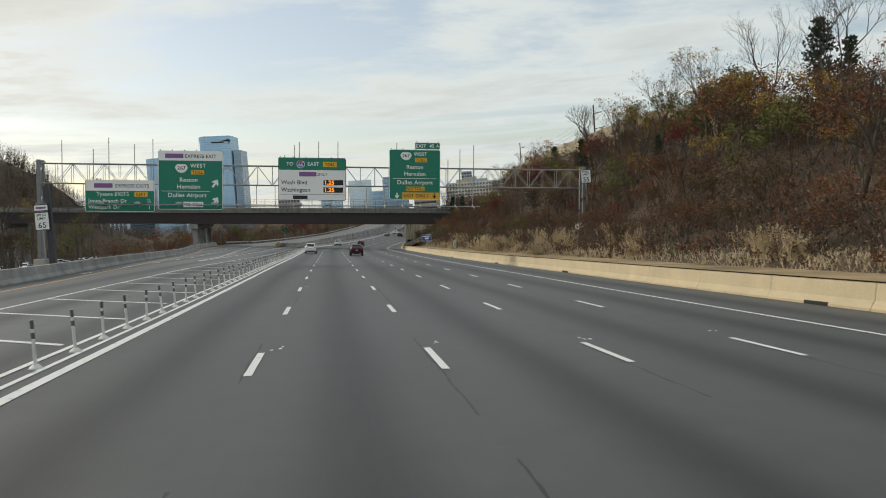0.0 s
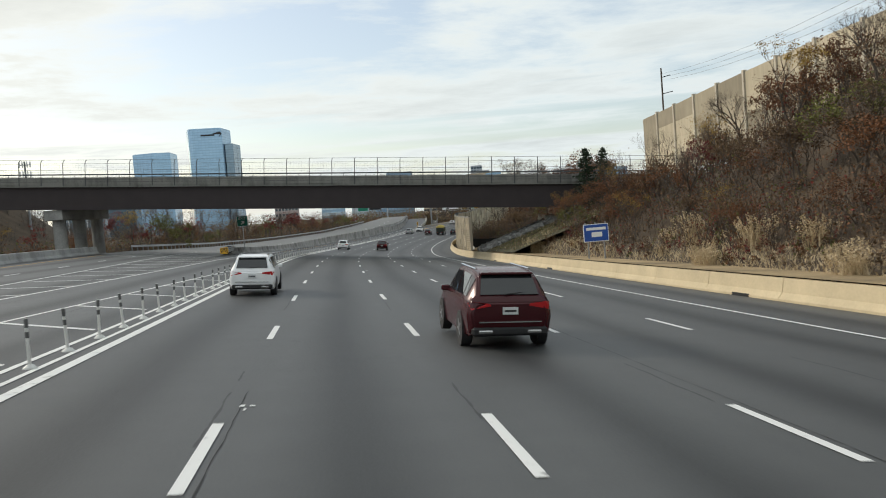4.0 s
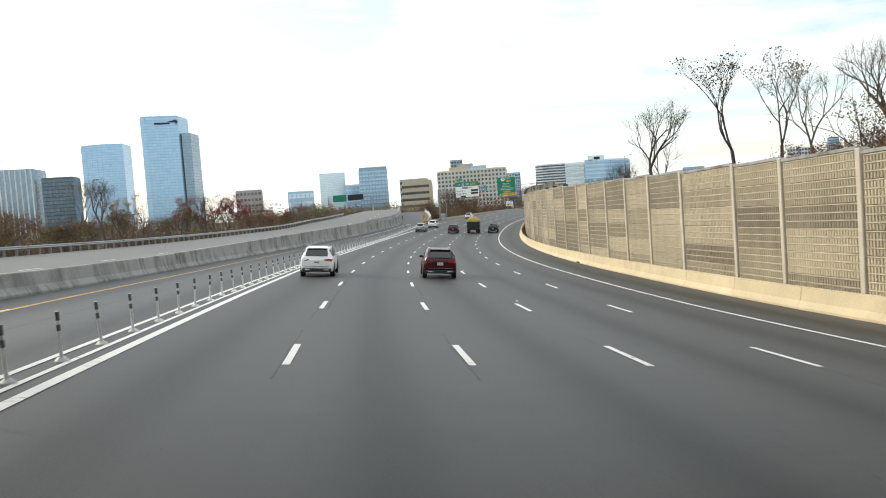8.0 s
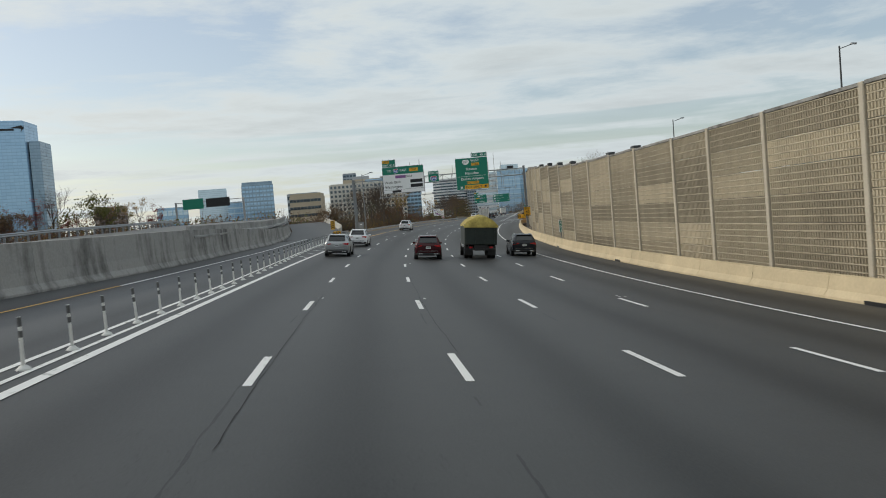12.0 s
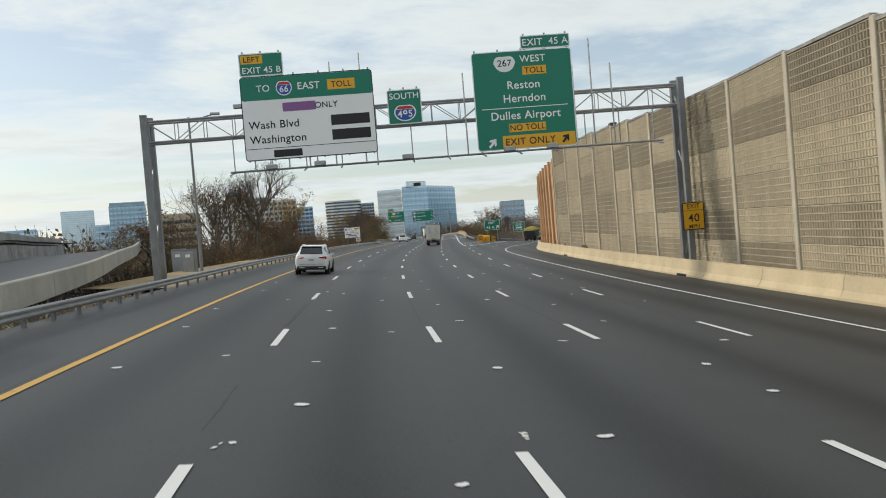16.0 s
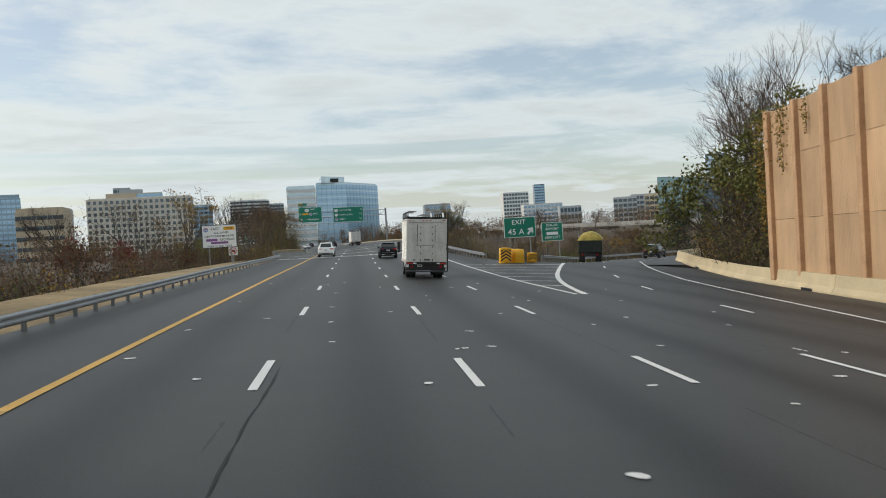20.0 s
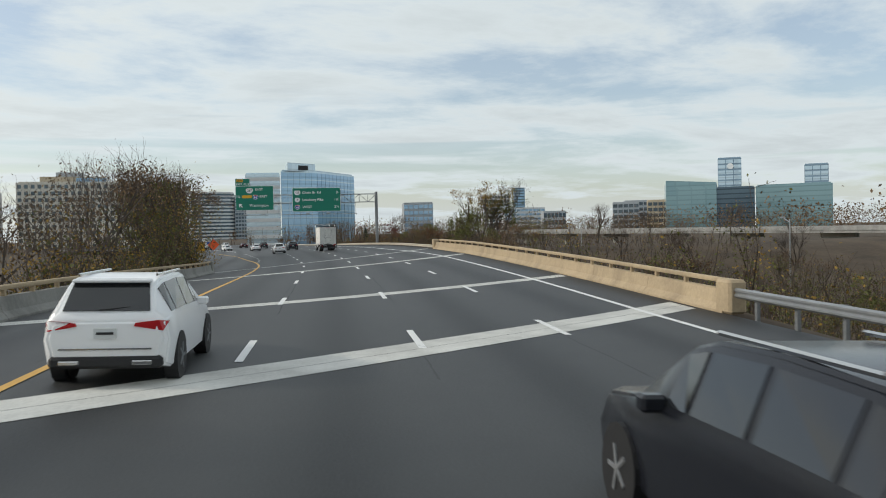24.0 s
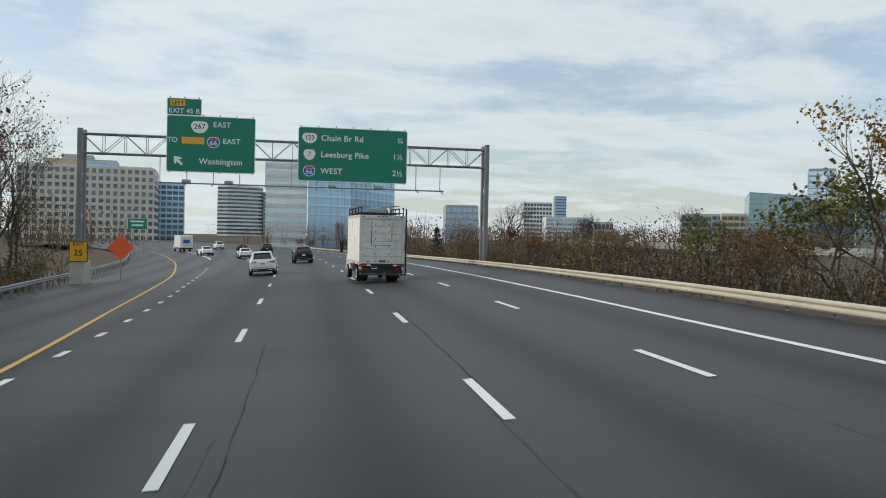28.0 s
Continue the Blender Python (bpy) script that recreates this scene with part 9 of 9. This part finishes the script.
def car(name, rows, paint_, label, m, simple=False, group=""):
    g = thing(name, m, label, "car", group)
    body = part("body", loft(rows), M[paint_], g, smooth=True)
    body.data.set_sharp_from_angle(angle=radians(32))
    L = rows[-1][0]
    suv = rows is SUV
    z_t = 1.0 if suv else 0.9
    # rear window
    if suv:
        rear = [(-.66, .10, 1.2), (.66, .10, 1.2), (.58, .46, 1.62), (-.58, .46, 1.62)]
    else:
        rear = [(-.62, .70, 1.07), (.62, .70, 1.07), (.54, 1.22, 1.37), (-.54, 1.22, 1.37)]
    part("rear_window", panel(rear, (0, -1, 0.7), 0.03), M["car_glass"], g)
    i0 = 2 if suv else 3
    for sx in (-1, 1):
        for i in range(i0, len(rows) - (4 if suv else 4)):
            a, b = rows[i], rows[i + 1]
            t0, t1, f0, f1 = 0.08, 0.86, 0.06, 0.94
            lerp = lambda p, q, t: p + (q - p) * t
            pts = []
            for u, v in ((f0, t0), (f1, t0), (f1, t1), (f0, t1)):
                r_ = [lerp(a[k], b[k], u) for k in range(9)]
                pts.append((sx * lerp(r_[5], r_[7], v), r_[0], lerp(r_[6], r_[8], v)))
            part("side_window", panel(pts, (sx, 0, 0.35)), M["car_glass"], g)
    k = len(rows) - 4 if suv else len(rows) - 4
    a, b = rows[k], rows[k + 1]
    part("windscreen", panel([(-a[7] * .9, a[0] + .06, a[8] - .03), (a[7] * .9, a[0] + .06, a[8] - .03), (b[7] * .95, b[0] - .06, b[8] + .05), (-b[7] * .95, b[0] - .06, b[8] + .05)], (0, 1, 0.8), 0.03), M["car_glass"], g)
    for sx in (-1, 1):
        part("tail_lamp", panel([(sx * .42, .02, z_t - .03), (sx * .86, .06, z_t - .11), (sx * .93, .22, z_t + .03), (sx * .80, .05, z_t + .06), (sx * .45, .02, z_t + .02)], (0.2 * sx, -1, 0), 0.05), M["tail"], g)
        part("mirror", add_box(bmesh.new(), sx * 1.0 - .11, sx * 1.0 + .11, L * .62, L * .62 + .16, 1.05 if suv else .92, 1.2 if suv else 1.06, .03), M[paint_], g)
        part("head_lamp", panel([(sx * .45, L - .2, z_t - .22), (sx * .78, L - .34, z_t - .2), (sx * .76, L - .4, z_t - .08), (sx * .45, L - .22, z_t - .1)], (0, 1, 0.3), 0.03), M["chrome"], g)
    part("bumper", add_box(bmesh.new(), -.86, .86, -.03, .25, .3, .5, .05), M["trim_black"], g)
    part("plate", add_box(bmesh.new(), -.17, .17, -.035 if suv else -.02, .02, .78 if suv else .72, .94 if suv else .86), M["plate"], g)
    if suv and not simple:
        part("plate_bars", slab(-.13, .13, .84, .88, -.043, -.037), M["sign_black"], g)
        part("chrome_strip", add_box(bmesh.new(), -.7, .7, -.03, .03, .60, .625), M["chrome"], g)
        for sx in (-1, 1):
            part("exhaust_trim", add_box(bmesh.new(), sx * .55 - .16, sx * .55 + .16, -.045, .1, .36, .43, .015), M["chrome"], g)
            part("roof_rail", rod((sx * .62, .8, 1.74), (sx * .62, 2.7, 1.75), .025, 6), M["chrome"], g)
        part("spoiler", add_box(bmesh.new(), -.6, .6, .34, .6, 1.63, 1.69, .02), M[paint_], g)
        part("wiper", rod((-.1, .06, 1.22), (.35, .12, 1.26), .012, 4), M["trim_black"], g)
    for y in (L * .19, L * .79):
        for sx in (-1, 1):
            wheel(g, sx * (.86 if suv else .80), y, .37 if suv else .33, simple=simple)
            if simple:
                continue
            part("wheel_arch", rod((sx * .78, y, .37), (sx * 1.0, y, .37), .42 if suv else .37, 18), M["trim_black"], g)
    return g


M["old_white"] = stained("chipped_white_panel", (0.85, 0.84, 0.8), (0.5, 0.47, 0.41), 0.25)
M["door_white"] = stained("grimy_white_door", (0.66, 0.66, 0.63), (0.2, 0.19, 0.17), 0.5)


def box_truck(m, label):
    """A cab-over truck with a plain van body, a roll-up door and a ladder rack; its rear foot is the origin."""
    g = thing("box_truck", m, label, "truck")
    W2, Z0, Z1, LB = 1.2, 0.98, 3.55, 4.35
    for sx in (-1, 1):
        x = sx * W2
        for k in range(5):
            y0, y1 = LB * k / 5, LB * (k + 1) / 5
            part("side_panel", add_box(bmesh.new(), min(x, x - sx * .03), max(x, x - sx * .03), y0 + .003, y1 - .003, Z0 + .14, Z1 - .08, .004), M["old_white"], g)
            if k < 4:
                part("panel_seam", add_box(bmesh.new(), x - .003, x + .003, y1 - .007, y1 + .007, Z0 + .16, Z1 - .1), M["sign_back"], g)
        rg = random.Random(40 + sx)
        for k in range(34):     # chips and scratches along the flank
            y, z = abs(rg.gauss(0.9, 0.9)) + .1, Z0 + 1.0 + rg.gauss(0, .22)
            if y < LB - .2:
                part("scratch", add_box(bmesh.new(), x - .003, x + .003, y, y + rg.uniform(.02, .16), z, z + rg.uniform(.006, .02)), M["sign_back"], g)
        part("side_rail", add_box(bmesh.new(), x - .035, x + .035, .02, LB, Z0 - .04, Z0 + .14, .012), M["box_white"], g)
        part("roof_rail", add_box(bmesh.new(), x - .04, x + .02, -.02, LB, Z1 - .09, Z1 + .01, .015), M["box_white"], g)
        part("corner_post", add_box(bmesh.new(), sx * (W2 - .06) - .075, sx * (W2 - .06) + .075, -.06, .03, Z0 - .3, Z1, .015), M["door_white"], g)
        for y in (.35, 2.1, 4.0):
            part("reflector", add_box(bmesh.new(), sx * (W2 + .037) - .003, sx * (W2 + .037) + .003, y - .13, y + .13, Z0 + .02, Z0 + .09), M["sign_red"], g)
        part("side_marker", rod((sx * (W2 + .03), 1.35, Z0 + .02), (sx * (W2 + .06), 1.35, Z0 + .02), .06, 10), M["trim_black"], g)
        part("grab_handle", rod((sx * (W2 - .02), -.1, Z0 + .75), (sx * (W2 - .02), -.1, Z0 + 1.1), .014, 6), M["chrome"], g)
        part("tail_lamp", add_box(bmesh.new(), sx * .86 - .07, sx * .86 + .07, -.0, .03, .66, .76, .01), M["tail"], g)
        part("reflector", add_box(bmesh.new(), sx * .98 - .17, sx * .98 + .17, -.085, -.07, .88, .95), M["sign_red"], g)
        part("reflector", add_box(bmesh.new(), sx * .7 - .1, sx * .7 + .1, -.085, -.07, .88, .95), M["sign_white"], g)
        part("marker_lamp", add_box(bmesh.new(), sx * 1.02 - .06, sx * 1.02 + .06, -.08, -.06, Z1 - .1, Z1 - .05), M["tail"], g)
        part("mud_flap", add_box(bmesh.new(), sx * .86 - .3, sx * .86 + .3, .95, .97, .2, .78), M["trim_black"], g)
        part("underrun_guard", add_box(bmesh.new(), sx * 1.1 - .04, sx * 1.1 + .04, .1, .3, .4, .95, .01), M["trim_black"], g)
    part("roof", add_box(bmesh.new(), -W2, W2, 0, LB, Z1 - .03, Z1, .01), M["box_white"], g)
    part("floor", add_box(bmesh.new(), -W2, W2, .05, LB, Z0 - .06, Z0 + .02), M["trim_black"], g)
    part("front_wall", add_box(bmesh.new(), -W2, W2, LB - .04, LB, Z0, Z1), M["box_white"], g)
    part("rear_header", add_box(bmesh.new(), -W2 + .12, W2 - .12, -.06, .03, Z1 - .2, Z1, .01), M["door_white"], g)
    for x in (-.22, 0, .22):
        part("marker_lamp", add_box(bmesh.new(), x - .05, x + .05, -.08, -.06, Z1 - .1, Z1 - .05), M["tail"], g)
    n = 6
    for k in range(n):
        z0 = Z0 + .02 + k * (Z1 - .22 - Z0) / n
        sl = part("door_slat", add_box(bmesh.new(), -W2 + .14, W2 - .14, -.025, .005, z0, z0 + (Z1 - .22 - Z0) / n - .012, .005), M["door_white"], g)
        for x in (-.36, .36):
            part("hinge", add_box(bmesh.new(), x - .018, x + .018, -.034, -.025, z0 - .06 + .12, z0 + .16), M["trim_black"], sl)
    part("scuff_line", add_box(bmesh.new(), -.58, -.545, -.03, -.024, Z0 + 1.0, Z1 - .32), M["trim_black"], g)
    part("scuff_line", add_box(bmesh.new(), .5, .53, -.03, -.024, Z0 + 1.2, Z1 - .36), M["trim_black"], g)
    part("scuff_line", add_box(bmesh.new(), -.58, .5, -.03, -.024, Z0 + .98, Z0 + 1.0), M["trim_black"], g)
    part("door_latch", add_box(bmesh.new(), -.14, .2, -.06, -.025, Z0 + .1, Z0 + .2, .01), M["dark_steel"], g)
    part("badge", slab(-.82, -.66, Z0 + .1, Z0 + .16, -.03, -.025), M["sign_black"], g)
    part("rear_sill", add_box(bmesh.new(), -W2, W2, -.07, .15, .84, Z0 + .01, .01), M["trim_black"], g)
    part("rear_frame", add_box(bmesh.new(), -1.1, 1.1, .02, .12, .5, .84, .01), M["trim_black"], g)
    part("step_bumper", add_box(bmesh.new(), -W2 + .02, W2 + .02, -.45, .05, .4, .48, .015), M["dark_steel"], g)
    pl = part("plate", add_box(bmesh.new(), -.55, -.25, -.01, .015, .72, .87), M["plate"], g)
    part("plate_bar", slab(-.52, -.28, .77, .82, -.016, -.011), M["sign_black"], pl)
    # ladder rack and ladders
    for sx in (-1, 1):
        for z in (.14, .4):
            part("rack_rail", add_box(bmesh.new(), sx * 1.12 - .03, sx * 1.12 + .03, -.05, LB + .15, Z1 + z - .03, Z1 + z + .03), M["trim_black"], g)
        for y in (.0, 1.1, 2.2, 3.3, LB + .1):
            part("rack_post", add_box(bmesh.new(), sx * 1.12 - .025, sx * 1.12 + .025, y - .025, y + .025, Z1 - .02, Z1 + .42), M["trim_black"], g)
    for y in (.0, 1.1, 2.2, 3.3, LB + .1):
        part("rack_bar", rod((-1.1, y, Z1 + .12), (1.1, y, Z1 + .12), .03, 6), M["trim_black"], g)
    for x0, x1, z, y0, y1 in ((-1.02, -.62, .48, .3, LB + .1), (-.25, .2, .28, -.25, 3.9), (.35, .8, .5, -.3, 3.7)):
        lad = part("ladder", rod((x0, y0, Z1 + z), (x0, y1, Z1 + z), .035, 6), M["galv"], g, "aluminium ladder")
        part("stile", rod((x1, y0, Z1 + z), (x1, y1, Z1 + z), .035, 6), M["galv"], lad)
        k = y0 + .2
        while k < y1:
            part("rung", rod((x0, k, Z1 + z), (x1, k, Z1 + z), .018, 6), M["galv"], lad)
            k += .33
    for x, y, s_ in ((-1.12, LB + .15, 1), (.2, -.25, -1), (.9, -.3, -1)):
        bm = add_rod(bmesh.new(), (x, y, Z1 + .36), (x, y + s_ * .35, Z1 + .34), .035, 7)
        add_rod(bm, (x, y + s_ * .33, Z1 + .35), (x, y + s_ * .52, Z1 + .12), .035, 7, .05)
        part("clamp_arm", bm, M["sign_white"], g)
    part("rack_upright", add_box(bmesh.new(), W2 + .03, W2 + .1, -.12, -.05, .45, Z1 + .38), M["trim_black"], g)
    # cab
    cab = [(4.5, .98, .55, 1.02, 1.1, 1.0, 1.5, .92, 2.25), (5.0, .98, .5, 1.02, 1.1, 1.0, 1.45, .92, 2.32), (5.75, .98, .5, 1.02, 1.1, 1.0, 1.4, .9, 2.28), (6.25, .97, .5, 1.0, 1.0, .98, 1.3, .88, 1.45), (6.36, .94, .5, .97, .9, .95, 1.15, .86, 1.22)]
    part("cab", loft(cab), M["car_white"], g)
    part("windscreen", panel([(-.82, 5.8, 2.2), (.82, 5.8, 2.2), (.84, 6.22, 1.5), (-.84, 6.22, 1.5)], (0, 1, .5), .03), M["car_glass"], g)
    part("chassis", add_box(bmesh.new(), -.45, .45, .1, 6.2, .5, .85), M["trim_black"], g)
    part("fuel_tank", add_box(bmesh.new(), -1.0, -.5, 3.0, 3.9, .45, .85, .08), M["trim_black"], g)
    part("front_bumper", add_box(bmesh.new(), -1.0, 1.0, 6.25, 6.45, .4, .7, .04), M["box_white"], g)
    for sx in (-1, 1):
        part("side_window", panel([(sx * 1.0, 5.0, 1.5), (sx * 1.0, 6.0, 1.42), (sx * .92, 5.65, 2.15), (sx * .94, 5.0, 2.2)], (sx, 0, .1), .02), M["car_glass"], g)
        part("door_handle", add_box(bmesh.new(), sx * 1.03 - .02, sx * 1.03 + .02, 5.0, 5.18, 1.28, 1.33, .008), M["trim_black"], g)
        mr = part("mirror", add_box(bmesh.new(), sx * 1.3 - .11, sx * 1.3 + .11, 6.1, 6.17, 1.62, 2.12, .03), M["trim_black"], g)
        part("mirror_arm", rod((sx * .95, 6.1, 2.15), (sx * 1.3, 6.12, 2.13), .015, 5), M["trim_black"], mr)
        part("mirror_arm", rod((sx * 1.0, 6.1, 1.5), (sx * 1.3, 6.12, 1.62), .015, 5), M["trim_black"], mr)
        part("round_mirror", rod((sx * 1.3, 6.1, 1.52), (sx * 1.3, 6.16, 1.52), .1, 12), M["trim_black"], mr)
        wheel(g, sx * .98, 1.5, .4, .26, "box_white", True)
        wheel(g, sx * .68, 1.5, .4, .22, "box_white", True)
        wheel(g, sx * .92, 5.4, .4, .24, "dull_galv", True)
        for y, x, r in ((1.5, 1.11, .13), (5.4, 1.04, .1)):
            part("hub", rod((sx * (x - .04), y, .4), (sx * (x + .025), y, .4), r, 12), M["dark_steel"], g)
    return g


def tarp_truck(m):
    g = thing("dump_truck", m, "dark dump truck with a yellow tarpaulin over its load", "truck")
    part("tipper_body", add_box(bmesh.new(), -1.2, 1.2, 0, 4.6, 1.0, 2.55, .03), M["truck_dark"], g)
    part("tailgate", add_box(bmesh.new(), -1.12, 1.12, -.07, 0, 1.05, 2.5, .02), M["truck_dark"], g)
    for x in (-1.05, -.35, .35, 1.05):
        part("gate_rib", add_box(bmesh.new(), x - .05, x + .05, -.13, -.07, 1.05, 2.5), M["truck_dark"], g)
    bm = bmesh.new()
    n, k = 10, 8
    rg = random.Random(4)
    grid = [[bm.verts.new((-1.28 + 2.56 * i / n, -.15 + 4.8 * j / k, 2.42 + .85 * max(0.0, math.sin(math.pi * i / n)) ** .6 * (1 - .25 * abs(2 * j / k - 1)) + rg.uniform(-.05, .05))) for i in range(n + 1)] for j in range(k + 1)]
    for j in range(k):
        for i in range(n):
            bm.faces.new((grid[j][i], grid[j][i + 1], grid[j + 1][i + 1], grid[j + 1][i]))
    skirt = [bm.verts.new((v.co.x, v.co.y - .03, 2.3)) for v in grid[0]]
    for i in range(n):
        bm.faces.new((grid[0][i], skirt[i], skirt[i + 1], grid[0][i + 1]))
    bmesh.ops.recalc_face_normals(bm, faces=bm.faces)
    part("tarpaulin", bm, M["tarp"], g, smooth=True)
    part("chassis", add_box(bmesh.new(), -.5, .5, .0, 6.5, .6, 1.0), M["trim_black"], g)
    part("rear_bumper", add_box(bmesh.new(), -1.1, 1.1, -.1, .05, .62, .75), M["trim_black"], g)
    for sx in (-1, 1):
        part("tail_lamp", add_box(bmesh.new(), sx * .75 - .12, sx * .75 + .12, -.16, -.1, .78, .9), M["tail"], g)
        part("mud_flap", add_box(bmesh.new(), sx * .85 - .3, sx * .85 + .3, .35, .38, .25, .9), M["trim_black"], g)
        wheel(g, sx * 1.0, 1.1, .5, .3, "dark_steel"); wheel(g, sx * .68, 1.1, .5, .24, "dark_steel"); wheel(g, sx * 1.0, 5.9, .5, .28, "dark_steel")
    cab = [(4.8, 1.05, .7, 1.1, 1.3, 1.08, 1.7, .98, 2.75), (5.8, 1.05, .65, 1.1, 1.3, 1.08, 1.65, .98, 2.75), (6.3, 1.05, .65, 1.1, 1.3, 1.05, 1.6, .92, 2.5), (7.1, 1.0, .6, 1.02, 1.1, .98, 1.4, .9, 1.5)]
    part("cab", loft(cab), M["car_white"], g)
    return g


def on_road(s, d, h=0.0, turn=0.0):
    return rm(s, d, h + 0.01, turn, True)


car("suv", SUV, "car_white", "white sport utility vehicle with a black rear bumper", on_road(449, -3.5))
car("suv", SUV, "car_red", "maroon sport utility vehicle seen from behind", on_road(367, 3.5))
car("suv", SUV, "car_red", "dark maroon sport utility vehicle before the overpass", on_road(124, 3.6))
tarp_truck(on_road(368, 7.4))
car("suv", SUV, "car_white", "white sport utility vehicle beside the gore", on_road(390.3, -3.45))
car("suv", SUV, "car_dark", "black sport utility vehicle in the outer lane", on_road(372, 11.2))
car("suv", SUV, "car_silver", "silver sport utility vehicle in the inner lane", on_road(371.5, -3.5))
car("suv", SUV, "car_white", "white sport utility vehicle before the overpass", on_road(142, -3.7))
car("suv", SUV, "car_red", "maroon sport utility vehicle past the overpass", on_road(255.5, 3.6))
car("suv", SUV, "car_white", "white sport utility vehicle past the overpass", on_road(256, -3.6))
car("suv", SUV, "car_dark", "dark sport utility vehicle ahead on the road", on_road(579, 3.5))
car("suv", SUV, "car_white", "white sport utility vehicle nearing the bridge", on_road(589, -3.6))
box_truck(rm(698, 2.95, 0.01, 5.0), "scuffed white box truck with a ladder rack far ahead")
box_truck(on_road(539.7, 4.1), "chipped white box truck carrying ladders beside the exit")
car("sedan", SEDAN, "car_white", "white sedan far ahead", on_road(769, -7.0, turn=6))
car("suv", SUV, "car_dark", "black sport utility vehicle far ahead", on_road(800, -3.4, turn=2))
car("sedan", SEDAN, "car_white", "white sedan leaving by the exit", on_road(790, -13.0, turn=14))
car("sedan", SEDAN, "car_red", "red sedan far ahead", on_road(828, -6.5, turn=4))
car("suv", SUV, "car_white", "white sport utility vehicle far ahead", on_road(842, -10.5, turn=6))
car("suv", SUV, "car_dark", "black sport utility vehicle on the exit ramp", on_road(591, 37.2, ramp_fall(591), -34))
tarp_truck(on_road(574, 24.4, ramp_fall(574), -18))
car("suv", SUV, "car_white", "white sport utility vehicle beyond the bridge", on_road(716, -3.9, turn=3))
car("suv", SUV, "car_dark", "dark grey sport utility vehicle beyond the bridge", on_road(742, -0.4, turn=3))


def box_van(m):
    g = thing("box_van", m, "white box van with dark rear doors' edges", "truck")
    part("cargo_box", add_box(bmesh.new(), -1.15, 1.15, 0, 4.6, .8, 3.1, .03), M["car_white"], g)
    part("rear_door", add_box(bmesh.new(), -1.0, 1.0, -.04, 0, .95, 2.95, .01), M["box_white"], g)
    part("rear_sill", add_box(bmesh.new(), -1.15, 1.15, -.08, .1, .5, .8), M["trim_black"], g)
    part("badge", slab(-.6, .6, 1.6, 2.3, -.06, -.045), M["sign_blue"], g)
    for sx in (-1, 1):
        part("tail_lamp", add_box(bmesh.new(), sx * .9 - .1, sx * .9 + .1, -.1, -.06, .6, .72), M["tail"], g)
        wheel(g, sx * .9, 1.2, .38); wheel(g, sx * .9, 5.2, .38)
    part("cab", loft([(4.65, .95, .5, 1.0, 1.0, .98, 1.4, .88, 2.2), (5.4, .95, .5, 1.0, 1.0, .96, 1.35, .84, 2.15), (6.3, .9, .5, .92, .9, .9, 1.2, .8, 1.28)]), M["car_white"], g)
    return g


box_van(on_road(815, -17.5, turn=16))

# the opposite roadway, lower on the left, with its queue of cars
opp_c = wave([(120, -52), (188, -62), (288, -90), (352, -116), (420, -150)])


def opp_strip(s0, s1, half):
    bm = bmesh.new()
    uv = bm.loops.layers.uv.new("UVMap")
    rows, info = [], {}
    for s in np.arange(s0, s1 + 1, 8):
        row = []
        for d in np.linspace(-half, half, 5):
            p = rp(s, opp_c(s) + d)
            v = bm.verts.new((p.x, p.y, terrain_z(s, opp_c(s)) + 0.5))
            info[v] = (d, s)
            row.append(v)
        rows.append(row)
    for a, b in zip(rows, rows[1:]):
        for i in range(4):
            f = bm.faces.new((a[i], a[i + 1], b[i + 1], b[i]))
            for lp in f.loops:
                lp[uv].uv = info[lp.vert]
    return bm


tagged(part("opposite_road", opp_strip(130, 420, 9), M["asphalt_plain"]), "opposite roadway with queueing traffic", "road", kind="structure")
hill_woods()
rg = random.Random(31)
first = {}
for k in range(24):
    s = 140 + 10.0 * (k // 2) * 1.05 + rg.uniform(-1, 1)
    lane = rg.choice([-6, -2.2, 1.6, 5.4])
    p = rp(s, opp_c(s) + lane)
    kind = rg.choice([("suv", SUV, "car_white"), ("sedan", SEDAN, "car_silver"), ("sedan", SEDAN, "car_dark"), ("suv", SUV, "car_silver"), ("sedan", SEDAN, "car_white"), ("suv", SUV, "car_dark")])
    ang = np.interp(s, GS, PSI_S) + math.degrees(math.atan2(-(opp_c(s + 4) - opp_c(s - 4)), 8)) + 180
    m = Matrix.Translation((p.x, p.y, terrain_z(s, opp_c(s)) + 0.52)) @ pose(0, 0, 0, 0, 0, ang)
    key = (kind[0], kind[2])
    if key in first:
        copy_thing(first[key], m)
    else:
        names_ = {"car_white": "white", "car_silver": "silver", "car_dark": "dark"}[kind[2]]
        first[key] = car(kind[0], kind[1], kind[2], names_ + " " + ("sport utility vehicle" if kind[0] == "suv" else "sedan") + " queueing on the opposite roadway", m, simple=True, group="cars queueing on the opposite roadway")
